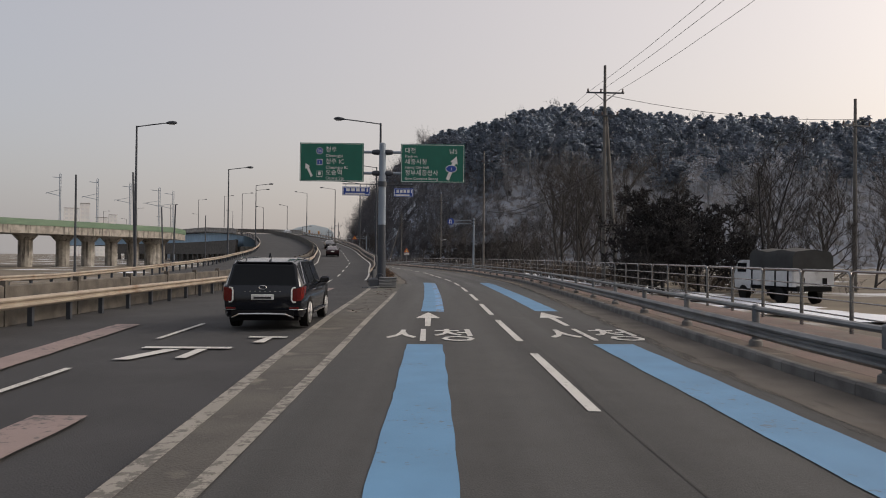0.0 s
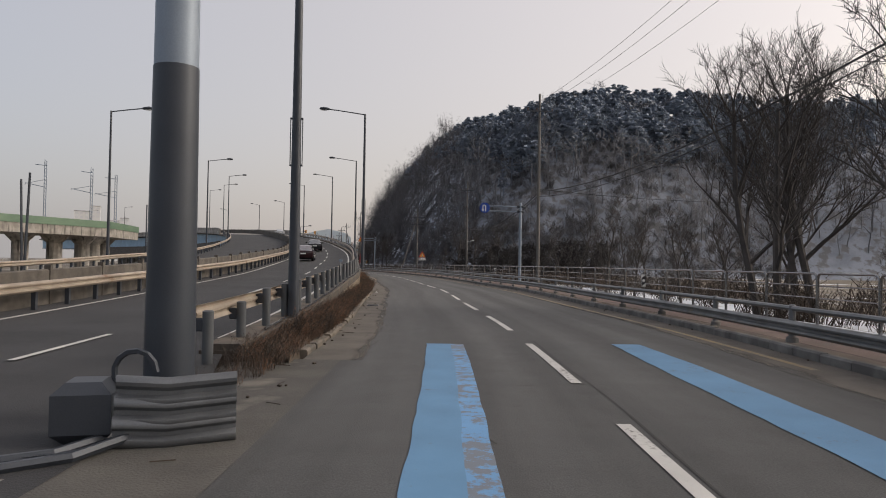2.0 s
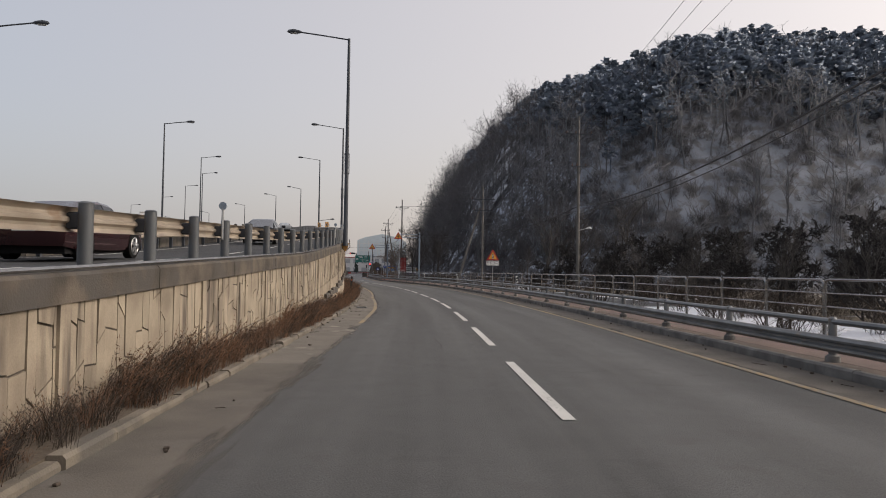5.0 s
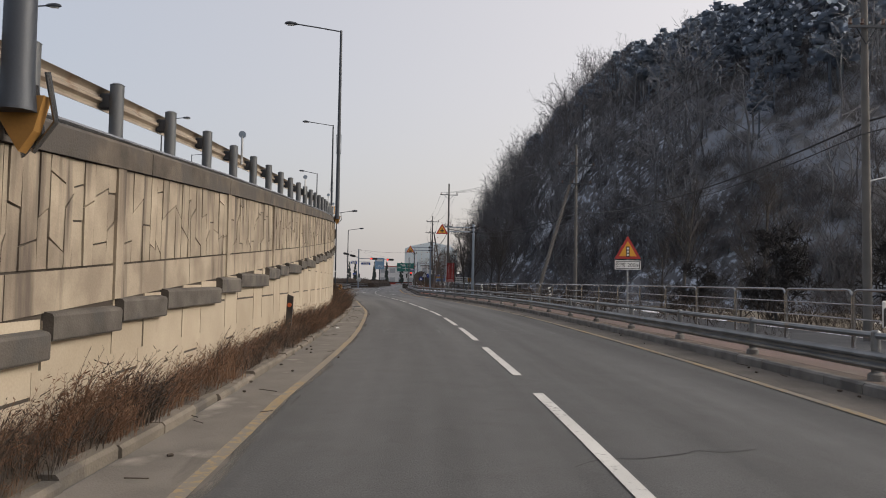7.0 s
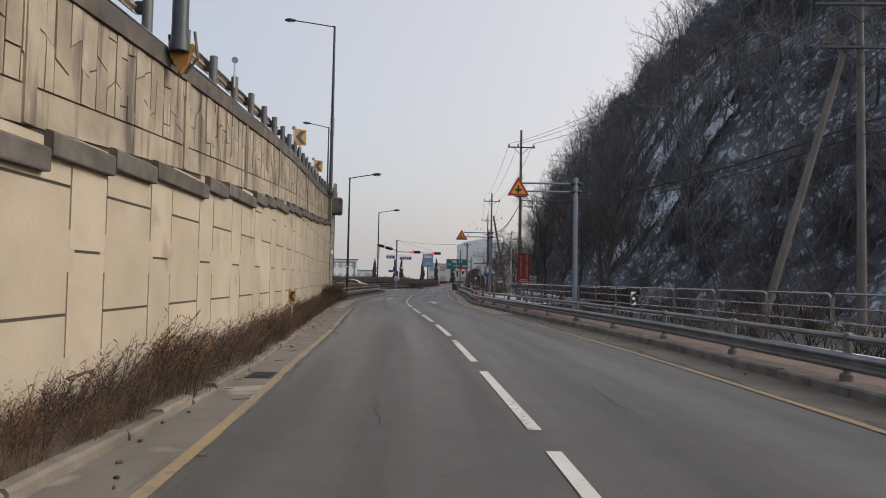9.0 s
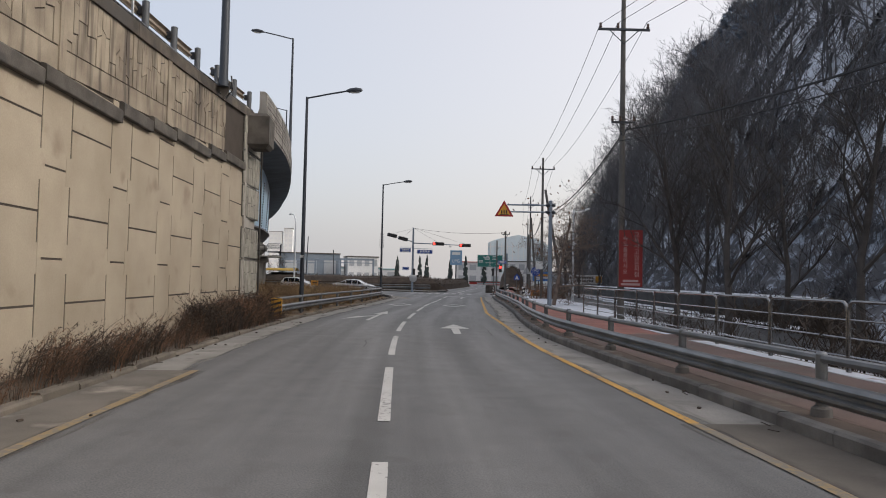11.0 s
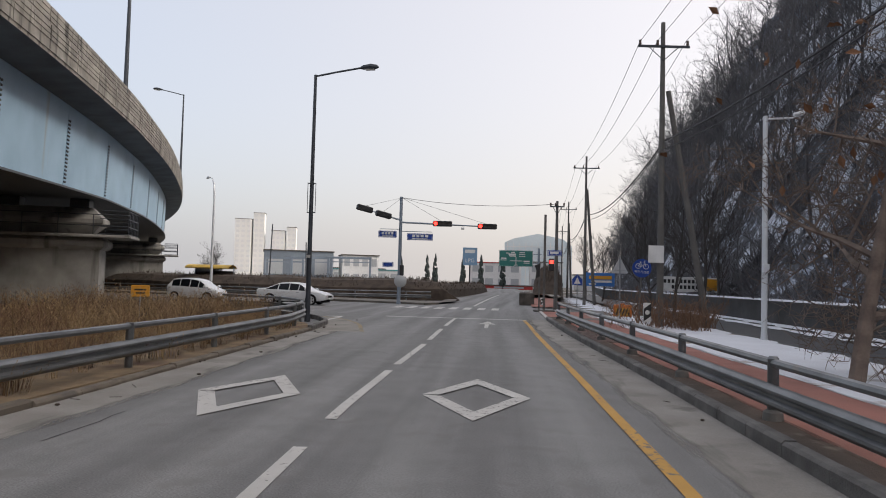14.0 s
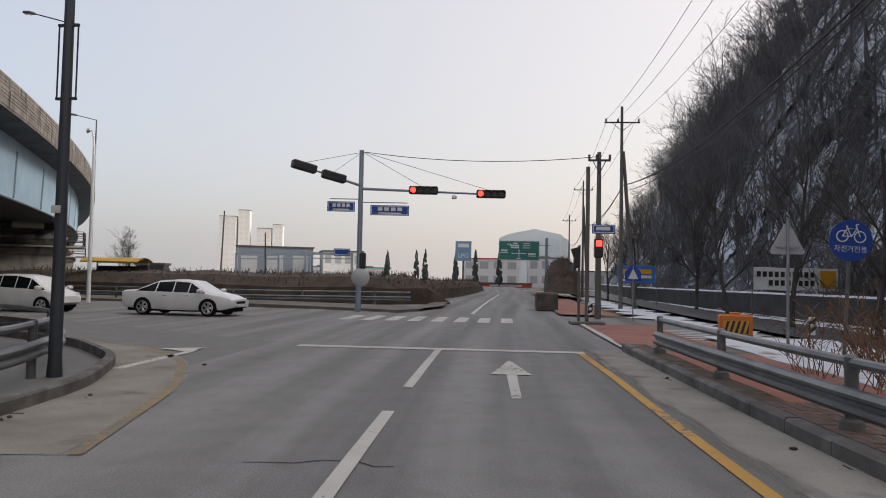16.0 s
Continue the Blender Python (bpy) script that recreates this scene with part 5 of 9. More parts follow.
while k < 202.8:
    t = ROAD.way(k)
    e = FENCE_LONG(k)
    j = k + e * t[1]
    p, q = ROAD.at(k, KERB_R(k) + PATH_R(k) - 0.1), ROAD.at(j, KERB_R(j) + PATH_R(j) - 0.1)
    d = q - p
    p = (p + q) / 2
    ob = part("hoop", hoop, None, fence, at=pose(p.x, p.y, FENCE_Z(k), 0, 0, math.degrees(math.atan2(d.y, d.x))))
    ob.scale = ((d.length - 0.06) / L_, 1, 1)
    for z in (0.34, 0.68, 1.02):
        part("rail", bar, None, ob, at=pose(0, 0, z))
    k = j


def marker(p, rz, label="black and white reflector board on a guardrail post"):
    g = thing("reflector_board", label, "road sign", pose(p.x, p.y, p.z, 0, 0, rz), group="reflector boards")
    q = Buf()
    q.box((0, 0, 0), (0.16, 0.03, 0.42), bevel=0.01)
    b_ = part("board", q, WHITE_S, g)
    q = Buf()
    q.prism([(-0.078, -0.2), (0.078, -0.08), (0.078, 0.2), (-0.078, 0.08)], 0.004, Matrix.Translation((0, -0.021, 0)))
    part("stripe", q, BLACK, b_)
    q = Buf()
    q.prism([(0.05 * math.cos(a), 0.05 * math.sin(a)) for a in np.linspace(0, 2 * math.pi, 14)[:-1]], 0.004, Matrix.Translation((0, -0.026, 0)))
    part("reflector", q, WHITE_S, b_)


for k in (56.5, 88.5, 125, 148, 165.2, 203.0, 217.5):
    marker(ROAD.at(k, KERB_R(k) + 0.42, 1.22), ROAD.turn(k))
marker(Vector((-47.1, 237.8, 0.75)), 22)
marker(Vector((-53.2, 244.0, 0.75)), 22)

# rail on the coping of the rising road
POLE_SLATE = mat("slate_grey_painted_steel", (0.115, 0.122, 0.13), (0.075, 0.08, 0.087), 0.55, 0.2, 1.0, 60, 0.05, 0.6)
g = thing("guardrail", "grey steel guardrail on round posts on the wall coping", "guardrail", group="ramp guardrails")
pb = Buf()
pb.tube([(0, 0, -0.02), (0, 0, 0.78)], 0.085, 12)
pb.tube([(0, 0, 0.78), (0, 0, 0.8)], [0.09, 0.06], 12)
post = pb.mesh("post", POLE_SLATE, smooth=True)
bk = Buf()
bk.box((0, 0, 0), (0.16, 0.12, 0.2), bevel=0.02)
block = bk.mesh("bracket", POLE_DARK)
k = 43.0
while k < 194.5:
    step = 2.0 * RAMP.way(k)[1]
    z = DECK_Z(k) + (0.14 if k > 45 else 0.0)
    p = RAMP.at(k, -0.16, z)
    po = part("post", post, None, g, at=pose(p.x, p.y, p.z))
    part("bracket", block, None, po, at=pose(-0.13, 0, 0.58, 0, 0, RAMP.turn(k)))
    if int(round((k - 43) / step)) % 2 == 0 and k + 2 * step < 195:
        ks = span(k, k + 2 * step, 1.0)
        q = Buf()
        w_beam(q, [RAMP.at(i, -0.32, DECK_Z(i) + 0.73) for i in ks], [Vector((*(-np.array([RAMP.way(i)[1], -RAMP.way(i)[0]])), 0)) for i in ks])
        part("rail", q, RAIL_TAN, g, smooth=True)
    k += step
q = Buf()
q.tube([RAMP.at(i, 0.02 + 0.02 * math.sin(i), DECK_Z(i) + 0.2) for i in span(46, 194, 2)], 0.03, 6)
tagged(part("conduit", q, STAINLESS, smooth=True), "pale plastic cable conduit along the coping", "conduit")

# median rails, panel barrier and outer rail of the rising road
for off, s_, lab in ((-7.1, 1, "rust-stained guardrail of the median"), (-16.6, 1, "rust-stained guardrail at the outer edge")):
    g = thing("guardrail", lab + " on the rising road", "guardrail", group="ramp guardrails")
    q = Buf()
    q.box((0, 0, 0.35), (0.12, 0.12, 0.75))
    pm = q.mesh("post", POLE_DARK)
    k = -30.0
    while k < 330:
        st = 2.0 * max(0.5, RAMP.way(k)[1]) if k < 195 else 2.0
        p = RAMP.at(k, off - 0.12, DECK_Z(k))
        part("post", pm, None, g, at=pose(p.x, p.y, p.z, 0, 0, RAMP.turn(k)))
        k += st * (1 if k < 120 else 2)
    k = -30.0
    while k < 330:
        q = Buf()
        ks = span(k, k + 6, 2)
        w_beam(q, [RAMP.at(i, off, DECK_Z(i) + 0.62) for i in ks], [Vector((*(s_ * np.array([RAMP.way(i)[1], -RAMP.way(i)[0]])), 0)) for i in ks])
        part("rail", q, RAIL_TAN, g, smooth=True)
        k += 6
g = thing("median_barrier", "grey panel barrier with posts between the carriageways", "barrier")
k = -30.0
while k < 320:
    q = Buf()
    q.sweep([[RAMP.at(i, -7.75 + x, DECK_Z(i) + z) for x, z in ((0.06, 0.0), (0.06, 0.98), (0.0, 1.02), (-0.06, 0.98), (-0.06, 0.0))] for i in (k + 0.04, k + 1.9, k + 3.76)], closed=True)
    part("panel", q, LEDGE, g)
    q = Buf()
    q.box(RAMP.at(k - 0.05, -7.75, DECK_Z(k) + 0.56), (0.18, 0.14, 1.14), radians(RAMP.turn(k)))
    part("post", q, LEDGE, g)
    k += 3.8


# ---------------------------------------------------------------- lamps
def street_lamp(label, h=10.2, arm=2.1, material=POLE_DARK, lift=0.25, r=0.1):
    """A tapered pole at the origin with its arm along +x."""
    g = thing("street_lamp", label, "street lamp", group="street lamps")
    q = Buf()
    q.tube([(0, 0, -0.05), (0, 0, 0.25), (0, 0, h * 0.5), (0, 0, h)], [r * 1.25, r * 1.05, r * 0.82, r * 0.6], 10)
    part("pole", q, material, g, smooth=True)
    q = Buf()
    q.tube([(0, 0, h - 0.06), (arm * 0.5, 0, h - 0.02 + lift * 0.5), (arm, 0, h + lift)], 0.04, 8)
    part("arm", q, material, g, smooth=True)
    q = Buf()
    q.tube([(arm - 0.1, 0, h + lift - 0.01), (arm + 0.05, 0, h + lift + 0.01), (arm + 0.35, 0, h + lift + 0.03), (arm + 0.6, 0, h + lift + 0.02), (arm + 0.68, 0, h + lift)], [0.05, 0.1, 0.13, 0.09, 0.02], 8)
    hd = part("head", q, POLE_DARK, g, smooth=True)
    q = Buf()
    q.box((arm + 0.32, 0, h + lift - 0.09), (0.4, 0.16, 0.04), bevel=0.015)
    part("lens", q, plain("lamp_glass", (0.6, 0.6, 0.58), 0.2), hd)
    return g


proto = street_lamp("dark grey street lamp on the coping of the rising road", 11.4, 2.7, r=0.125)
first = True
for k in (48.9, 85.2, 120.5, 155.8, 189.6):
    p = RAMP.at(k, 0.3 if k > 60 else 0.05, DECK_Z(k) + (0.12 if k > 60 else -0.2))
    m = pose(p.x, p.y, p.z, 0, 0, RAMP.turn(k) + 180)
    ob = proto if first else copy_thing(proto, m)
    ob.matrix_basis = m
    first = False
    q = Buf()
    for s_ in (-0.14, 0.14):
        q.tube([(s_, 0, 3.9), (s_, 0, 5.0)], 0.012, 5)
    for z in (3.9, 5.0):
        q.box((0, 0, z), (0.3, 0.05, 0.04))
    part("flag_holder", q, POLE_DARK, ob)
    if k > 100:
        q = Buf()
        q.prism([(-0.2, 0.1), (0.2, 0.1), (0.16, -0.12), (0.0, -0.38), (-0.12, -0.2)], 0.12, Matrix.Translation((0, -0.17, 0)))
        part("junction_box", q, plain("dull_amber_plate", (0.33, 0.17, 0.04), 0.6) if k < 160 else LEDGE, ob, "orange warning plate at the lamp's foot")
        q = Buf()
        q.tube([(-0.22, -0.05, 0.3), (-0.25, -0.16, -0.1), (-0.05, -0.2, -0.35), (0.16, -0.17, -0.2), (0.2, -0.1, 0.25)], 0.025, 6)
        q.tube([(-0.1, -0.1, 0.2), (-0.12, -0.2, -0.2), (0.05, -0.22, -0.4), (0.1, -0.1, 0.2)], 0.02, 6)
        part("cable", q, STAINLESS, ob, "looped pale cable conduit")
out = street_lamp("dark street lamp at the outer edge of the rising road", 10.6)
for i, k in enumerate((14.0, 48.5, 83, 117.5, 152, 186, 219, 252, 285, 318, 351)):
    p = RAMP.at(k, -17.0, DECK_Z(k))
    m = pose(p.x, p.y, p.z, 0, 0, RAMP.turn(k))
    (out if i == 0 else copy_thing(out, m)).matrix_basis = m
br = street_lamp("dark street lamp bolted to the bridge parapet", 7.4, 1.9)
for i, k in enumerate((212.5, 236.6, 268, 300, 332, 364)):
    p = RAMP.at(k, 0.15, DECK_Z(k) + 0.9)
    m = pose(p.x, p.y, p.z, 0, 0, RAMP.turn(k) + 180)
    (br if i == 0 else copy_thing(br, m)).matrix_basis = m
gl = street_lamp("tall dark street lamp in the grass verge behind the guardrail", 10.1, 2.0)
for i, (x, y) in enumerate(((-48.85, 198.6), (-58.9, 227.8))):
    m = pose(x, y, 0.05, 0, 0, 12)
    ob = gl if i == 0 else copy_thing(gl, m)
    ob.matrix_basis = m
    q = Buf()
    q.box((0, -0.125, 2.6), (0.16, 0.02, 0.12), bevel=0.004)
    part("number_plate", q, WHITE_S, ob)
    if i == 1:
        q = Buf()
        for s_ in (-0.17, 0.17):
            q.tube([(s_, 0, 4.4), (s_, 0, 5.6)], 0.014, 5)
        for z in (4.4, 5.6):
            q.box((0, 0, z), (0.36, 0.05, 0.04))
        part("flag_holder", q, POLE_DARK, ob)
w = thing("street_lamp", "slim white street lamp with a curved neck by the bridge", "street lamp", pose(-81.5, 248.9, -0.1, 0, 0, 150))
q = Buf()
q.tube([(0, 0, 0), (0, 0, 4), (0, 0, 8.4), (0.15, 0, 9.2), (0.6, 0, 9.75), (1.3, 0, 9.9)], [0.12, 0.1, 0.08, 0.06, 0.05, 0.04], 10)
part("pole", q, POLE_WHITE, w, smooth=True)
q = Buf()
q.tube([(1.2, 0, 9.9), (1.5, 0, 9.93), (1.85, 0, 9.85)], [0.06, 0.13, 0.05], 8)
part("head", q, POLE_WHITE, w, smooth=True)
w = thing("camera_mast", "slim white mast with a short crossbar in the snow", "mast", pose(-41.9, 229.3, -0.1, 0, 0, 20))
q = Buf()
q.tube([(0, 0, 0), (0, 0, 0.5), (0, 0, 7.8)], [0.13, 0.1, 0.075], 10)
part("pole", q, POLE_WHITE, w, smooth=True)
q = Buf()
q.tube([(-0.1, 0, 7.7), (0.9, 0, 7.75), (1.1, 0, 7.85)], 0.035, 6)
part("arm", q, POLE_WHITE, w)
q = Buf()
q.tube([(0.95, 0, 7.86), (1.3, 0, 7.95)], [0.06, 0.09], 8)
part("head", q, POLE_WHITE, w)
q = Buf()
q.box((0.14, 0, 5.0), (0.24, 0.12, 0.1), bevel=0.02)
q.box((0, -0.11, 2.6), (0.2, 0.1, 0.3), bevel=0.02)
part("box", q, POLE_WHITE, w)


# ---------------------------------------------------------------- utility poles and wires
def utility_pole(x, y, h, rz, arms=((0.93, 2.2),), brace=None, label="weathered concrete utility pole with insulators", lamp=False, base=-0.3):
    g = thing("utility_pole", label, "utility pole", pose(x, y, base, 0, 0, rz), group="utility poles")
    q = Buf()
    q.tube([(0, 0, 0), (0, 0, h * 0.5), (0, 0, h)], [0.15, 0.125, 0.09], 10)
    part("pole", q, POLE_CONC, g, smooth=True)
    for f, w_ in arms:
        q = Buf()
        q.box((0, -0.12, h * f), (w_, 0.09, 0.09))
        q.tube([(-w_ * 0.3, -0.12, h * f), (0, -0.1, h * f - 0.6)], 0.02, 4)
        q.tube([(w_ * 0.3, -0.12, h * f), (0, -0.1, h * f - 0.6)], 0.02, 4)
        a = part("crossarm", q, POLE_DARK, g)
        for s_ in (-0.46, -0.12, 0.46):
            q = Buf()
            q.tube([(s_ * w_, -0.12, h * f + 0.04), (s_ * w_, -0.12, h * f + 0.1), (s_ * w_, -0.12, h * f + 0.16), (s_ * w_, -0.12, h * f + 0.26)], [0.03, 0.075, 0.05, 0.06], 7)
            part("insulator", q, plain("brown_insulator", (0.1, 0.06, 0.045), 0.3), a)
    if brace:
        q = Buf()
        q.tube([(brace, 0.3, 0), (brace * 0.12, 0.05, h * 0.78)], [0.16, 0.11], 8)
        part("brace_pole", q, POLE_CONC, g, smooth=True)
    if lamp:
        q = Buf()
        q.tube([(0.1, 0, h * 0.37), (0.7, 0, h * 0.38)], 0.025, 5)
        q.tube([(0.65, 0, h * 0.38), (1.0, 0, h * 0.385), (1.15, 0, h * 0.38)], [0.05, 0.09, 0.03], 6)
        part("lamp_arm", q, POLE_WHITE, g)
    return g


utility_pole(11.1, 46.3, 15.3, 6, ((0.876, 2.6), (0.775, 1.8)), 1.0, "concrete utility pole with two crossarms and a leaning brace pole")
utility_pole(27.8, 46.5, 13.0, 20, ((0.86, 2.4),), None)
utility_pole(2.95, 90.1, 16.0, 12, ((0.91, 2.2),), None)
utility_pole(-5.6, 140.5, 14.8, 14, ((0.9, 2.2), (0.72, 1.2)), None, lamp=True)
utility_pole(-16.95, 170.0, 12.7, 16, ((0.87, 2.9), (0.76, 2.4)), -3.2, "concrete utility pole with a long leaning brace pole")
utility_pole(-34.6, 200.6, 14.2, 22, ((0.9, 2.2), (0.62, 1.0)), None)
utility_pole(-45.7, 234.2, 13.4, 22, ((0.92, 2.2),), 2.2, "concrete utility pole with a paper notice and a leaning brace pole")
utility_pole(-55.3, 268.6, 14.0, 18, ((0.92, 2.4),), 1.0)
utility_pole(-63.5, 300, 13.5, 16, ((0.92, 2.2),), 0.6)
utility_pole(-72, 335, 13.0, 16, ((0.92, 2.2),), None)
utility_pole(-54.2, 252.0, 7.9, 16, ((0.95, 1.0),), None)
spots = [(11.1, 46.3, 13.1), (2.95, 90.1, 14.3), (-5.6, 140.5, 13.1), (-16.8, 170.0, 11.4), (-34.6, 200.6, 12.6), (-45.7, 234.2, 12.1), (-55.3, 268.6, 12.7), (-63.5, 300, 12.2), (-72, 335, 11.8)]
spots = [(16.5, -30, 13.0)] + spots
for s_ in (-1.0, -0.25, 1.0):
    q = Buf()
    for (x0, y0, z0), (x1, y1, z1) in zip(spots[:-1], spots[1:]):
        n = math.hypot(x1 - x0, y1 - y0)
        pts = []
        for t in np.linspace(0, 1, 13):
            pts.append((x0 + (x1 - x0) * t + s_ * 0.95, y0 + (y1 - y0) * t + s_ * 0.2, z0 + (z1 - z0) * t - n * 0.02 * 4 * t * (1 - t) + 0.2))
        q.tube(pts, 0.013, 4, cap=False)
        tagged(part("power_line", q, WIRE), "thin black power line slung between utility poles", "cable", group="power lines")
        q = Buf()
PHONE = [8.2, 7.75, 7.2, 7.0, 8.2, 8.0, 8.3, 8.0, 7.8]
for dz, r, sx in ((0.0, 0.035, 0.12), (-0.45, 0.02, -0.12)):
    q = Buf()
    for (x0, y0, _), z0, (x1, y1, _), z1 in zip(spots[1:-1], PHONE[:-1], spots[2:], PHONE[1:]):
        n = math.hypot(x1 - x0, y1 - y0)
        q.tube([(x0 + (x1 - x0) * t + sx, y0 + (y1 - y0) * t, z0 + (z1 - z0) * t + dz - n * 0.025 * 4 * t * (1 - t)) for t in np.linspace(0, 1, 11)], r, 5, cap=False)
        tagged(part("telephone_cable", q, WIRE), "thick black telephone cable between utility poles", "cable", group="power lines")
        q = Buf()
for a, b_ in (((11.1, 46.3, 13.0), (27.8, 46.5, 11.3)), ((2.95, 90.1, 7.9), (45, 92, 8.6)), ((27.8, 46.5, 11.3), (70, 55, 12)), ((-54.2, 252, 7.4), (-65.6, 250.4, 7.9))):
    a, b_ = Vector(a), Vector(b_)
    q.tube([a.lerp(b_, t) - Vector((0, 0, (b_ - a).length * 0.03 * 4 * t * (1 - t))) for t in np.linspace(0, 1, 11)], 0.016, 4, cap=False)
    tagged(part("power_line", q, WIRE), "black wire that crosses from pole to pole", "cable", group="power lines")
    q = Buf()


# ---------------------------------------------------------------- signs
def words(parent, text, size, x, z, y=-0.03, material=WHITE_S, squeeze=1.0, align="LEFT"):
    me = lettering(text, size, 0.0, align)
    for v in me.vertices:
        v.co = Vector((x + v.co.x * squeeze, y, z + v.co.y))
    me.materials.clear()
    me.materials.append(material)
    return part("lettering", me, None, parent)


def disc(b, r, x=0, z=0, y=0.0, d=0.01, n=28, mi=0):
    b.prism([(x + r * math.cos(a), z + r * math.sin(a)) for a in np.linspace(0, 2 * math.pi, n + 1)[:-1]], d, Matrix.Translation((0, y, 0)), mi)


def board(name, w_, h_, material, parent, x=0, z=0, y=0.0, rim=WHITE_S, rz=0, label=""):
    """A sign face with a pale rim line and an aluminium back."""
    q = Buf()
    q.box((x, y + 0.02, z), (w_, 0.04, h_), bevel=0.012)
    bd = part(name, q, material, parent, label)
    if rim:
        q = Buf()
        for a, c, s0, s1 in ((0, h_ / 2 - 0.05, w_ - 0.08, 0.025), (0, -h_ / 2 + 0.05, w_ - 0.08, 0.025), (w_ / 2 - 0.05, 0, 0.025, h_ - 0.08), (-w_ / 2 + 0.05, 0, 0.025, h_ - 0.08)):
            q.box((x + a, y - 0.002, z + c), (s0, 0.004, s1))
        part("rim", q, rim, bd)
    return bd


def bars(parent, rows, material=WHITE_S, y=-0.006):
    """Plain bars in place of writing that cannot be given."""
    for x, z, w_, h_ in rows:
        q = Buf()
        q.box((x, y, z), (w_, 0.004, h_))
        ob = part("bar", q, material, parent)
    return ob


def arrow_shape(b, x0, z0, x1, z1, w_, y):
    d = Vector((x1 - x0, z1 - z0)).normalized()
    n = Vector((-d.y, d.x))
    a, e = Vector((x0, z0)), Vector((x1, z1))
    h = e - d * w_ * 2.2
    pts = [a + n * w_ / 2, a - n * w_ / 2, h - n * w_ / 2, h - n * w_ * 1.15, e, h + n * w_ * 1.15, h + n * w_ / 2]
    b.prism([(p.x, p.y) for p in pts], 0.004, Matrix.Translation((0, y, 0)))


gan = thing("road_sign_gantry", "thick grey post with two green direction boards and blue street signs", "road sign", pose(-3.13, 39.2, 0, 0, 0, 5))
q = Buf()
q.tube([(0, 0, 3.7), (0, 0, 8.5)], [0.225, 0.2], 16)
q.tube([(0, 0, 8.5), (0, 0, 8.56)], [0.2, 0.12], 16)
part("post", q, POLE_GREY, gan, smooth=True)
q = Buf()
q.tube([(0, 0, -0.1), (0, 0, 3.7)], [0.26, 0.23], 16)
part("post_wrap", q, POLE_DARK, gan, "dark rubber wrap round the foot of the post", smooth=True)
for z in (6.75, 8.0):
    q = Buf()
    q.tube([(-1.15, 0.02, z), (1.15, 0.02, z)], 0.085, 10)
    part("sign_arm", q, POLE_GREY, gan, smooth=True)
    for s_ in (-0.42, 0.42):
        q = Buf()
        q.tube([(s_ * 0.35, 0.02, z), (s_ * 0.75, 0.02, z), (s_ * 1.25, 0.02, z), (s_ * 1.5, 0.02, z)], [0.15, 0.17, 0.15, 0.09], 10)
        part("clamp", q, POLE_DARK, gan, smooth=True)
lb = board("direction_board", 3.76, 2.28, GREEN_S, gan, -2.98, 7.36, -0.12)
words(lb, "청주", 0.36, -3.55 + 0.2, 7.98, -0.13)
words(lb, "Cheongju", 0.26, -3.35, 7.66, -0.13)
words(lb, "청주 IC", 0.36, -3.35, 7.28, -0.13)
words(lb, "Cheongju IC", 0.26, -3.35, 6.97, -0.13)
words(lb, "오송역", 0.36, -3.35, 6.62, -0.13)
words(lb, "Osong Stn", 0.26, -3.35, 6.33, -0.13)
q = Buf()
disc(q, 0.2, -3.7, 8.02, -0.128, 0.006)
s_ = part("route_shield", q, WHITE_S, lb)
q = Buf()
disc(q, 0.175, -3.7, 8.02, -0.133, 0.006)
part("shield_face", q, BLUE_S, lb)
words(lb, "36", 0.24, -3.7, 7.94, -0.136, align="CENTER")
q = Buf()
q.box((-3.7, -0.126, 7.36), (0.34, 0.006, 0.34), bevel=0.002)
part("route_shield", q, WHITE_S, lb)
q = Buf()
q.box((-3.7, -0.131, 7.36), (0.29, 0.006, 0.29), bevel=0.002)
part("shield_face", q, BLUE_S, lb)
words(lb, "1", 0.24, -3.7, 7.27, -0.136, align="CENTER")
q = Buf()
q.box((-3.7, -0.126, 6.66), (0.34, 0.006, 0.36))
q2 = Buf()
q2.box((-3.7, -0.131, 6.66), (0.29, 0.006, 0.31))
part("pictogram", q, WHITE_S, lb)
part("pictogram", q2, GREEN_S, lb)
q = Buf()
q.box((-3.7, -0.136, 6.69), (0.15, 0.006, 0.2), bevel=0.002)
part("pictogram", q, WHITE_S, lb)
q = Buf()
arrow_shape(q, -4.15, 6.5, -4.52, 7.3, 0.14, -0.128)
part("arrow", q, WHITE_S, lb)
rb_ = board("direction_board", 3.78, 2.28, GREEN_S, gan, 2.98, 7.36, -0.12)
words(rb_, "대전", 0.36, 1.32, 7.98, -0.13)
words(rb_, "Daejeon", 0.22, 1.32, 7.7, -0.13)
words(rb_, "세종시청", 0.36, 1.32, 7.32, -0.13)
words(rb_, "Sejong City Hall", 0.22, 1.32, 7.04, -0.13)
words(rb_, "정부세종청사", 0.36, 1.32, 6.66, -0.13)
words(rb_, "Govt Complex Sejong", 0.22, 1.32, 6.38, -0.13)
words(rb_, "남S", 0.36, 3.95, 7.95, -0.13)
q = Buf()
arrow_shape(q, 3.86, 6.4, 4.4, 7.8, 0.2, -0.128)
part("arrow", q, WHITE_S, rb_)
q = Buf()
q.prism([(4.08 + 0.34 * math.cos(a), 7.05 + 0.22 * math.sin(a)) for a in np.linspace(0, 2 * math.pi, 25)[:-1]], 0.005, Matrix.Translation((0, -0.134, 0)))
part("route_shield", q, WHITE_S, rb_)
q = Buf()
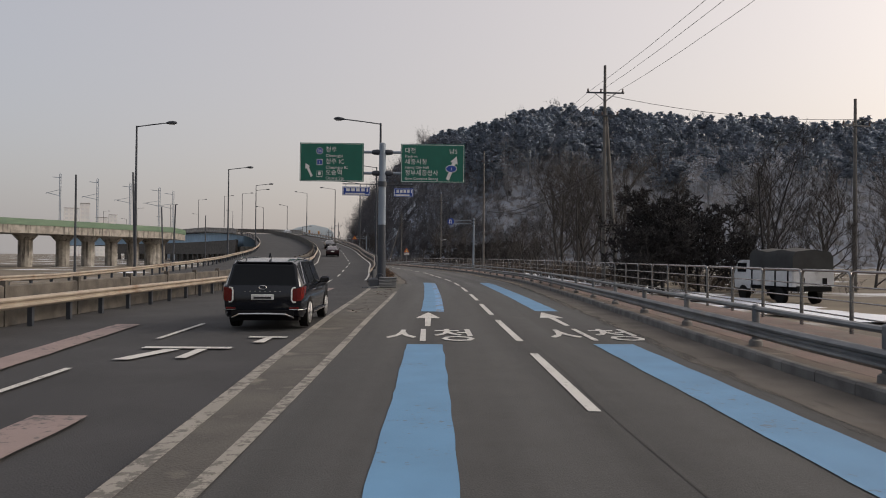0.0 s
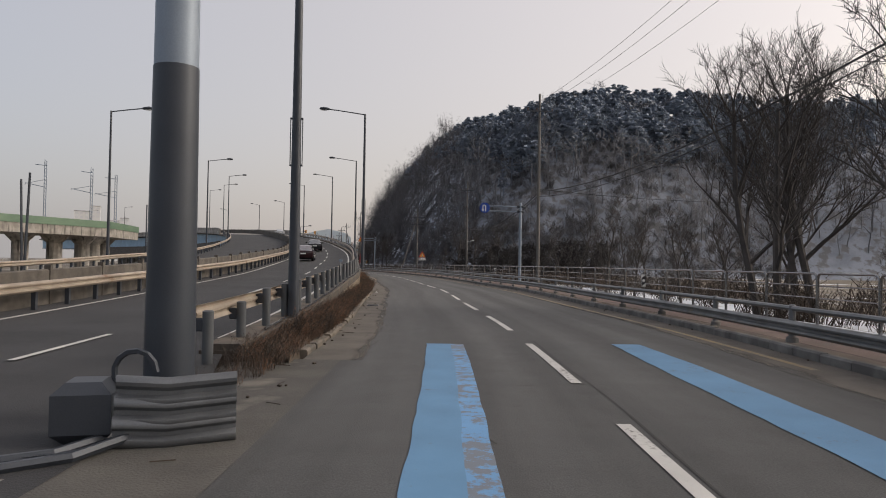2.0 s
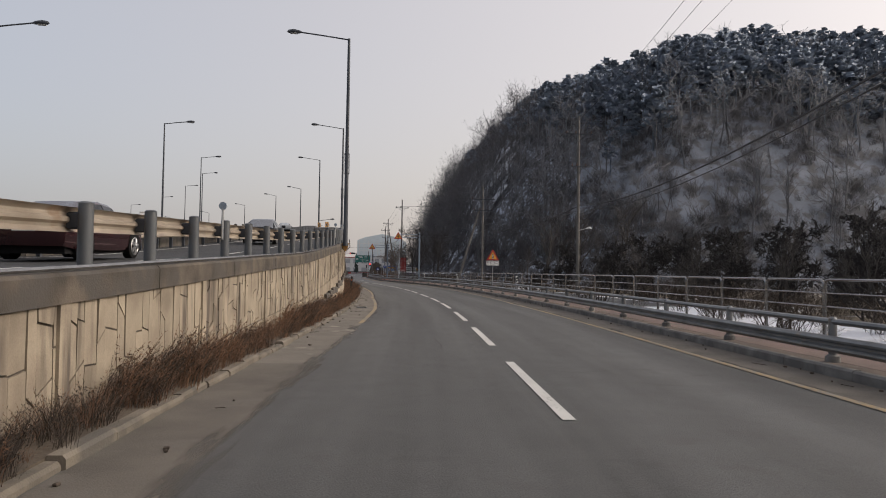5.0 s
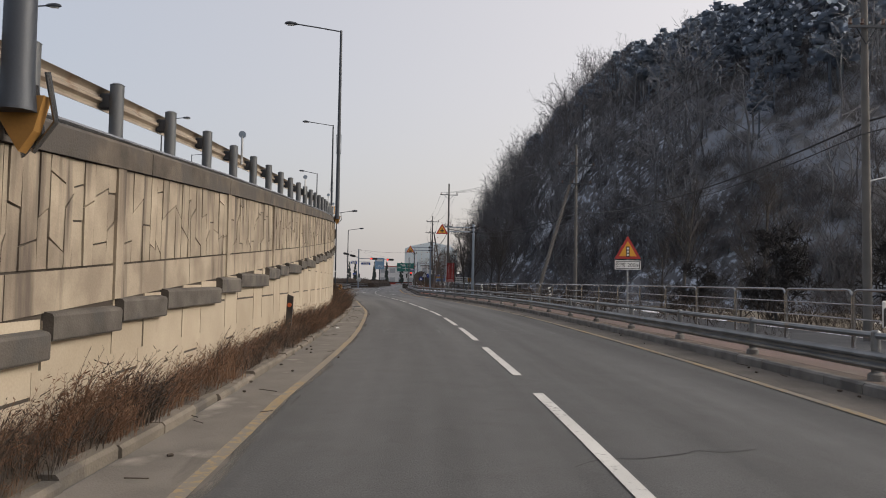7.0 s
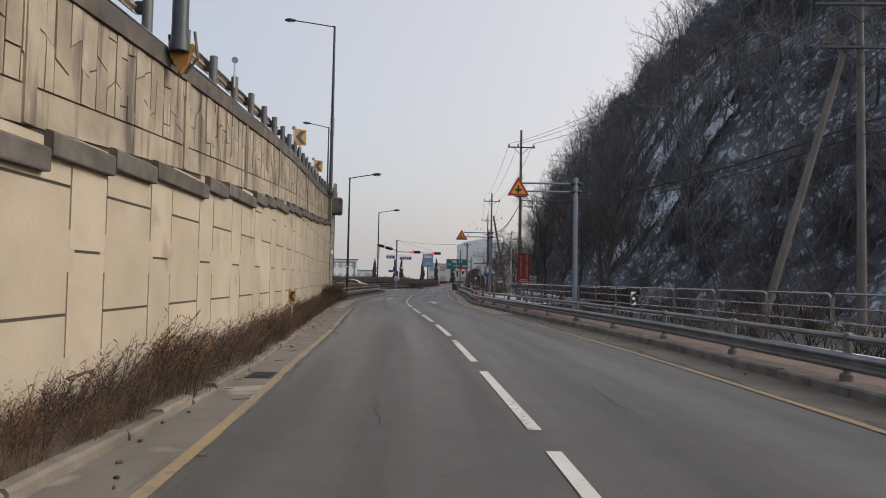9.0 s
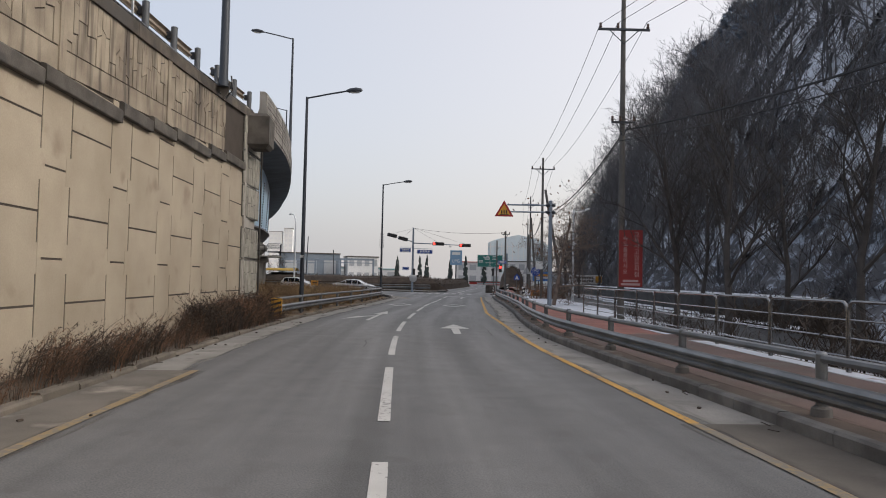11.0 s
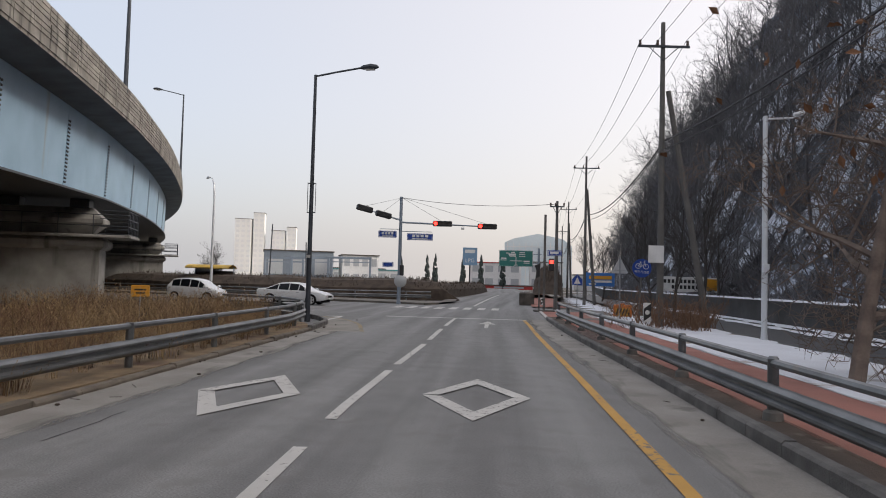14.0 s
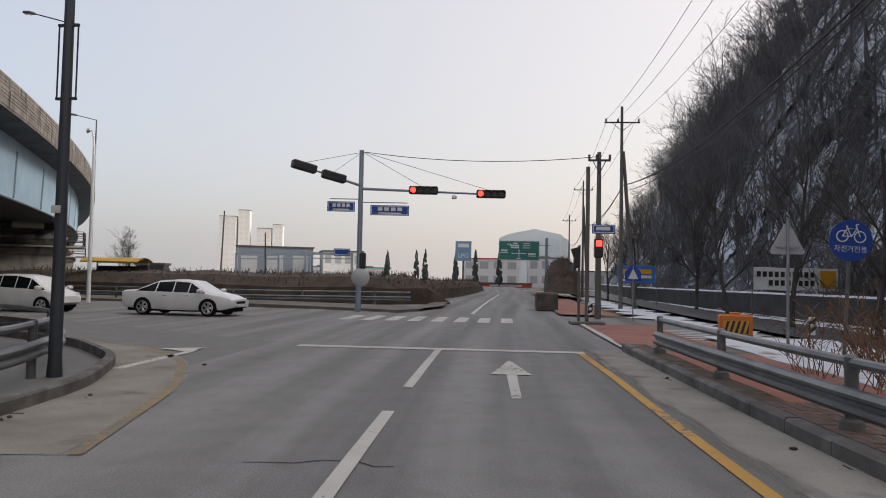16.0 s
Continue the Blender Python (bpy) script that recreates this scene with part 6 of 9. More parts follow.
q.prism([(4.08 + 0.31 * math.cos(a), 7.05 + 0.19 * math.sin(a)) for a in np.linspace(0, 2 * math.pi, 25)[:-1]], 0.005, Matrix.Translation((0, -0.139, 0)))
part("shield_face", q, BLUE_S, rb_)
words(rb_, "1", 0.26, 4.08, 6.95, -0.146, align="CENTER")
for x0, x1, z in ((-2.35, -0.72, 5.68), (0.68, 1.85, 5.62)):
    c, w_ = (x0 + x1) / 2, x1 - x0
    q = Buf()
    q.tube([(0, 0, z + 0.42), (x0 if x0 < 0 else x1, 0, z + 0.42)], 0.03, 6)
    q.box((x0 + 0.2, 0, z + 0.35), (0.03, 0.03, 0.16))
    q.box((x1 - 0.2, 0, z + 0.35), (0.03, 0.03, 0.16))
    part("sign_arm", q, POLE_DARK, gan)
    bb = board("street_sign", w_, 0.52, BLUE_S, gan, c, z, -0.03)
    bars(bb, [(c - w_ * 0.3 + i * w_ * 0.18, z + 0.07, w_ * 0.13, 0.18) for i in range(4)] + [(c - w_ * 0.05, z - 0.15, w_ * 0.7, 0.07), (c + w_ * 0.4, z + 0.06, w_ * 0.05, 0.2)], WHITE_S, -0.036)
q = Buf()
q.tube([(0, 0, 5.95), (0, 0, 6.25)], 0.27, 14)
part("collar", q, POLE_DARK, gan, smooth=True)

# wrecked crash barrier at the foot of the post
wr = thing("crash_cushion", "wrecked grey steel crash cushion with bent rails", "crash barrier", pose(-3.12, 38.2, 0, 0, 0, 5))
q = Buf()
q.box((-0.33, 0.12, 0.3), (0.5, 0.55, 0.55), 0.25, bevel=0.1)
q.tube([(0.02 + 0.2 * math.cos(a), 0.3, 0.62 + 0.2 * math.sin(a)) for a in np.linspace(0, math.pi * 1.7, 12)], 0.03, 5)
part("drum", q, POLE_DARK, wr, "crumpled dark drum")
for i, z in enumerate((0.12, 0.3, 0.48)):
    q = Buf()
    w_beam(q, [Vector((0.0, -0.1 + i * 0.03, z + 0.02)), Vector((0.45, 0.0, z)), Vector((0.98, 0.3, z + 0.02))], [Vector((0.3, -0.8, 0.05 * i))] * 3)
    part("bent_rail", q, RAIL, wr, smooth=True)
q = Buf()
q.tube([(-0.9, -0.9, 0.05), (-0.3, -0.5, 0.06), (0.05, 0.3, 0.1)], 0.045, 6)
q.tube([(-0.6, -1.0, 0.05), (-0.1, -0.6, 0.06), (0.15, 0.0, 0.1)], 0.045, 6)
q.box((-0.35, -0.55, 0.04), (0.5, 0.08, 0.06), 0.5)
part("base_frame", q, POLE_DARK, wr)


def warning_face(parent, x, z, s, y=0.0, symbol="bar"):
    """A triangle with a red border on yellow."""
    t = lambda r: [(x + r * math.cos(a), z + r * math.sin(a) - 0.0) for a in (math.pi / 2, math.pi / 2 + 2.0944, math.pi / 2 + 4.1888)]
    q = Buf()
    q.prism(t(s * 0.6), 0.02, Matrix.Translation((0, y, 0)))
    f = part("warning_face", q, RED_S, parent)
    q = Buf()
    q.prism(t(s * 0.4), 0.01, Matrix.Translation((0, y - 0.006, 0)))
    part("field", q, YEL_S, f)
    q = Buf()
    if symbol == "plus":
        q.box((x, y - 0.009, z), (s * 0.09, 0.006, s * 0.36))
        q.box((x, y - 0.009, z - 0.03), (s * 0.32, 0.006, s * 0.09))
    elif symbol == "light":
        q.box((x, y - 0.009, z - 0.02), (s * 0.13, 0.006, s * 0.4), bevel=0.002)
    else:
        for i in (-1, 0, 1):
            q.box((x + i * s * 0.13, y - 0.009, z - 0.05), (s * 0.06, 0.006, s * 0.2))
        q.box((x, y - 0.009, z - s * 0.2), (s * 0.5, 0.006, s * 0.04))
    sy = part("symbol", q, BLACK, f)
    if symbol == "light":
        q = Buf()
        for i, m_ in ((1, 0), (0, 0), (-1, 0)):
            disc(q, s * 0.045, x, z - 0.02 + i * s * 0.12, y - 0.014, 0.004, 12)
        part("lamp_dot", q, WHITE_S, f)


def cantilever(x, y, rz, h, reach, label):
    g = thing("cantilever_sign", label, "road sign", pose(x, y, -0.1, 0, 0, rz))
    q = Buf()
    q.tube([(0, 0, 0), (0, 0, h)], [0.14, 0.12], 12)
    q.tube([(0, 0, h), (0, 0, h + 0.04)], [0.12, 0.06], 12)
    part("post", q, POLE_GREY, g, smooth=True)
    for z in (h - 0.28, h - 0.72):
        q = Buf()
        q.tube([(0.3, 0, z), (-reach, 0, z)], 0.05, 8)
        part("sign_arm", q, POLE_GREY, g, smooth=True)
        q = Buf()
        q.tube([(-0.32, 0, z), (-0.2, 0, z), (0.2, 0, z), (0.3, 0, z)], [0.07, 0.12, 0.12, 0.07], 8)
        part("clamp", q, POLE_DARK, g, smooth=True)
    return g


u = cantilever(1.6, 95.0, 10, 7.25, 3.0, "grey cantilever post with a round blue U-turn sign")
q = Buf()
disc(q, 0.46, -3.2, 6.8, -0.08, 0.02)
uf = part("sign_face", q, BLUE_S, u)
q = Buf()
pts = [(-3.36, 0, 6.62), (-3.36, 0, 6.9)] + [(-3.24 - 0.12 * math.cos(a), 0, 6.92 + 0.12 * math.sin(a)) for a in np.linspace(0.2, math.pi - 0.2, 6)] + [(-3.12, 0, 6.9), (-3.12, 0, 6.52)]
for p0, p1 in zip(pts[:-1], pts[1:]):
    d = Vector(p1) - Vector(p0)
    q.box((Vector(p0) + Vector(p1)) / 2 + Vector((0, -0.085, 0)), (0.09, 0.006, d.length + 0.04), m=Matrix.Translation((Vector(p0) + Vector(p1)) / 2 + Vector((0, -0.085, 0))) @ Matrix.Rotation(math.atan2(d.x, d.z), 4, "Y"))
q.prism([(-3.5, 6.66), (-3.36, 6.48), (-3.22, 6.66)], 0.005, Matrix.Translation((0, -0.088, 0)))
part("arrow", q, WHITE_S, uf)
c_ = cantilever(-27.7, 182.8, 17, 7.35, 2.9, "grey cantilever post with a crossroads warning triangle")
warning_face(c_, -3.1, 6.72, 1.15, -0.09, "plus")
c_ = cantilever(-40.6, 214.3, 20, 6.9, 2.75, "grey cantilever post with a school warning triangle")
warning_face(c_, -2.95, 6.2, 1.15, -0.09, "bar")
t_ = thing("warning_sign", "roadside post with a traffic-light warning triangle and a distance plate", "road sign", pose(-13.22, 147.1, 0.0, 0, 0, 14))
q = Buf()
q.tube([(0, 0.03, 0), (0, 0.03, 3.7)], 0.04, 8)
part("post", q, GALV, t_, smooth=True)
warning_face(t_, 0, 3.1, 1.15, -0.02, "light")
bd = board("distance_plate", 1.15, 0.42, WHITE_S, t_, 0, 2.48, -0.02, BLACK)
words(bd, "전방 200m", 0.24, 0, 2.4, -0.026, BLACK, align="CENTER")
PINK_S = plain("faded_pale_lettering", (0.5, 0.34, 0.33), 0.6)
r_ = thing("accident_sign", "faded dark red upright warning board on a utility pole", "road sign", pose(-34.2, 200.35, 0.3, 0, 0, 14))
bd = board("sign_face", 0.95, 2.35, plain("faded_dark_red_sheeting", (0.26, 0.022, 0.02), 0.6), r_, 0, 2.45, -0.16, None)
for i, ch in enumerate("교통사고많은지점"):
    words(bd, ch, 0.24, 0.24, 3.35 - i * 0.235, -0.165, PINK_S, align="CENTER")
for i, ch in enumerate("속도를줄이시오"):
    words(bd, ch, 0.22, -0.22, 3.2 - i * 0.23, -0.165, PINK_S, align="CENTER")
bars(bd, [(0, 1.52, 0.62, 0.09), (0, 1.38, 0.76, 0.09)], PINK_S, -0.168)
q = Buf()
q.box((0, -0.08, 2.9), (0.5, 0.1, 0.06))
q.box((0, -0.08, 2.0), (0.5, 0.1, 0.06))
part("bracket", q, GALV, r_)
m_ = thing("triangle_sign", "back of a bare aluminium triangle sign on a steel post", "road sign", pose(-47.7, 236.6, 0.0, 0, 0, 18))
q = Buf()
q.tube([(0, -0.03, 0), (0, -0.03, 3.15)], 0.035, 8)
part("post", q, GALV, m_, smooth=True)
q = Buf()
q.prism([(-0.38, 2.4), (-0.33, 2.35), (0.33, 2.35), (0.38, 2.4), (0.05, 3.02), (-0.05, 3.02)], 0.02)
part("sign_back", q, SIGN_BACK, m_)
q = Buf()
q.box((0, -0.02, 2.5), (0.5, 0.03, 0.03))
part("bracket", q, GALV, m_)
bs = thing("bicycle_sign", "round blue cycle path sign on a leaning brown post", "road sign", pose(-46.75, 235.7, 0.0, 0, 3, 16))
q = Buf()
q.tube([(0, 0.03, 0), (0, 0.03, 2.9)], 0.04, 8)
part("post", q, POLE_CONC, bs, smooth=True)
q = Buf()
disc(q, 0.42, 0, 2.6, -0.01, 0.02)
bf = part("sign_face", q, BLUE_S, bs)
q = Buf()
for x in (-0.17, 0.17):
    pts = [(x + 0.11 * math.cos(a), -0.018, 2.68 + 0.11 * math.sin(a)) for a in np.linspace(0, 2 * math.pi, 15)]
    q.tube(pts, 0.012, 4, cap=False)
q.tube([(-0.17, -0.018, 2.68), (-0.08, -0.018, 2.84), (0.1, -0.018, 2.84), (0.0, -0.018, 2.68), (-0.17, -0.018, 2.68)], 0.012, 4)
q.tube([(0.0, -0.018, 2.68), (-0.1, -0.018, 2.9)], 0.012, 4)
q.tube([(0.17, -0.018, 2.68), (0.08, -0.018, 2.92), (0.14, -0.018, 2.93)], 0.012, 4)
part("bicycle", q, WHITE_S, bf)
words(bf, "자전거전용", 0.14, 0, 2.38, -0.016, WHITE_S, align="CENTER")
n_ = thing("notice", "crumpled white paper notice tied to a utility pole", "notice", pose(-45.85, 233.9, 3.15, 0, 0, 20))
q = Buf()
q.sweep([[(x, -0.02 + 0.02 * math.sin(x * 9 + z * 7), z) for z in np.linspace(-0.36, 0.36, 6)] for x in np.linspace(-0.32, 0.32, 7)])
q.sweep([[(x, 0.01 + 0.02 * math.sin(x * 9 + z * 7), z) for z in np.linspace(-0.36, 0.36, 6)] for x in np.linspace(-0.32, 0.32, 7)])
part("sheet", q, WHITE_S, n_)
ob_ = thing("barrier_box", "orange plastic road barrier with black and yellow stripes", "barrier", pose(-48.6, 244.4, -0.12, 0, 0, 10))
q = Buf()
q.box((0, 0, 0.42), (1.0, 0.4, 0.82), bevel=0.06)
q.box((0, 0, 0.86), (0.3, 0.14, 0.08), bevel=0.03)
part("body", q, plain("orange_plastic", (0.62, 0.17, 0.02), 0.5), ob_)
q = Buf()
q.box((0, -0.21, 0.42), (0.78, 0.02, 0.42), bevel=0.004)
pf = part("panel", q, STRIPE_Y, ob_)
q = Buf()
for i in range(5):
    x = -0.4 + i * 0.17
    q.prism([(max(x, -0.39), 0.22), (min(x + 0.08, 0.39), 0.22), (min(x + 0.2, 0.39), 0.62), (min(x + 0.12, 0.39), 0.62)], 0.004, Matrix.Translation((0, -0.224, 0)))
part("stripe", q, BLACK, pf)


def banner(x, y, rz, w_, h_, z, base, rows, label):
    g = thing("banner", label, "banner", pose(x, y, 0, 0, 0, rz), group="banners")
    q = Buf()
    for s0 in (0, 0.012):
        q.sweep([[(a, s0 + 0.05 * math.sin(a * 2.3), z + v + 0.02 * math.sin(a * 3)) for v in (-h_ / 2, 0, h_ / 2)] for a in np.linspace(-w_ / 2, w_ / 2, 13)])
    f = part("cloth", q, base, g)
    for m__, rr_ in rows:
        bars(f, rr_, m__, -0.07)
    for s0 in (-1, 1):
        q = Buf()
        q.tube([(s0 * (w_ / 2 + 0.1), 0, 0), (s0 * (w_ / 2 + 0.1), 0, z + h_ / 2 + 0.2)], 0.025, 6)
        part("stake", q, POLE_CONC, g)


banner(-45.6, 258.0, 25, 4.2, 1.1, 2.0, WHITE_S, ((BLACK, [(-0.4 + i * 0.3, 2.22, 0.2, 0.26) for i in range(-5, 5)] + [(-0.4 + i * 0.3, 1.8, 0.2, 0.26) for i in range(-3, 5)]), (YEL_S, [(1.6, 2.0, 0.8, 0.85)])), "white cloth banner with black lettering, hung by the hill")
banner(-55.0, 275.5, 22, 2.9, 1.35, 2.35, plain("blue_banner_cloth", (0.06, 0.2, 0.55), 0.7), ((YEL_S, [(0, 2.55, 2.3, 0.35)]), (WHITE_S, [(0.1, 2.15, 2.1, 0.22), (-0.8, 1.88, 0.7, 0.16)])), "blue cloth banner with yellow and white lettering")


# ---------------------------------------------------------------- signals at the crossing
def signal_head(parent, x, z, y, lit, facing=-1, n=4):
    q = Buf()
    q.box((x, y, z), (1.42 * n / 4, 0.28, 0.4), bevel=0.06)
    hd = part("signal_head", q, BLACK, parent)
    for i in range(n):
        cx = x - (n - 1) * 0.17 + i * 0.34
        q = Buf()
        disc(q, 0.135, cx, z, y + facing * 0.15, 0.012, 18)
        if lit == i:
            part("lamp", q, plain("lit_red_lamp", (1.0, 0.03, 0.02), 0.4, 0, 4.0), hd, "lit red lamp")
        else:
            part("lamp", q, plain("dark_lamp", (0.03, 0.025, 0.025), 0.3), hd)
        q = Buf()
        pts = [(cx + 0.15 * math.cos(a), z + 0.15 * math.sin(a)) for a in np.linspace(-0.2, math.pi + 0.2, 9)]
        q.sweep([[(px, y + facing * 0.14, pz), (px, y + facing * 0.36, pz)] for px, pz in pts])
        q.sweep([[(px * 1.0, y + facing * 0.14, pz + 0.012), (px, y + facing * 0.36, pz + 0.012)] for px, pz in pts])
        part("visor", q, BLACK, hd)


ms = thing("traffic_signal", "grey mast with two lit red signal heads on a long arm", "traffic light", pose(-65.55, 250.4, -0.05, 0, 0, 21))
q = Buf()
q.tube([(0, 0, 0), (0, 0, 0.3), (0, 0, 8.0)], [0.17, 0.14, 0.11], 12)
part("mast", q, POLE_GREY, ms, smooth=True)
q = Buf()
q.tube([(0, 0, 6.1), (3.5, -0.05, 6.0), (7.1, -0.1, 5.9)], [0.07, 0.055, 0.04], 8)
part("arm", q, POLE_GREY, ms, smooth=True)
q = Buf()
q.tube([(0, 0, 6.25), (-1.4, -0.9, 6.6), (-2.9, -1.9, 7.0)], [0.07, 0.05, 0.04], 8)
part("arm", q, POLE_GREY, ms, smooth=True)
signal_head(ms, 3.1, 6.05, -0.2, 0)
signal_head(ms, 6.4, 5.92, -0.25, 0)
for fx in (0.42, 0.86):
    q = Buf()
    p = Vector((0, 0, 6.25)).lerp(Vector((-2.9, -1.9, 7.0)), fx)
    q.box(p, (1.2, 0.3, 0.42), m=Matrix.Translation(p) @ Matrix.Rotation(radians(33), 4, "Z") @ Matrix.Rotation(radians(10), 4, "Y"), bevel=0.06)
    part("signal_head", q, BLACK, ms)
q = Buf()
q.box((4.6, -0.1, 5.75), (0.25, 0.2, 0.16), bevel=0.03)
q.tube([(4.6, -0.1, 5.8), (4.6, -0.1, 5.98)], 0.02, 5)
part("camera_box", q, WHITE_S, ms)
for x, z, w_, rz in ((1.45, 5.05, 1.9, 0), (-0.95, 5.2, 1.35, 30)):
    q = Buf()
    q.tube([(0, 0, z + 0.38), (x * 1.6, 0, z + 0.38)], 0.025, 5)
    part("sign_arm", q, POLE_GREY, ms)
    bb = board("street_sign", w_, 0.5, BLUE_S, ms, x, z, -0.06)
    bars(bb, [(x - w_ * 0.25 + i * w_ * 0.17, z + 0.06, w_ * 0.12, 0.17) for i in range(4)] + [(x, z - 0.14, w_ * 0.6, 0.06)], WHITE_S, -0.066)
bb = board("street_sign", 0.8, 0.36, BLUE_S, ms, -0.85, 2.95, -0.06)
q = Buf()
q.box((0.18, -0.05, 2.55), (0.3, 0.25, 0.8), bevel=0.05)
part("pedestrian_head", q, BLACK, ms)
q = Buf()
q.tube([(0.1, 0.1, 1.75), (0.1, 0.02, 1.75), (0.1, -0.12, 1.75), (0.1, -0.2, 1.75)], [0.02, 0.36, 0.46, 0.3], 18)
part("mirror_back", q, SIGN_BACK, ms, "grey back of a round traffic mirror", smooth=True)
q = Buf()
for a in ((3.1, -0.05, 6.2), (6.4, -0.1, 6.1)):
    q.tube([(0, 0, 7.95), a], 0.01, 4)
q.tube([(0, 0, 7.9), (-1.2, -0.8, 6.8)], 0.01, 4)
q.tube([(0, 0, 7.9), (-2.4, -1.6, 7.1)], 0.01, 4)
part("stay_wire", q, WIRE, ms)

pp = thing("pedestrian_signal", "slim grey pole with a lit red pedestrian signal", "traffic light", pose(-53.9, 247.4, 0.0, 0, 0, 20))
q = Buf()
q.tube([(0, 0, 0), (0, 0, 6.2)], 0.08, 10)
q.box((0, 0, 0.06), (1.3, 0.8, 0.12), bevel=0.03)
part("pole", q, POLE_CONC, pp, smooth=True)
q = Buf()
q.box((0.42, -0.05, 3.0), (0.32, 0.25, 0.78), bevel=0.05)
hd = part("signal_head", q, BLACK, pp)
q = Buf()
q.box((0.42, -0.185, 3.18), (0.22, 0.02, 0.24), bevel=0.004)
part("lamp", q, plain("lit_red_lamp", (1, 0.03, 0.02)), hd, "lit red lamp")
q = Buf()
q.prism([(-0.55, 2.1), (-0.3, 2.25), (-0.3, 3.05), (-0.62, 2.95), (-0.5, 2.6)], 0.22)
part("signal_head", q, BLACK, pp)
q = Buf()
q.tube([(-0.3, 0.1, 0), (-0.3, 0.1, 3.1)], 0.055, 8)
part("pole", q, POLE_CONC, pp)
bb = board("street_sign", 0.9, 0.36, BLUE_S, pp, 0.62, 3.75, -0.04)
bars(bb, [(0.6, 3.77, 0.55, 0.14)], WHITE_S, -0.046)
cs = thing("crossing_sign", "blue five-sided crossing sign on a thin post", "road sign", pose(-52.6, 251.5, 0.0, 0, 0, 18))
q = Buf()
q.tube([(0, 0.02, 0), (0, 0.02, 2.4)], 0.03, 6)
part("post", q, GALV, cs)
q = Buf()
q.prism([(-0.35, 1.75), (0.35, 1.75), (0.35, 2.15), (0, 2.5), (-0.35, 2.15)], 0.02)
f_ = part("sign_face", q, BLUE_S, cs)
q = Buf()
q.prism([(-0.22, 1.84), (0.22, 1.84), (0, 2.3)], 0.004, Matrix.Translation((0, -0.006, 0)))
part("triangle", q, WHITE_S, f_)

gs = thing("direction_sign", "far green direction board on a grey post", "road sign", pose(-68.6, 304, 0, 0, 0, 16))
q = Buf()
q.tube([(0, 0, 0), (0, 0, 6.9)], 0.17, 10)
part("post", q, POLE_GREY, gs)
for z in (4.7, 6.0):
    q = Buf()
    q.tube([(0.4, 0, z), (-1.2, 0, z)], 0.07, 6)
    part("sign_arm", q, POLE_GREY, gs)
# board's green is lightened and greyed: distance haze in the colour
bb = board("direction_board", 4.9, 2.35, plain("hazed_green_sign_sheeting", (0.03, 0.2, 0.17), 0.5), gs, -3.3, 5.35, -0.1)
bars(bb, [(-4.5, 6.12, 0.5, 0.12), (-3.75, 6.22, 0.55, 0.16), (-2.4, 6.22, 0.8, 0.09), (-3.85, 5.95, 1.1, 0.2), (-2.4, 5.95, 0.9, 0.08), (-3.8, 5.7, 1.0, 0.16), (-2.4, 5.68, 0.9, 0.08),
          (-5.1, 5.35, 0.8, 0.2), (-5.1, 5.1, 0.9, 0.09), (-1.75, 4.95, 0.9, 0.18), (-1.75, 4.7, 0.9, 0.09), (-3.3, 5.0, 0.1, 1.0), (-3.3, 5.0, 1.8, 0.09), (-3.3, 4.38, 0.5, 0.1)], WHITE_S, -0.106)
kb = thing("planter", "grey stone-faced bollard box by the road", "planter", pose(-58.3, 259.5, 0, 0, 0, 16))
q = Buf()
q.box((0, 0, 0.5), (1.2, 2.2, 1.05), bevel=0.08)
part("body", q, LEDGE, kb)
yb = thing("yellow_sign", "small yellow notice board on a stake in the dry grass", "sign", pose(-62.6, 222.6, 0.0, 0, 0, 35))
q = Buf()
q.tube([(0, 0.02, 0), (0, 0.02, 1.3)], 0.025, 6)
part("stake", q, GALV, yb)
bb = board("sign_face", 0.62, 0.42, YEL_S, yb, 0, 1.15, 0, None)
bars(bb, [(0, 1.2, 0.4, 0.06), (0, 1.08, 0.3, 0.05)], BLACK, -0.006)


# boards and reflectors on the coping, and a stake at the foot of the wall
CHEV = plain("amber_chevron_sheeting", (0.42, 0.2, 0.035), 0.6)


def chevron(p, rz, label, h=1.5, w_=0.52, hh=0.68):
    g = thing("chevron_board", label, "road sign", pose(p.x, p.y, p.z, 0, 0, rz), group="chevron boards")
    q = Buf()
    q.tube([(0, 0.04, 0), (0, 0.04, h)], 0.03, 6)
    part("post", q, GALV, g)
    q = Buf()
    q.box((0, 0, h - hh / 2), (w_, 0.03, hh), bevel=0.01)
    f = part("board", q, CHEV, g)
    q = Buf()
    a, c = w_ * 0.42, h - hh / 2
    q.prism([(a, c + hh * 0.4), (0.0, c + hh * 0.4), (-a, c), (0.0, c - hh * 0.4), (a, c - hh * 0.4), (0.0, c)], 0.006, Matrix.Translation((0, -0.022, 0)))
    part("chevron", q, BLACK, f)


for k in (173.2, 184.0):
    chevron(RAMP.at(k, -0.05, DECK_Z(k) + 0.1), RAMP.turn(k) + 28, "amber board with a black chevron on the wall's guardrail")
p = ROAD.at(166.6, -4.95)
chevron(Vector((p.x, p.y, 0.1)), ROAD.turn(166), "small amber reflector board on a concrete stake by the wall", 1.15, 0.22, 0.36)
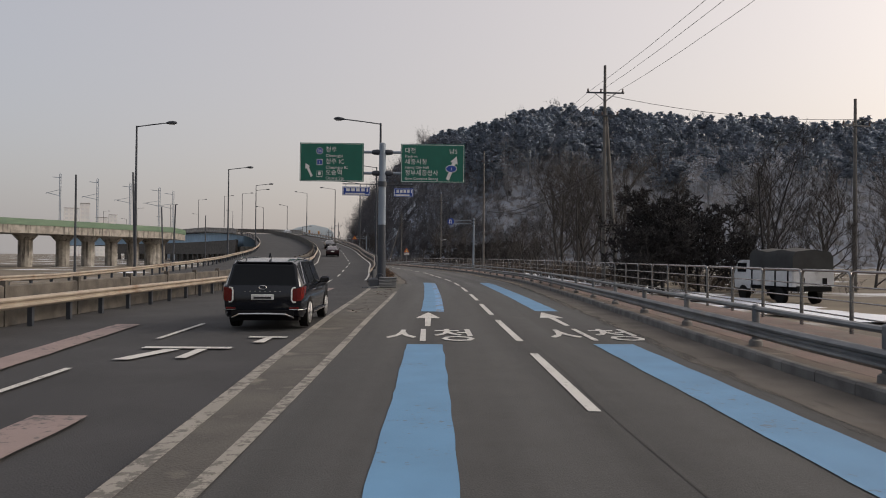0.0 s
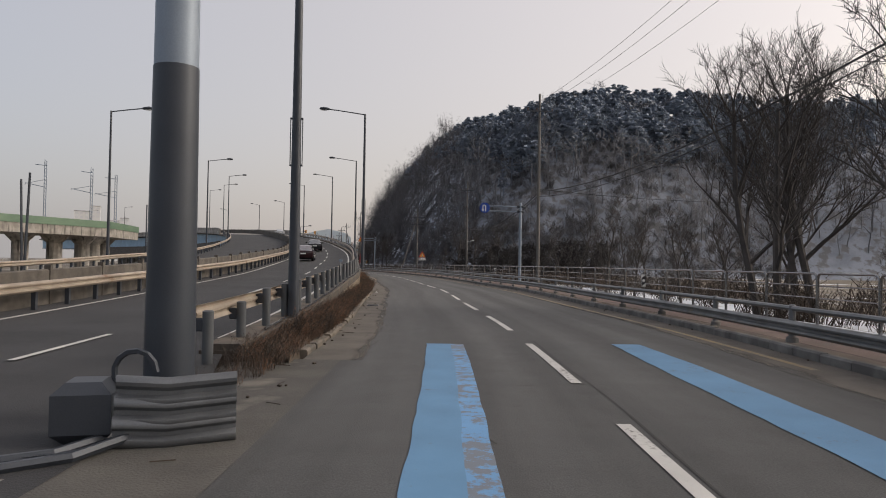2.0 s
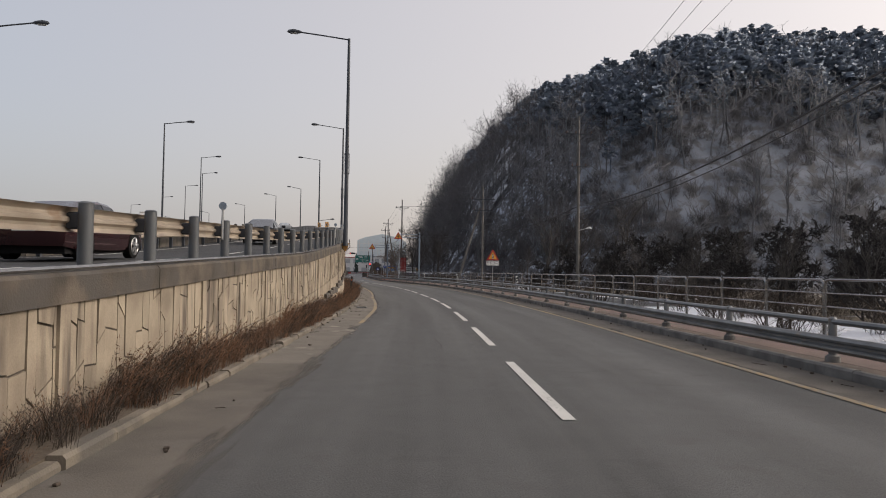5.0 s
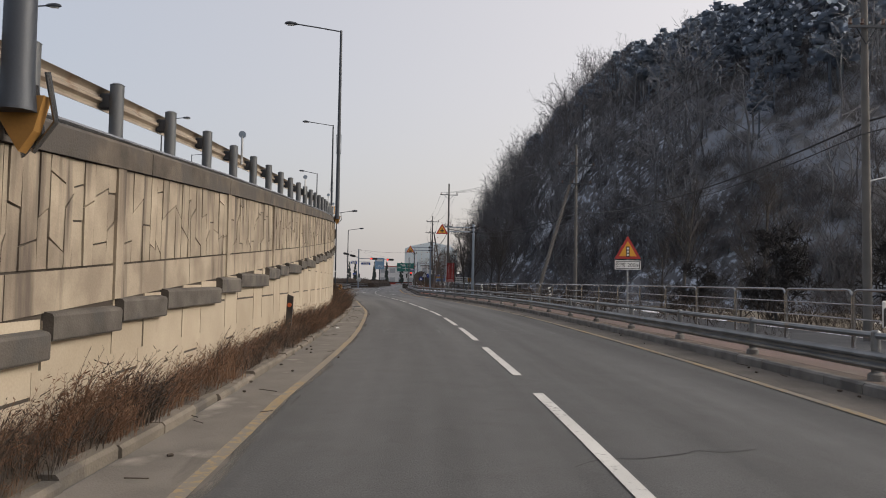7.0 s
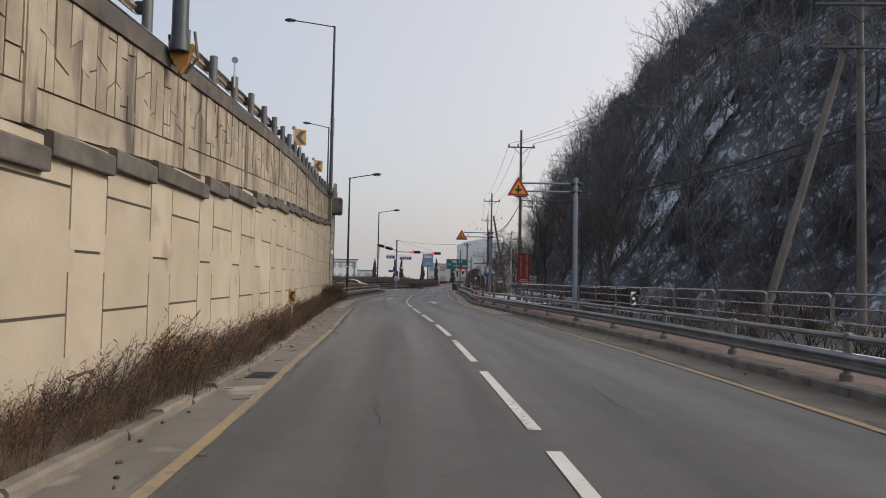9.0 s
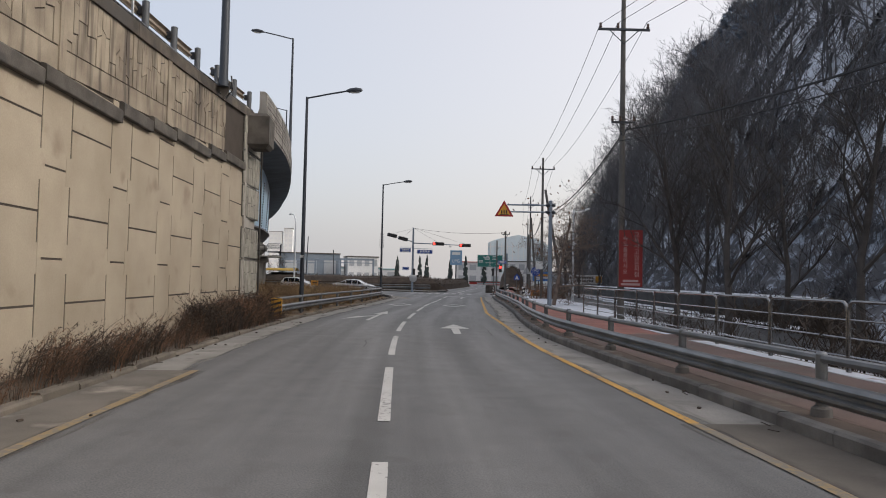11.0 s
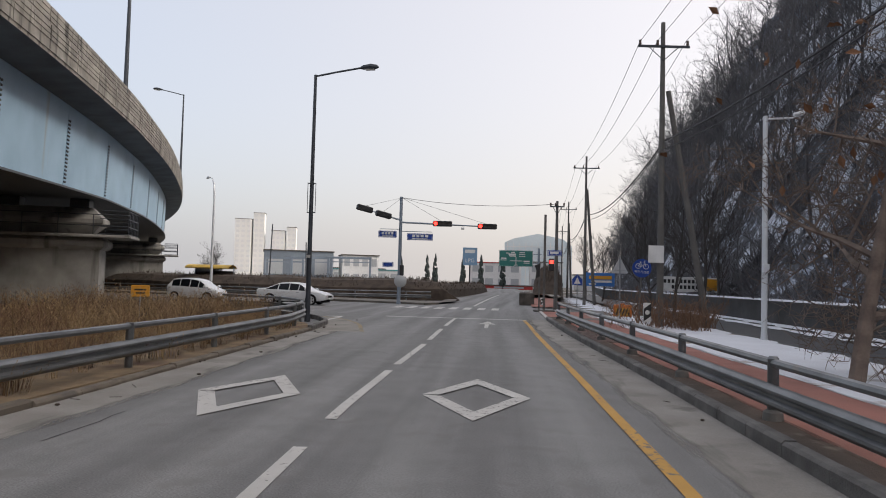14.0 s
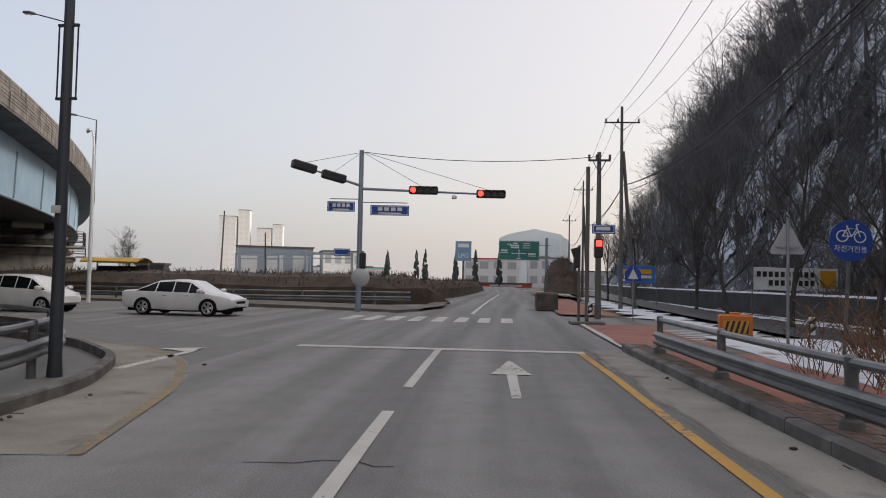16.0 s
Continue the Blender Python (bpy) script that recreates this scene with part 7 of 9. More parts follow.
for k in (63, 95.5, 117.0, 129.3, 139.4, 150.5, 160.6, 170.5, 180.0):
    p = RAMP.at(k, -0.02, DECK_Z(k) + 0.55)
    g = thing("delineator", "small round reflector on a thin rod at a rail post", "reflector", pose(p.x, p.y, p.z, 0, 0, RAMP.turn(k)), group="delineators")
    q = Buf()
    q.tube([(0, 0, 0), (0, 0, 0.6)], 0.024, 6)
    part("rod", q, GALV, g)
    q = Buf()
    disc(q, 0.075, 0, 0.64, -0.02, 0.04, 14)
    part("reflector", q, POLE_GREY, g)

# marker post among the weeds at the foot of the wall
p = ROAD.at(132.4, -4.94, 0.08)
g = thing("marker_post", "white roadside marker post with black band and amber reflector", "marker post", pose(p.x, p.y, p.z, 0, 3, ROAD.turn(132.4)))
q = Buf()
q.prism([(-0.075, -0.1), (0.075, -0.1), (0.075, 1.1), (-0.075, 1.15)], 0.09)
part("post", q, LEDGE, g)
q = Buf()
q.prism([(-0.077, 0.79), (0.077, 0.66), (0.077, 0.98), (-0.077, 1.11)], 0.1, Matrix.Translation((0, -0.005, 0)))
bd_ = part("band", q, BLACK, g)
q = Buf()
q.tube([(0, -0.049, 0.885), (0, -0.062, 0.885)], 0.055, 14)
part("reflector", q, plain("amber_reflector", (0.5, 0.11, 0.03), 0.3), bd_)

# ---------------------------------------------------------------- vehicles
GLASS = plain("dark_car_glass", (0.008, 0.01, 0.012), 0.08)
GLASS.node_tree.nodes["Principled BSDF"].inputs["Specular IOR Level"].default_value = 0.18
TYRE = plain("tyre_rubber", (0.014, 0.014, 0.014), 0.85)
RIM = plain("alloy_rim", (0.5, 0.5, 0.51), 0.3, 0.8)
CHROME = plain("chrome_trim", (0.7, 0.7, 0.7), 0.15, 1.0)
TAIL = plain("red_tail_lamp", (0.12, 0.007, 0.006), 0.18)
LENS = plain("clear_lamp_lens", (0.6, 0.62, 0.64), 0.12)
UNDER = plain("black_underbody", (0.009, 0.009, 0.01), 0.8)
for m_ in (TYRE, UNDER):
    m_.node_tree.nodes["Principled BSDF"].inputs["Specular IOR Level"].default_value = 0.15


def paint_mat(name, c, rough=0.16):
    if name in MATS:
        return MATS[name]
    m = plain(name, c, rough)
    b = m.node_tree.nodes["Principled BSDF"]
    b.inputs["Coat Weight"].default_value = 0.45
    b.inputs["Specular IOR Level"].default_value = 0.28
    b.inputs["Coat Roughness"].default_value = 0.04
    return m


def car(name, label, at, stations, paint, glass_spans, axles, wheel_r, half, group="cars", bars_on=True, rear_glass=None, front_glass=None, suv=False):
    """A car with its nose along +x. stations: x, bottom, belt, roof, half widths at sill, belt and roof."""
    g = thing(name, label, "car", at, group)
    rings = []
    for x, zb, zl, zr, hb, hl, hr in stations:
        side = [(hb * 0.94, zb), (hb, zb + 0.1), (hl * 1.005, (zb + zl) / 2 + 0.05), (hl, zl - 0.03), (hl * 0.985, zl), (hr, zr - 0.07), (hr * 0.9, zr - 0.015), (hr * 0.5, zr)]
        rings.append([Vector((x, -y, z)) for y, z in side] + [Vector((x, y, z)) for y, z in side[::-1]])
    b = Buf()
    b.sweep(rings, closed=True)
    body = part("body", b, paint, g, smooth=True)
    n = len(rings[0])

    def pane(nm, i, j, c0, c1, grow=0.9, push=0.008):
        q = [rings[i][c0], rings[j][c0], rings[j][c1], rings[i][c1]]
        m = sum(q, Vector()) / 4
        nn = (q[1] - q[0]).cross(q[3] - q[0]).normalized()
        out = Vector((0, math.copysign(1, m.y), 0)) if abs(m.y) > 0.3 else Vector((math.copysign(1, m.x), 0, 0.3))
        if nn.dot(out) < 0:
            nn = -nn
        vs = [m + (p - m) * grow + nn * push for p in q] + [m + (p - m) * grow - nn * 0.01 for p in q]
        bb_ = Buf()
        bb_.add(vs, [(0, 1, 2, 3), (7, 6, 5, 4)] + [(k, (k + 1) % 4, (k + 1) % 4 + 4, k + 4) for k in range(4)])
        return part(nm, bb_, GLASS, g)

    for i, j in glass_spans:
        pane("side_window", i, j, 4, 5, 0.93)
        pane("side_window", i, j, n - 5, n - 6, 0.93)
    if rear_glass:
        i, j = rear_glass
        q = [rings[i][5], rings[i][n - 6], rings[j][n - 6], rings[j][5]]
        m = sum(q, Vector()) / 4
        nn = Vector((-1, 0, 0.5)).normalized()
        bb_ = Buf()
        bb_.add([m + (p - m) * 0.93 + nn * 0.03 for p in q] + [m + (p - m) * 0.93 - nn * 0.02 for p in q], [(0, 1, 2, 3), (7, 6, 5, 4)] + [(k, (k + 1) % 4, (k + 1) % 4 + 4, k + 4) for k in range(4)])
        part("rear_window", bb_, GLASS, g)
    if front_glass:
        i, j = front_glass
        q = [rings[i][5], rings[i][n - 6], rings[j][n - 6], rings[j][5]]
        m = sum(q, Vector()) / 4
        nn = Vector((0.6, 0, 0.8)).normalized()
        bb_ = Buf()
        bb_.add([m + (p - m) * 0.93 + nn * 0.03 for p in q] + [m + (p - m) * 0.93 - nn * 0.02 for p in q], [(0, 1, 2, 3), (7, 6, 5, 4)] + [(k, (k + 1) % 4, (k + 1) % 4 + 4, k + 4) for k in range(4)])
        part("windscreen", bb_, GLASS, g)
    # underbody
    b = Buf()
    b.box(((stations[0][0] + stations[-1][0]) / 2, 0, stations[4][1] + 0.02), (stations[-1][0] - stations[0][0] - 0.5, half * 1.7, 0.16))
    part("underbody", b, UNDER, g)
    tb = Buf()
    tb.tube([(0, -0.11, 0), (0, -0.1, 0), (0, 0.1, 0), (0, 0.11, 0)], [wheel_r - 0.03, wheel_r, wheel_r, wheel_r - 0.03], 26)
    tyre = tb.mesh("tyre", TYRE, smooth=True)
    rb__ = Buf()
    disc(rb__, wheel_r * 0.2, 0, 0, -0.125, 0.03, 12)
    for s5 in range(5):
        a0 = s5 * 2 * math.pi / 5
        for da in (-0.2, 0.2):
            p0 = (0.1 * wheel_r * math.cos(a0), 0.1 * wheel_r * math.sin(a0))
            p1 = (0.66 * wheel_r * math.cos(a0 + da), 0.66 * wheel_r * math.sin(a0 + da))
            rb__.tube([(p0[0], -0.12, p0[1]), (p1[0], -0.115, p1[1])], [0.035, 0.028], 5)
    pts = [(0.68 * wheel_r * math.cos(a), -0.11, 0.68 * wheel_r * math.sin(a)) for a in np.linspace(0, 2 * math.pi, 25)]
    rb__.tube(pts, 0.022, 6, cap=False)
    rim = rb__.mesh("rim", RIM, smooth=True)
    db_ = Buf()
    disc(db_, wheel_r * 0.68, 0, 0, -0.1, 0.01, 20)
    back = db_.mesh("brake_disc", UNDER)
    # flat black half-disc stands for the dark hollow of the wheel well
    ab_ = Buf()
    pts = [((wheel_r + 0.05) * math.cos(a), 0, (wheel_r + 0.05) * math.sin(a)) for a in np.linspace(-0.25, math.pi + 0.25, 15)]
    ab_.add([(x, y, z) for y in (-0.02, 0.06) for x, _, z in pts], [tuple(range(len(pts))), tuple(range(2 * len(pts) - 1, len(pts) - 1, -1))] + [(k, k + 1, k + 1 + len(pts), k + len(pts)) for k in range(len(pts) - 1)])
    arch = ab_.mesh("wheel_arch", UNDER)
    for x in axles:
        for s5 in (-1, 1):
            rzz = 0 if s5 < 0 else 180
            part("wheel_arch", arch, None, g, at=pose(x, s5 * (half + 0.0), wheel_r, 0, 0, rzz))
            t5 = part("wheel", tyre, None, g, at=pose(x, s5 * (half - 0.1), wheel_r, 0, 0, rzz))
            part("rim", rim, None, t5)
            part("brake_disc", back, None, t5)
    # mirrors
    k5 = glass_spans[-1][1]
    for s5 in (-1, 1):
        b = Buf()
        st = stations[k5]
        b.box((st[0] - 0.12, s5 * (st[5] + 0.12), st[2] + 0.1), (0.16, 0.24, 0.17), bevel=0.05)
        b.tube([(st[0] - 0.1, s5 * st[5] * 0.97, st[2] + 0.02), (st[0] - 0.12, s5 * (st[5] + 0.08), st[2] + 0.06)], 0.025, 5)
        part("mirror", b, paint, g)
    return g


SUV_ST = [(-2.46, 0.52, 0.98, 1.02, 0.80, 0.86, 0.83), (-2.42, 0.42, 1.06, 1.12, 0.90, 0.93, 0.87), (-2.26, 0.30, 1.10, 1.64, 0.955, 0.965, 0.77), (-1.55, 0.28, 1.10, 1.73, 0.97, 0.98, 0.75),
          (-0.55, 0.27, 1.07, 1.75, 0.97, 0.98, 0.75), (0.42, 0.27, 1.05, 1.71, 0.97, 0.98, 0.74), (1.18, 0.27, 1.05, 1.14, 0.97, 0.97, 0.80), (2.1, 0.30, 0.98, 1.03, 0.94, 0.93, 0.76), (2.45, 0.40, 0.82, 0.88, 0.84, 0.84, 0.7)]
SUV_P = paint_mat("near_black_blue_car_paint", (0.005, 0.007, 0.012))
sp = ROAD.at(17.2, -6.0, 0.01)
suv = car("suv", "large dark blue-black sport utility car on the other road", pose(sp.x, sp.y, sp.z, 0, 0, 90 + 4.5), SUV_ST, SUV_P, ((2, 3), (3, 4), (4, 5)), (-1.48, 1.4), 0.37, 0.965, rear_glass=(1, 2), front_glass=(5, 6))
for s5 in (-1, 1):
    b = Buf()
    b.sweep([[Vector((x, s5 * y, z0)), Vector((x, s5 * y, z1)), Vector((x + 0.06, s5 * (y - 0.05), z1)), Vector((x + 0.06, s5 * (y - 0.05), z0))]
             for x, y, z0, z1 in ((-2.49, 0.74, 0.7, 1.0), (-2.485, 0.83, 0.7, 1.01), (-2.45, 0.925, 0.72, 1.04), (-2.36, 0.975, 0.78, 1.06), (-2.2, 0.99, 0.9, 1.06), (-2.08, 0.99, 0.99, 1.05))], closed=True)
    tl = part("tail_lamp", b, TAIL, suv)
    b = Buf()
    b.tube([(-2.47, s5 * 0.8, 1.03), (-2.49, s5 * 0.73, 1.02), (-2.5, s5 * 0.705, 0.96), (-2.5, s5 * 0.705, 0.73), (-2.49, s5 * 0.74, 0.68), (-2.48, s5 * 0.8, 0.68)], 0.018, 6)
    part("lamp_trim", b, WHITE_S, tl, "white light strip")
    b = Buf()
    b.box((-2.45, s5 * 0.76, 0.53), (0.04, 0.24, 0.045), bevel=0.012)
    part("reflector", b, TAIL, suv)
    b = Buf()
    b.tube([(-2.46, s5 * 0.64, 0.5), (-2.46, s5 * 0.84, 0.49), (-2.36, s5 * 0.955, 0.49), (-2.0, s5 * 0.985, 0.5)], 0.011, 5)
    part("corner_trim", b, CHROME, suv)
    b = Buf()
    b.tube([(-1.9, s5 * 0.67, 1.71), (-1.7, s5 * 0.68, 1.745), (0.1, s5 * 0.68, 1.75), (0.3, s5 * 0.66, 1.715)], 0.014, 6)
    part("roof_rail", b, CHROME, suv)
    b = Buf()
    b.tube([(-1.0, s5 * 0.985, 0.36), (1.0, s5 * 0.985, 0.36)], 0.04, 6)
    part("side_trim", b, CHROME, suv)
    for x in (-0.75, 0.25):
        b = Buf()
        b.box((x, s5 * 0.992, 0.93), (0.22, 0.03, 0.035), bevel=0.01)
        part("door_handle", b, CHROME, suv)
    b = Buf()
    b.tube([(-2.08, s5 * 0.955, 1.12), (-1.9, s5 * 0.79, 1.66), (0.4, s5 * 0.775, 1.66)], 0.012, 5)
    part("window_trim", b, CHROME, suv)
b = Buf()
b.box((-2.475, 0, 0.8), (0.02, 0.54, 0.13), bevel=0.006)
pl = part("number_plate", b, WHITE_S, suv)
b = Buf()
b.box((-2.488, 0.0, 0.78), (0.006, 0.42, 0.05))
part("bar", b, BLACK, pl)
b = Buf()
for i in range(8):
    b.box((-2.468, -0.42 + i * 0.12, 0.93), (0.012, 0.035, 0.022))
part("badge_bars", b, CHROME, suv)
b = Buf()
b.tube([(-2.462, 0.09 * math.cos(a), 1.03 + 0.045 * math.sin(a)) for a in np.linspace(0, 2 * math.pi, 13)], 0.01, 4, cap=False)
part("badge", b, CHROME, suv)
b = Buf()
b.tube([(-2.4, -0.74, 0.3), (-2.47, -0.56, 0.39), (-2.48, 0, 0.4), (-2.47, 0.56, 0.39), (-2.4, 0.74, 0.3)], 0.028, 7)
part("bumper_trim", b, CHROME, suv, "silver skid trim on the bumper")
b = Buf()
b.box((-2.38, 0, 0.42), (0.16, 1.5, 0.2), bevel=0.05)
part("bumper", b, UNDER, suv)
b = Buf()
b.box((-2.24, 0, 1.63), (0.2, 1.36, 0.04), bevel=0.018)
part("spoiler", b, SUV_P, suv)
b = Buf()
b.prism([(-1.7, 1.745), (-1.45, 1.745), (-1.62, 1.86)], 0.03)
part("aerial", b, SUV_P, suv)

SED_ST = [(-2.38, 0.48, 0.86, 0.9, 0.76, 0.8, 0.76), (-2.32, 0.34, 0.94, 0.99, 0.86, 0.88, 0.8), (-1.75, 0.26, 0.95, 1.03, 0.9, 0.9, 0.76), (-0.85, 0.24, 0.94, 1.4, 0.91, 0.91, 0.62), (-0.1, 0.22, 0.92, 1.45, 0.91, 0.91, 0.64),
          (0.55, 0.22, 0.91, 1.4, 0.91, 0.91, 0.62), (1.25, 0.24, 0.9, 0.98, 0.91, 0.9, 0.74), (2.0, 0.26, 0.78, 0.84, 0.88, 0.86, 0.7), (2.4, 0.36, 0.62, 0.68, 0.74, 0.74, 0.6)]


def sedan(label, x, y, z, rz, c, rough=0.2, rx=0.0):
    g = car("sedan", label, pose(x, y, z, 0, rx, rz), SED_ST, c, ((2, 3), (3, 4), (4, 5), (5, 6)), (-1.4, 1.42), 0.33, 0.905, rear_glass=(2, 3), front_glass=(5, 6))
    for s5 in (-1, 1):
        b = Buf()
        b.box((-2.27, s5 * 0.66, 0.8), (0.16, 0.34, 0.15), bevel=0.04)
        part("tail_lamp", b, TAIL, g)
        b = Buf()
        b.box((2.12, s5 * 0.66, 0.66), (0.34, 0.26, 0.12), bevel=0.05)
        part("headlamp", b, LENS, g)
        for xx in (-0.45, 0.5):
            b = Buf()
            b.box((xx, s5 * 0.915, 0.8), (0.2, 0.03, 0.03), bevel=0.01)
            part("door_handle", b, CHROME, g)
    b = Buf()
    b.box((-2.37, 0, 0.72), (0.03, 0.5, 0.12), bevel=0.006)
    part("number_plate", b, WHITE_S, g)
    b = Buf()
    b.box((2.385, 0, 0.55), (0.05, 0.8, 0.12), bevel=0.02)
    b.box((2.36, 0, 0.38), (0.08, 1.1, 0.12), bevel=0.02)
    part("grille", b, UNDER, g)
    b = Buf()
    b.box((2.42, 0, 0.44), (0.02, 0.48, 0.1), bevel=0.004)
    part("number_plate", b, WHITE_S, g)
    return g


WHITE_CAR = paint_mat("white_car_paint", (0.72, 0.73, 0.74), 0.25)
DARK_CAR = paint_mat("dark_red_black_car_paint", (0.03, 0.012, 0.014))
BLACK_CAR = paint_mat("black_car_paint", (0.014, 0.014, 0.017))
SILVER_CAR = paint_mat("silver_car_paint", (0.35, 0.37, 0.39), 0.3)
for lab, k, off, c in (("dark red saloon car on the rising road", 100, -4.9, DARK_CAR), ("black saloon car further up the rising road", 124, -4.6, BLACK_CAR)):
    p = RAMP.at(k, off, DECK_Z(k) + 0.02)
    sedan(lab, p.x, p.y, p.z, RAMP.turn(k) + 90, c, rx=-math.degrees(math.atan((DECK_Z(k + 2) - DECK_Z(k - 2)) / 4)))
p = RAMP.at(190, -4.9, DECK_Z(190) + 0.02)
sedan("silver saloon car far up the rising road", p.x, p.y, p.z, RAMP.turn(190) + 90, SILVER_CAR)
sedan("white saloon car with dark windows that waits at the crossing", -69.6, 243.0, 0.01, 12, WHITE_CAR)
VAN_ST = [(-1.75, 0.5, 0.95, 1.0, 0.74, 0.78, 0.72), (-1.7, 0.36, 1.0, 1.06, 0.8, 0.82, 0.74), (-1.4, 0.26, 1.0, 1.48, 0.83, 0.83, 0.62), (-0.8, 0.24, 0.98, 1.55, 0.83, 0.83, 0.62), (-0.1, 0.24, 0.95, 1.55, 0.83, 0.83, 0.62),
          (0.5, 0.24, 0.93, 1.45, 0.83, 0.83, 0.6), (1.2, 0.26, 0.9, 0.98, 0.82, 0.82, 0.66), (1.65, 0.3, 0.78, 0.84, 0.78, 0.78, 0.6), (1.85, 0.4, 0.6, 0.66, 0.66, 0.66, 0.5)]
hb_ = car("hatchback", "small white hatchback behind the white saloon", pose(-76.0, 241.0, 0.01, 0, 0, 12), VAN_ST, WHITE_CAR, ((2, 3), (3, 4), (4, 5), (5, 6)), (-1.15, 1.15), 0.3, 0.83, rear_glass=(1, 2), front_glass=(5, 6))
for s5 in (-1, 1):
    b = Buf()
    b.box((1.6, s5 * 0.6, 0.74), (0.26, 0.24, 0.16), bevel=0.05)
    part("headlamp", b, LENS, hb_)
sedan("white car parked far off by the road", -86.0, 296, -0.1, 40, WHITE_CAR)

# parked lorry beyond the fence
tr = thing("truck", "white lorry with a dark tarpaulin cover, parked beyond the fence", "truck", pose(17.5, 33.5, -0.25, 0, 0, 100))
TARP = mat("dark_tarpaulin", (0.03, 0.032, 0.033), (0.018, 0.019, 0.02), 0.75, 0, 1.5, 30, 0.3, 0.8)
TRUCK_W = mat("dirty_white_truck_paint", (0.6, 0.61, 0.62), (0.45, 0.45, 0.45), 0.5, 0, 1.5, 30, 0.05, 0.8, "Object", (0.2, 0.19, 0.18), 1.4, 0.6)
b = Buf()
b.sweep([[(x, y, z + 0.05 * math.sin(x * 3.0)) for y, z in ((-1.0, 1.5), (-1.0, 2.25), (-0.85, 2.5), (0, 2.6), (0.85, 2.5), (1.0, 2.25), (1.0, 1.5))] for x in np.linspace(-2.7, 0.9, 9)], closed=True)
part("cargo_cover", b, TARP, tr, "dark sagging tarpaulin cover", smooth=True)
for y in (-1.0, 1.0):
    b = Buf()
    b.box((-0.9, y, 1.18), (3.6, 0.06, 0.72), bevel=0.015)
    sb = part("sideboard", b, TRUCK_W, tr)
    for x in (-2.4, -1.4, -0.4, 0.6):
        b = Buf()
        b.box((x, y * 1.045, 1.18), (0.07, 0.05, 0.74), bevel=0.01)
        part("stake", b, UNDER, sb)
b = Buf()
b.box((-2.7, 0, 1.18), (0.06, 1.96, 0.72), bevel=0.015)
tg = part("tailgate", b, TRUCK_W, tr)
for y in (-0.55, 0.55):
    b = Buf()
    b.box((-2.745, y, 1.1), (0.02, 0.22, 0.3), bevel=0.006)
    part("marking", b, UNDER, tg)
b = Buf()
b.box((-0.9, 0, 0.86), (3.6, 1.94, 0.08), bevel=0.02)
part("bed", b, UNDER, tr)
b = Buf()
b.sweep([[(x, y, z) for y, z in ((-0.9 * w, 0.6), (-0.95 * w, 1.3), (-0.85 * w, 2.05 * t), (0.85 * w, 2.05 * t), (0.95 * w, 1.3), (0.9 * w, 0.6))] for x, w, t in ((1.0, 1.0, 1.0), (1.9, 1.0, 1.0), (2.3, 0.98, 0.96), (2.55, 0.95, 0.72))], closed=True)
cb = part("cab", b, TRUCK_W, tr, smooth=True)
b = Buf()
b.box((2.44, 0, 1.72), (0.1, 1.5, 0.5), m=Matrix.Translation((2.47, 0, 1.7)) @ Matrix.Rotation(radians(-24), 4, "Y"), bevel=0.03)
part("windscreen", b, GLASS, cb)
for y in (-0.92, 0.92):
    b = Buf()
    b.box((1.75, y, 1.66), (0.8, 0.05, 0.48), bevel=0.02)
    part("window", b, GLASS, cb)
b = Buf()
b.box((-0.3, 0, 0.75), (5.0, 1.7, 0.25), bevel=0.03)
part("chassis", b, UNDER, tr)
for x in (-1.6, 1.6):
    for s5 in (-0.85, 0.85):
        b = Buf()
        b.tube([(x, s5 - 0.12, 0.38), (x, s5 + 0.12, 0.38)], 0.38, 18)
        part("wheel", b, TYRE, tr)


# ---------------------------------------------------------------- trees
def branching(rr, h, levels=4, spread=0.5, first=0.25, kids=(3, 5), sides=(6, 4, 3, 3, 3), r0=None, up=0.25, lean=0.0, thin=0.011):
    """Limbs of a bare tree as a list of (points, radii, level)."""
    limbs = []

    def grow(p, d, n, r, lv):
        pts, rad = [p.copy()], [r]
        segs = 5 if lv == 0 else (4 if lv < 2 else 2)
        q = p.copy()
        dd = d.copy()
        for i in range(segs):
            dd = (dd + Vector((rr.gauss(0, 0.09), rr.gauss(0, 0.09), rr.gauss(0, 0.05) + up * 0.12))).normalized()
            q = q + dd * n / segs
            pts.append(q.copy())
            rad.append(r * (1 - 0.75 * (i + 1) / segs) if lv else r * (1 - 0.6 * (i + 1) / segs))
        limbs.append((pts, rad, lv))
        if lv + 1 >= levels:
            return
        m = rr.randint(*kids) + (3 if lv == 0 else 0)
        for j in range(m):
            t = first + (1 - first) * (j + rr.random()) / m if lv == 0 else 0.2 + 0.8 * (j + rr.random()) / m
            i = min(int(t * segs), segs - 1)
            f = t * segs - i
            a = pts[i].lerp(pts[i + 1], f)
            ang = rr.uniform(0, 2 * math.pi)
            side = dd.orthogonal().normalized()
            side.rotate(Matrix.Rotation(ang, 3, dd))
            nd = (dd * (1 - spread) + side * spread + Vector((0, 0, up))).normalized()
            grow(a, nd, n * rr.uniform(0.38, 0.6) * (1.15 - 0.5 * t if lv == 0 else 1), max(rad[i] * 0.6, thin), lv + 1)

    grow(Vector((0, 0, 0)), Vector((lean, 0, 1)).normalized(), h * 0.72, r0 or h * 0.014, 0)
    return limbs


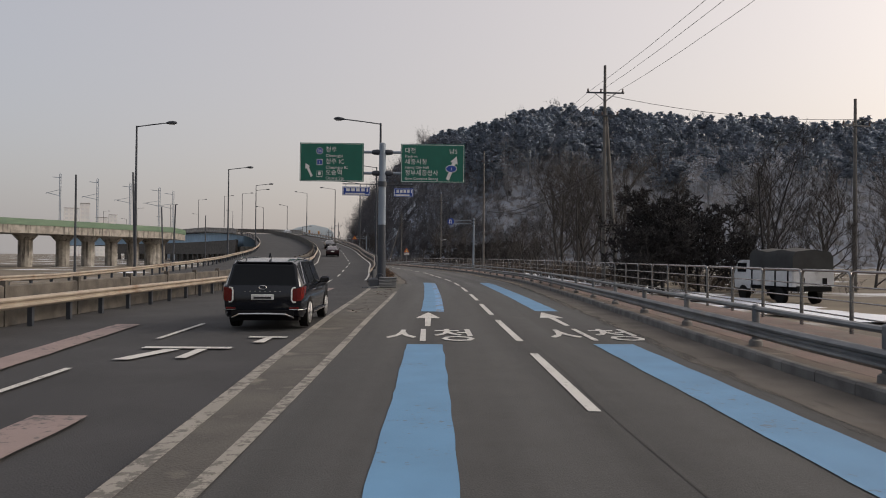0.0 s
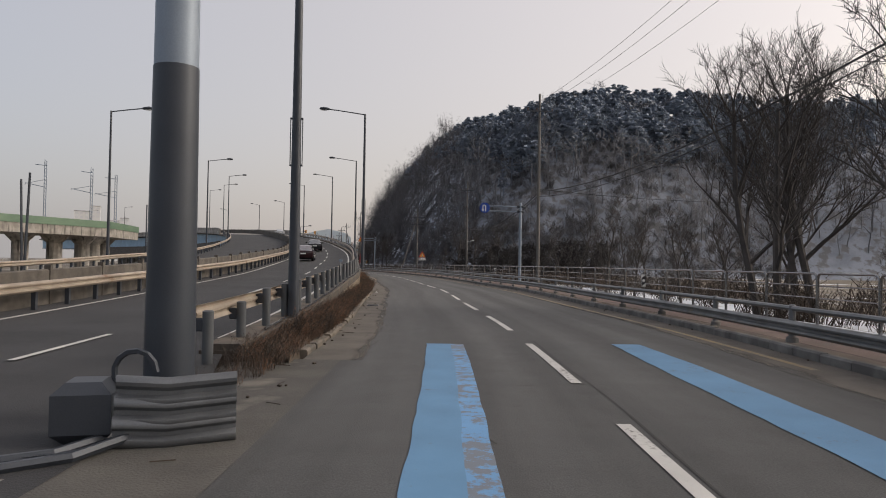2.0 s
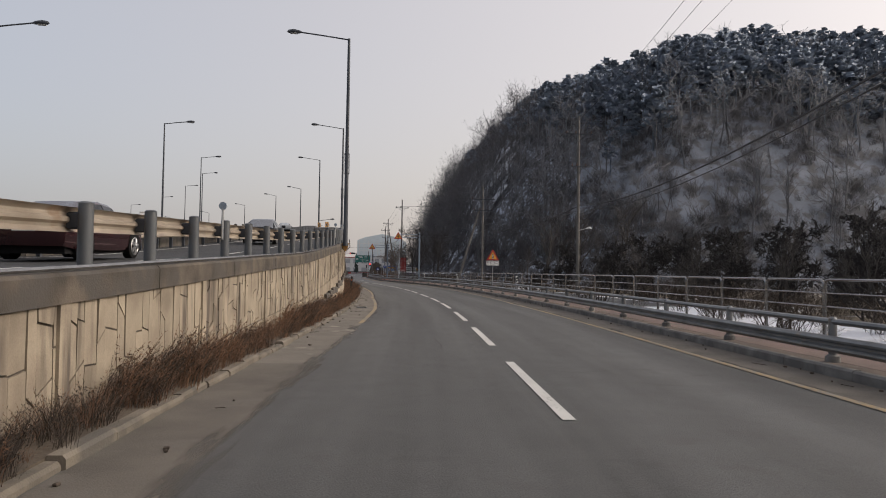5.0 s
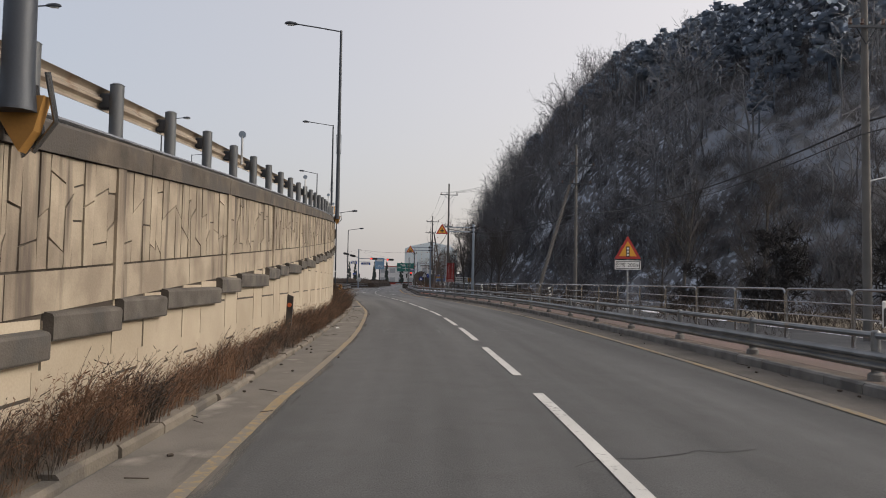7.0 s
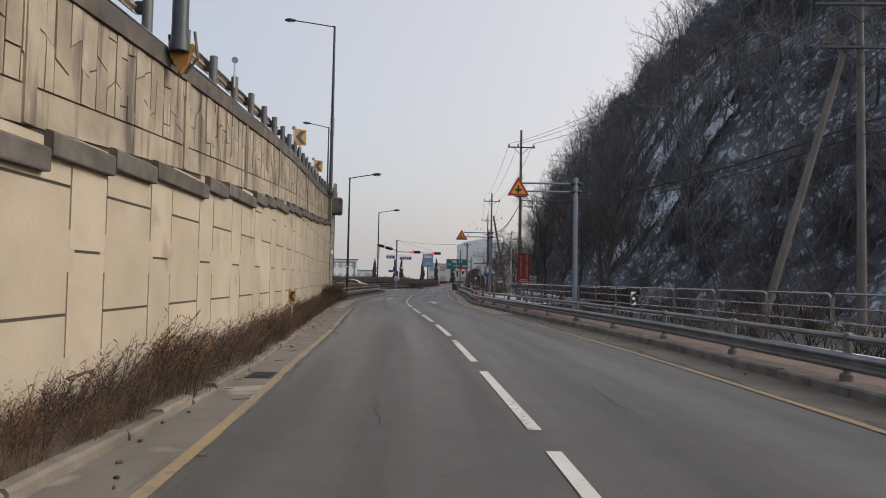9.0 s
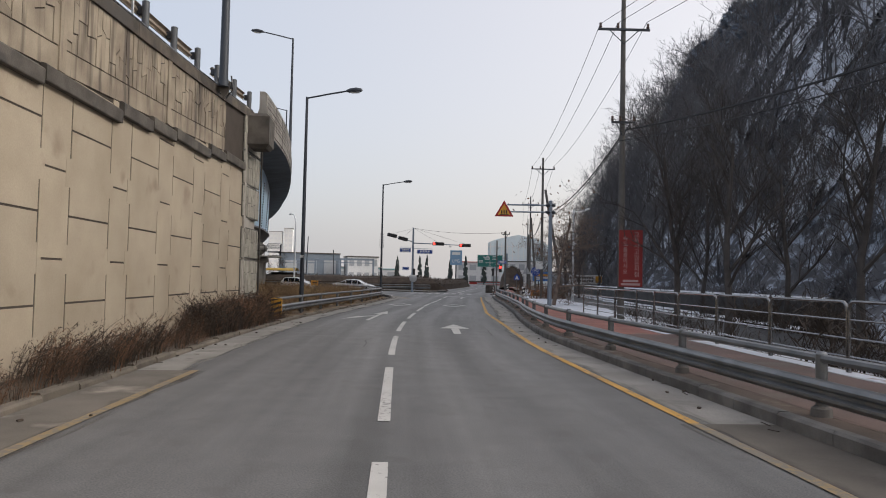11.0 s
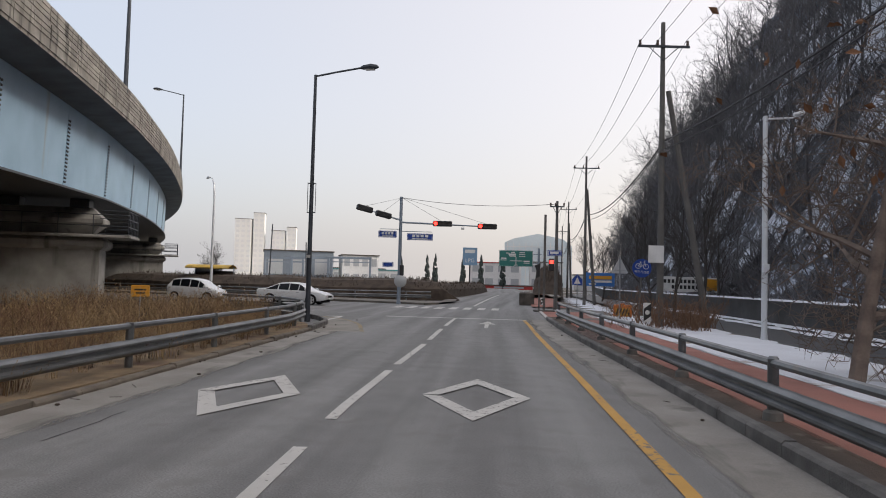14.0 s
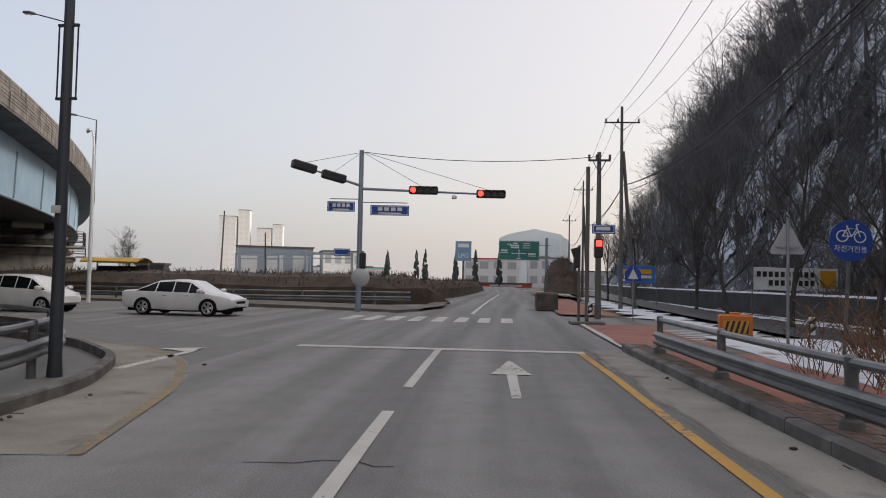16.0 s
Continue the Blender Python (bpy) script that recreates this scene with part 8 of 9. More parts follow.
def tree_mesh(seed, h, name="branches", bark=BARK, **kw):
    rr = random.Random(seed)
    limbs = branching(rr, h, **kw)
    trunk, crown = Buf(), Buf()
    for pts, rad, lv in limbs:
        if lv >= 3:
            pts, rad = [pts[0], pts[-1]], [rad[0], rad[-1]]
        (trunk if lv == 0 else crown).tube(pts, rad, (7, 4, 3, 3, 3)[lv], cap=lv == 0)
    return trunk.mesh("trunk", bark, smooth=True), crown.mesh("crown", bark)


KINDS = [tree_mesh(1, 10.0, levels=5, kids=(5, 7), spread=0.52, first=0.2, up=0.24, thin=0.009), tree_mesh(2, 11.0, levels=5, kids=(5, 6), spread=0.5, first=0.22, up=0.26, thin=0.009), tree_mesh(3, 7.0, levels=5, kids=(4, 6), spread=0.55, first=0.04, up=0.3), tree_mesh(4, 11.5, levels=5, kids=(5, 6), spread=0.5, first=0.2, up=0.24, thin=0.009), tree_mesh(5, 11.5, bark=BUSH_BARK, levels=5, kids=(4, 6), spread=0.58, first=0.03, up=0.26, r0=0.09)]
BUSH = [tree_mesh(9, 4.4, bark=BUSH_BARK, levels=5, kids=(6, 7), spread=0.66, first=0.02, up=0.14, r0=0.07, thin=0.026)]


def plant(meshes, x, y, z, s, rz, label, name="tree", group="bare roadside trees"):
    g = thing(name, label, "tree", pose(x, y, z, 0, 0, rz), group)
    g.scale = (s, s, s)
    part("trunk", meshes[0], None, g)
    part("crown", meshes[1], None, g)
    return g


rr = random.Random(21)
BARE = "bare brown winter tree behind the fence"
row = [(19.4, 39.5, 1.0, 4), (20.8, 44.0, 0.95, 4), (23.5, 46.5, 0.95, 4), (9.6, 57, 1.0, 0), (11.5, 60.5, 0.95, 3), (9.6, 59.0, 1.1, 1), (13, 66, 0.9, 1), (9.5, 70, 0.72, 2), (12.5, 73, 0.8, 2), (8.2, 76.5, 0.7, 2),
       (9.6, 48.5, 0.85, 0), (12.2, 52, 0.9, 1), (14.6, 57, 1.0, 3), (12, 60, 1.05, 1), (20, 45, 1.15, 2), (23.5, 42, 1.2, 2), (26, 47, 1.1, 2), (22, 50, 0.9, 0), (29, 43, 1.0, 0), (26, 56, 1.0, 1), (20, 62, 0.9, 3), (18, 54, 0.9, 2), (31, 50, 1.0, 2),
       (7.1, 81, 0.95, 2), (12.5, 80, 0.8, 2), (10.0, 90, 0.85, 2), (6.6, 94.5, 0.9, 2), (13, 97, 0.9, 2), (17, 87, 1.0, 2), (5.6, 100, 0.8, 2),
       (7.0, 104, 0.6, 2), (9.5, 109, 0.7, 2), (5.8, 113, 0.7, 2), (4, 119, 0.65, 2), (1.0, 126, 0.65, 2), (4.5, 131, 0.7, 2), (-1.5, 134, 0.65, 2),
       (2.0, 138, 0.7, 2), (-4, 146, 0.6, 2), (-1.0, 151, 0.9, 3), (-7.5, 154, 0.65, 2), (-5, 160, 0.9, 0), (-11, 163, 0.7, 2), (-9, 170, 0.9, 3), (26, 112, 0.8, 2), (34, 96, 0.9, 2), (48, 110, 0.9, 2)]
for x, y, s, kd in row:
    plant(KINDS[kd], x, y, -0.3, s * rr.uniform(0.93, 1.07), rr.uniform(0, 360), BARE)
for x, y, s in ((12.4, 38.5, 1.1), (13.6, 40.5, 1.75), (12.2, 42.5, 1.15), (16.6, 43.5, 1.5), (13.4, 39.6, 1.45), (16.4, 41.2, 1.55), (13.6, 43.6, 1.7), (18.5, 40.5, 1.0), (14.2, 46, 1.1), (6.5, 116, 0.9), (10, 126, 1.0), (3, 124, 0.9), (-3, 141, 0.9), (-9, 158, 0.9), (5.5, 106, 1.2), (8.5, 112, 1.35), (4.5, 121, 1.3), (7.5, 118, 1.4), (1.5, 129, 1.3), (5, 134, 1.4), (0, 137, 1.35), (12, 121, 1.4), (-2, 147, 1.3), (2.5, 144, 1.4), (-6.5, 150, 1.3), (9, 103, 1.0)):
    plant(BUSH[0], x, y, -0.3, s, rr.uniform(0, 360), "dense dark leafless shrub behind the fence", "shrub", "leafless shrubs")
for x, y, s, kd in ((-31.6, 214, 0.9, 1), (-44.3, 246, 0.8, 1), (-46.3, 252, 0.75, 3), (-43.6, 256, 0.8, 0), (-48.6, 262, 0.8, 1), (-50.5, 270, 0.8, 3), (-56, 283, 0.8, 0), (-59.5, 292, 0.8, 1)):
    plant(KINDS[kd], x, y, -0.2, s, rr.uniform(0, 360), "bare tree at the foot of the hill", group="trees by the hill")
PLANE_BARK = mat("pale_flaking_bark", (0.24, 0.185, 0.15), (0.13, 0.1, 0.082), 0.95, 0, 3, 25, 0.5, 0.8)
plant(tree_mesh(17, 8.6, bark=PLANE_BARK, levels=5, kids=(6, 8), spread=0.82, first=0.16, up=0.1, r0=0.15, thin=0.009), -41.0, 217.3, -0.2, 1.0, 200, "spreading bare tree with pale flaking bark and a few dead leaves", group="trees by the hill")
for x, y, s, kd in ((-32.3, 199.6, 0.85, 3), (-30.5, 196.0, 0.9, 1), (-28.4, 201.5, 0.9, 0), (-27.0, 193.5, 0.85, 3)):
    plant(KINDS[kd], x, y, -0.25, s, rr.uniform(0, 360), "tall bare tree beside the side road", group="trees by the hill")
plant(KINDS[0], -92, 262, -0.2, 0.55, 40, "lone bare tree beyond the bridge", group="trees by the hill")
plant(KINDS[2], -98, 268, -0.2, 0.6, 140, "low bare tree beyond the bridge", group="trees by the hill")
# a few dead leaves that still hang
q = Buf()
for i in range(60):
    c = Vector((-41.2 + rr.gauss(0, 1.6), 216.8 + rr.gauss(0, 1.4), 3.4 + rr.uniform(0, 4.6)))
    m = Matrix.Translation(c) @ Euler((rr.uniform(0, 6), rr.uniform(0, 6), rr.uniform(0, 6))).to_matrix().to_4x4()
    q.add([m @ Vector(p) for p in ((-0.1, 0, 0), (0, 0.06, 0.02), (0.12, 0, 0), (0, -0.06, 0.02))], [(0, 1, 2, 3)])
tagged(part("dead_leaves", q, mat("dead_leaf", (0.2, 0.1, 0.05), None, 0.9)), "curled brown leaves that still hang on a bare tree", "leaves", kind="stuff")

# the wood on the hill
def many(name, protos, spots, material, label, smooth=False):
    """One object of many simple plants; protos: (verts, faces) arrays."""
    vs, fs, o = [], [], 0
    for x, y, z, s, a, w_, i in spots:
        v, f = protos[i]
        c, d = math.cos(a), math.sin(a)
        u = np.empty_like(v)
        u[:, 0] = (v[:, 0] * c - v[:, 1] * d) * s * w_ + x
        u[:, 1] = (v[:, 0] * d + v[:, 1] * c) * s * w_ + y
        u[:, 2] = v[:, 2] * s + z
        vs.append(u)
        fs.append(f + o)
        o += len(v)
    v, f = np.concatenate(vs), np.concatenate(fs)
    me = bpy.data.meshes.new(name)
    n = f.shape[1]
    me.vertices.add(len(v))
    me.vertices.foreach_set("co", v.ravel())
    me.loops.add(f.size)
    me.loops.foreach_set("vertex_index", f.ravel().astype(np.int32))
    me.polygons.add(len(f))
    me.polygons.foreach_set("loop_start", np.arange(0, f.size, n, dtype=np.int32))
    me.update(calc_edges=True)
    me.validate()
    me.materials.append(material)
    if smooth:
        me.polygons.foreach_set("use_smooth", [True] * len(me.polygons))
    ob = new(name, me)
    return tagged(ob, label, "trees", kind="stuff")


def proto_tree(seed, h, fine=False, **kw):
    b = Buf()
    for pts, rad, lv in branching(random.Random(seed), h, **kw):
        k = len(pts)
        if lv > 0 and k > 3:
            pts, rad = [pts[0], pts[k // 2], pts[-1]], [rad[0], rad[k // 2], rad[-1]]
        if lv >= 2:
            s = (pts[-1] - pts[0]).orthogonal().normalized()
            s.rotate(Matrix.Rotation(k * 2.1 + len(b.v) * 0.7, 3, (pts[-1] - pts[0]).normalized()))
            s *= ((0.022, 0.013, 0.009)[lv - 2] if fine else (0.035, 0.026, 0.026)[lv - 2])
            b.add([pts[0] - s, pts[0] + s, pts[-1] + s * 0.5, pts[-1] - s * 0.5], [(0, 1, 2, 3)])
        else:
            b.tube(pts, [max(r, 0.02 if fine else 0.03) for r in rad], 3, cap=False)
    return np.array(b.v, float), np.array(b.f, int)


def proto_pine(seed, h):
    """A pine: bare stem, a rounded crown of small lumpy clumps with needle tufts at their edges."""
    rr_ = random.Random(seed)
    b = Buf()
    b.tube([(0, 0, 0), (rr_.gauss(0, 0.1), 0, h * 0.5), (rr_.gauss(0, 0.2), rr_.gauss(0, 0.2), h * 0.95)], [0.15, 0.11, 0.04], 4, cap=False)
    for i in range(34):
        t = rr_.random()
        z = h * (0.46 + 0.52 * t)
        r = h * 0.27 * math.sqrt(max(0.05, 1 - (2 * t - 0.75) ** 2 / 1.6)) * (1.1 - 0.55 * t)
        a = rr_.uniform(0, 6.28)
        q = r * math.sqrt(rr_.random())
        c = Vector((q * math.cos(a), q * math.sin(a), z))
        e = rr_.uniform(0.3, 0.56)
        vs = [c + Vector((x * e * rr_.uniform(0.5, 1.15), y * e * rr_.uniform(0.5, 1.15), zz * e * rr_.uniform(0.3, 0.75))) for zz in (-0.75, 0.75) for x, y in ((-1, -0.2), (0.2, -1), (1, 0.2), (-0.2, 1))]
        b.add(vs, [(3, 2, 1, 0), (4, 5, 6, 7), (0, 1, 5, 4), (1, 2, 6, 5), (2, 3, 7, 6), (3, 0, 4, 7)])
        for j in range(2):
            d = Vector((rr_.gauss(0, 1), rr_.gauss(0, 1), rr_.gauss(0.2, 0.6))).normalized()
            p = c + Vector((d.x * e, d.y * e, d.z * e * 0.6)) * rr_.uniform(0.7, 1.0)
            s_ = d.orthogonal().normalized() * rr_.uniform(0.12, 0.22)
            b.add([p - s_, p + s_, p + d * rr_.uniform(0.25, 0.5) + s_ * 0.4, p + d * rr_.uniform(0.25, 0.5) - s_ * 0.4], [(0, 1, 2, 3)])
    return np.array(b.v, float), np.array(b.f, int)


rr = random.Random(77)
bare_p = [proto_tree(100 + i, 10.5, levels=4, kids=(3, 4), spread=0.55, up=0.14, first=0.28, r0=0.13) for i in range(5)]
pine_p = [proto_pine(200 + i, 7.2) for i in range(6)]
fine_p = [proto_tree(130 + i, 10.0, levels=5, kids=(3, 4), spread=0.52, up=0.16, first=0.3, r0=0.1, fine=True) for i in range(5)]
bare_s, pine_s, near_s, fine_s = [], [], [], []
tries = 0
while len(bare_s) + len(pine_s) + len(near_s) + len(fine_s) < 3600 and tries < 60000:
    tries += 1
    x, y = rr.uniform(-175, 215), rr.uniform(165, 440)
    u = uphill(np.array((x, y)))
    if u < 2 or u > 115 or (u > 75 and rr.random() < 0.6):
        continue
    if x > 60 and rr.random() < 0.3:
        continue
    z = hill_z(x, y) - 0.3
    near_end = y > 215 and x < -14
    facing = x > -8 and y < 245          # the slope that looks down the road
    pine = u > (24 if near_end else 18) + 9 * noise.noise(Vector((x * 0.04, y * 0.04, 7))) and rr.random() < 0.95
    if u > 14 and rr.random() < (0.12 if not facing else 0.03):
        pine = True
    if not pine and rr.random() < (0.12 if facing else 0.4 if near_end else 0.3):
        continue
    e = (x, y, z, rr.uniform(0.8, 1.35) * (1.0 if near_end and not pine else 0.9), rr.uniform(0, 6.28), rr.uniform(0.85, 1.25), rr.randrange(6 if pine else 5))
    (pine_s if pine else (near_s if facing else (fine_s if near_end else bare_s))).append(e)
tries = 0
near = 0
while near < 150 and tries < 20000:      # more trees on the slope nearest the road
    tries += 1
    x, y = rr.uniform(-72, 20), rr.uniform(172, 310)
    u = uphill(np.array((x, y)))
    if 1.5 < u < 24:
        near += 1
        fine_s.append((x, y, hill_z(x, y) - 0.3, rr.uniform(0.5, 1.1), rr.uniform(0, 6.28), rr.uniform(0.85, 1.2), rr.randrange(5)))
tries = tall = 0
while tall < 64 and tries < 9000:        # tall trees that stand against the sky above the cutting
    tries += 1
    x, y = rr.uniform(-62, -22), rr.uniform(222, 310)
    if 3 < uphill(np.array((x, y))) < 14:
        tall += 1
        fine_s.append((x, y, hill_z(x, y) - 0.3, rr.uniform(1.15, 1.6), rr.uniform(0, 6.28), rr.uniform(0.85, 1.1), rr.randrange(5)))
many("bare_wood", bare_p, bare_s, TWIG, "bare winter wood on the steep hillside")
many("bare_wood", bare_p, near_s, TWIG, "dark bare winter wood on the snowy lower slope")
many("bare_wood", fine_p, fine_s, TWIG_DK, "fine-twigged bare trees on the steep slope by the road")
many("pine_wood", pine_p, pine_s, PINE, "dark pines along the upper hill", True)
# underbrush on the lower slope
def proto_brush(seed, n=16, h=1.6, w_=0.02):
    rr_ = random.Random(seed)
    b = Buf()
    for i in range(n):
        a = rr_.uniform(0, 6.28)
        l_ = h * rr_.uniform(0.4, 1.0)
        d = Vector((math.cos(a) * rr_.uniform(0.1, 0.7), math.sin(a) * rr_.uniform(0.1, 0.7), 1)).normalized()
        p = Vector((rr_.gauss(0, 0.25), rr_.gauss(0, 0.25), 0))
        m = p + d * l_ * 0.55 + Vector((rr_.gauss(0, 0.06), rr_.gauss(0, 0.06), 0))
        e = m + (d + Vector((rr_.gauss(0, 0.35), rr_.gauss(0, 0.35), -0.1))).normalized() * l_ * 0.45
        s = d.orthogonal().normalized() * w_
        b.add([p - s, p + s, m + s * 0.8, m - s * 0.8], [(0, 1, 2, 3)])
        b.add([m - s * 0.8, m + s * 0.8, e + s * 0.3, e - s * 0.3], [(0, 1, 2, 3)])
        for k in range(3):
            t = rr_.uniform(0.3, 0.95)
            o_ = p.lerp(e, t)
            f = o_ + Vector((rr_.gauss(0, 0.14), rr_.gauss(0, 0.14), rr_.uniform(0.02, 0.22))) * h * 0.8
            s3 = Vector((rr_.gauss(0, 1), rr_.gauss(0, 1), 0)).normalized() * w_ * 0.7
            b.add([o_ - s3, o_ + s3, f + s3 * 1.5, f - s3 * 1.5], [(0, 1, 2, 3)])
    return np.array(b.v, float), np.array(b.f, int)


brush_p = [proto_brush(300 + i, 26, 1.8, 0.012) for i in range(5)]
sp_ = []
tries = 0
while len(sp_) < 2900 and tries < 30000:
    tries += 1
    x, y = rr.uniform(-90, 60), rr.uniform(165, 330)
    u = uphill(np.array((x, y)))
    if x < -14 and y > 225 and rr.random() < 0.45:
        continue
    if 0.5 < u < 26 or (rr.random() < 0.2 and 26 < u < 60):
        sp_.append((x, y, hill_z(x, y) - 0.1, rr.uniform(0.7, 1.6), rr.uniform(0, 6.28), 1.2, rr.randrange(5)))
thicket = [proto_brush(320 + i, 34, 1.8, 0.016) for i in range(4)]
sp5 = []
tries = 0
while len(sp5) < 480 and tries < 40000:
    tries += 1
    x, y = rr.uniform(-75, 20), rr.uniform(168, 310)
    u = uphill(np.array((x, y)))
    if 0.6 < u < 8 + 5 * noise.noise(Vector((x * 0.1, y * 0.1, 1))):
        sp5.append((x, y, hill_z(x, y) - 0.2, rr.uniform(1.1, 2.3), rr.uniform(0, 6.28), 1.15, rr.randrange(4)))
many("thicket", thicket, sp5, TWIG_DK, "dense dark thicket along the foot of the hill")
many("underbrush", brush_p, sp_, TWIG_DK, "dark dry underbrush on the slope")
sp_ = []
for i in range(700):
    k = rr.uniform(40, 205)
    o = rr.uniform(9.2, 24) if k < 150 else rr.uniform(9.0, 17)
    p = ROAD.at(k, o)
    if uphill(np.array((p.x, p.y))) < 1 and not (10.6 < o < 14.5 and k > 120):
        sp_.append((p.x, p.y, -0.25, rr.uniform(0.4, 1.25), rr.uniform(0, 6.28), 1.2, rr.randrange(5)))
many("dry_scrub", brush_p, sp_, WEED_DK, "dry scrub behind the fence")

sp7 = [(-45.3 + rr.gauss(0, 0.9), 234.0 + rr.gauss(0, 1.5), 0.05, rr.uniform(0.55, 1.1), rr.uniform(0, 6.28), 1.1, rr.randrange(5)) for i in range(20)]
many("brown_scrub", brush_p, sp7, WEED, "brown twiggy scrub round the foot of a utility pole")

# snow that lies in ragged patches between the trees of the slope
q = Buf()
made = tries = 0
while made < 2600 and tries < 40000:
    tries += 1
    x, y = rr.uniform(-80, -18), rr.uniform(212, 300)
    u = uphill(np.array((x, y)))
    if not 3.5 < u < 38 or noise.noise(Vector((x * 0.2, y * 0.2, 2))) < 0.02:
        continue
    made += 1
    r, a0 = rr.uniform(0.22, 1.1), rr.uniform(0, 6.28)
    ring = []
    for i in range(11):
        a = a0 + i * 2 * math.pi / 11
        e = r * rr.uniform(0.45, 1.25)
        px, py = x + e * math.cos(a), y + e * math.sin(a)
        ring.append((px, py, hill_z(px, py) + rr.uniform(0.45, 0.75)))
    q.add([(x, y, hill_z(x, y) + 0.85)] + ring, [(0, i + 1, (i + 1) % 11 + 1) for i in range(11)])
tagged(part("snow_patch", q, SLOPE_SNOW, smooth=True), "ragged patches of old snow on the wooded slope", "snow", kind="stuff")

# weeds along the foot of the wall and grass on the verge
sp3 = []


def proto_grass(seed, n=26):
    """A tuft of dry blades that arch outwards and carry small seed heads."""
    r = random.Random(seed)
    vs, fs = [], []
    lean = Vector((0.22, 0.1, 0))
    for i in range(n):
        a, h = r.uniform(0, 2 * math.pi), r.uniform(0.3, 1.0)
        c = Vector((math.cos(a), math.sin(a), 0))
        p0 = c * r.uniform(0.0, 0.3)
        bend = c * r.uniform(0.1, 0.75) + lean * r.uniform(0.2, 1.6)
        side = Vector((-math.sin(a + r.uniform(-1, 1)), math.cos(a), 0)) * r.uniform(0.0025, 0.007)
        base = len(vs)
        for f in (0.0, 0.4, 0.75, 1.0):
            m = p0 + bend * f * f * h + Vector((0, 0, h * (f - 0.16 * f * f)))
            w = side * (1.15 - f)
            vs += [m - w, m + w]
        fs += [(base + 2 * j, base + 2 * j + 1, base + 2 * j + 3, base + 2 * j + 2) for j in range(3)]
        for f in (0.6, 0.8, 0.96):
            m = p0 + bend * f * f * h + Vector((0, 0, h * (f - 0.16 * f * f)))
            d = (bend * 0.5 + Vector((r.uniform(-0.5, 0.5), r.uniform(-0.5, 0.5), r.uniform(0.1, 0.7)))) * 0.11
            base = len(vs)
            vs += [m, m + d * 0.5 + side * 1.6, m + d, m + d * 0.5 - side * 1.2]
            fs += [(base, base + 1, base + 2, base + 3)]
    return np.array([tuple(v) for v in vs]), np.array(fs)


weed_p = [proto_grass(400 + i) for i in range(6)]
sp_, sp2 = [], []
for i in range(2500):
    k = rr.uniform(40.5, 195.5)
    o = rr.uniform(RAMP_OFF(k) + 0.15, KERB_L(k) - 0.12)
    p = ROAD.at(k, o)
    clump = 0.6 + 0.8 * max(0, noise.noise(Vector((k * 0.33, 0, 0))) + 0.4)
    s = rr.uniform(0.2, 0.5) * clump
    (sp_ if noise.noise(Vector((k * 0.15, 4, 0))) + rr.uniform(-0.3, 0.3) > 0.05 else sp2).append((p.x, p.y, 0.1, s, rr.uniform(-0.9, 0.9) + 2.0, 1.25, rr.randrange(6)))
for i in range(2600):
    k = rr.uniform(196, 231.5)
    o = rr.uniform(min(-16, VERGE(k) - 4), (KERB_L(k) if k < 225 else VERGE(k)) - 0.6)
    p = ROAD.at(k, o)
    s = rr.uniform(0.35, 1.0) * (1.25 if o < -7 else 0.85)
    (sp3 if rr.random() < (0.62 if o > -9 else 0.4) else (sp_ if rr.random() < 0.75 else sp2)).append((p.x, p.y, 0.1, s * rr.uniform(0.8, 1.45), rr.uniform(0, 6.28), 1.0, rr.randrange(6)))


def proto_plume(seed, n=8):
    """A tall dead weed: arched stems, all blown one way, with feathery side sprigs."""
    r = random.Random(seed)
    b = Buf()
    for i in range(n):
        a, h = r.uniform(0, 6.28), r.uniform(0.45, 1.0)
        p = Vector((math.cos(a), math.sin(a), 0)) * r.uniform(0, 0.16)
        bend = Vector((math.cos(a), math.sin(a), 0)) * r.uniform(0.05, 0.25) + Vector((0.42, 0.12, 0)) * r.uniform(0.5, 1.2)
        pts = [p + bend * f * f * h + Vector((0, 0, h * (f - 0.12 * f * f))) for f in np.linspace(0, 1, 5)]
        side = Vector((r.gauss(0, 1), r.gauss(0, 1), 0)).normalized()
        for j in range(4):
            w0, w1 = side * 0.005 * (1.2 - j * 0.24), side * 0.005 * (1.2 - (j + 1) * 0.24)
            b.add([pts[j] - w0, pts[j] + w0, pts[j + 1] + w1, pts[j + 1] - w1], [(0, 1, 2, 3)])
        for j in range(15):
            f = r.uniform(0.3, 1.0) * 3.99
            k = int(f)
            c = pts[k].lerp(pts[k + 1], f - k)
            d = Vector((r.gauss(0.3, 0.6), r.gauss(0, 0.6), r.uniform(0.3, 1.0))).normalized() * r.uniform(0.05, 0.16) * (1.25 - f * 0.2)
            w = Vector((r.gauss(0, 1), r.gauss(0, 1), r.gauss(0, 1))).normalized() * r.uniform(0.003, 0.008)
            b.add([c, c + d * 0.5 + w, c + d, c + d * 0.5 - w], [(0, 1, 2, 3)])
    return np.array(b.v, float), np.array(b.f, int)


plume_p = [proto_plume(500 + i) for i in range(8)]
sp4, sp6 = [], []
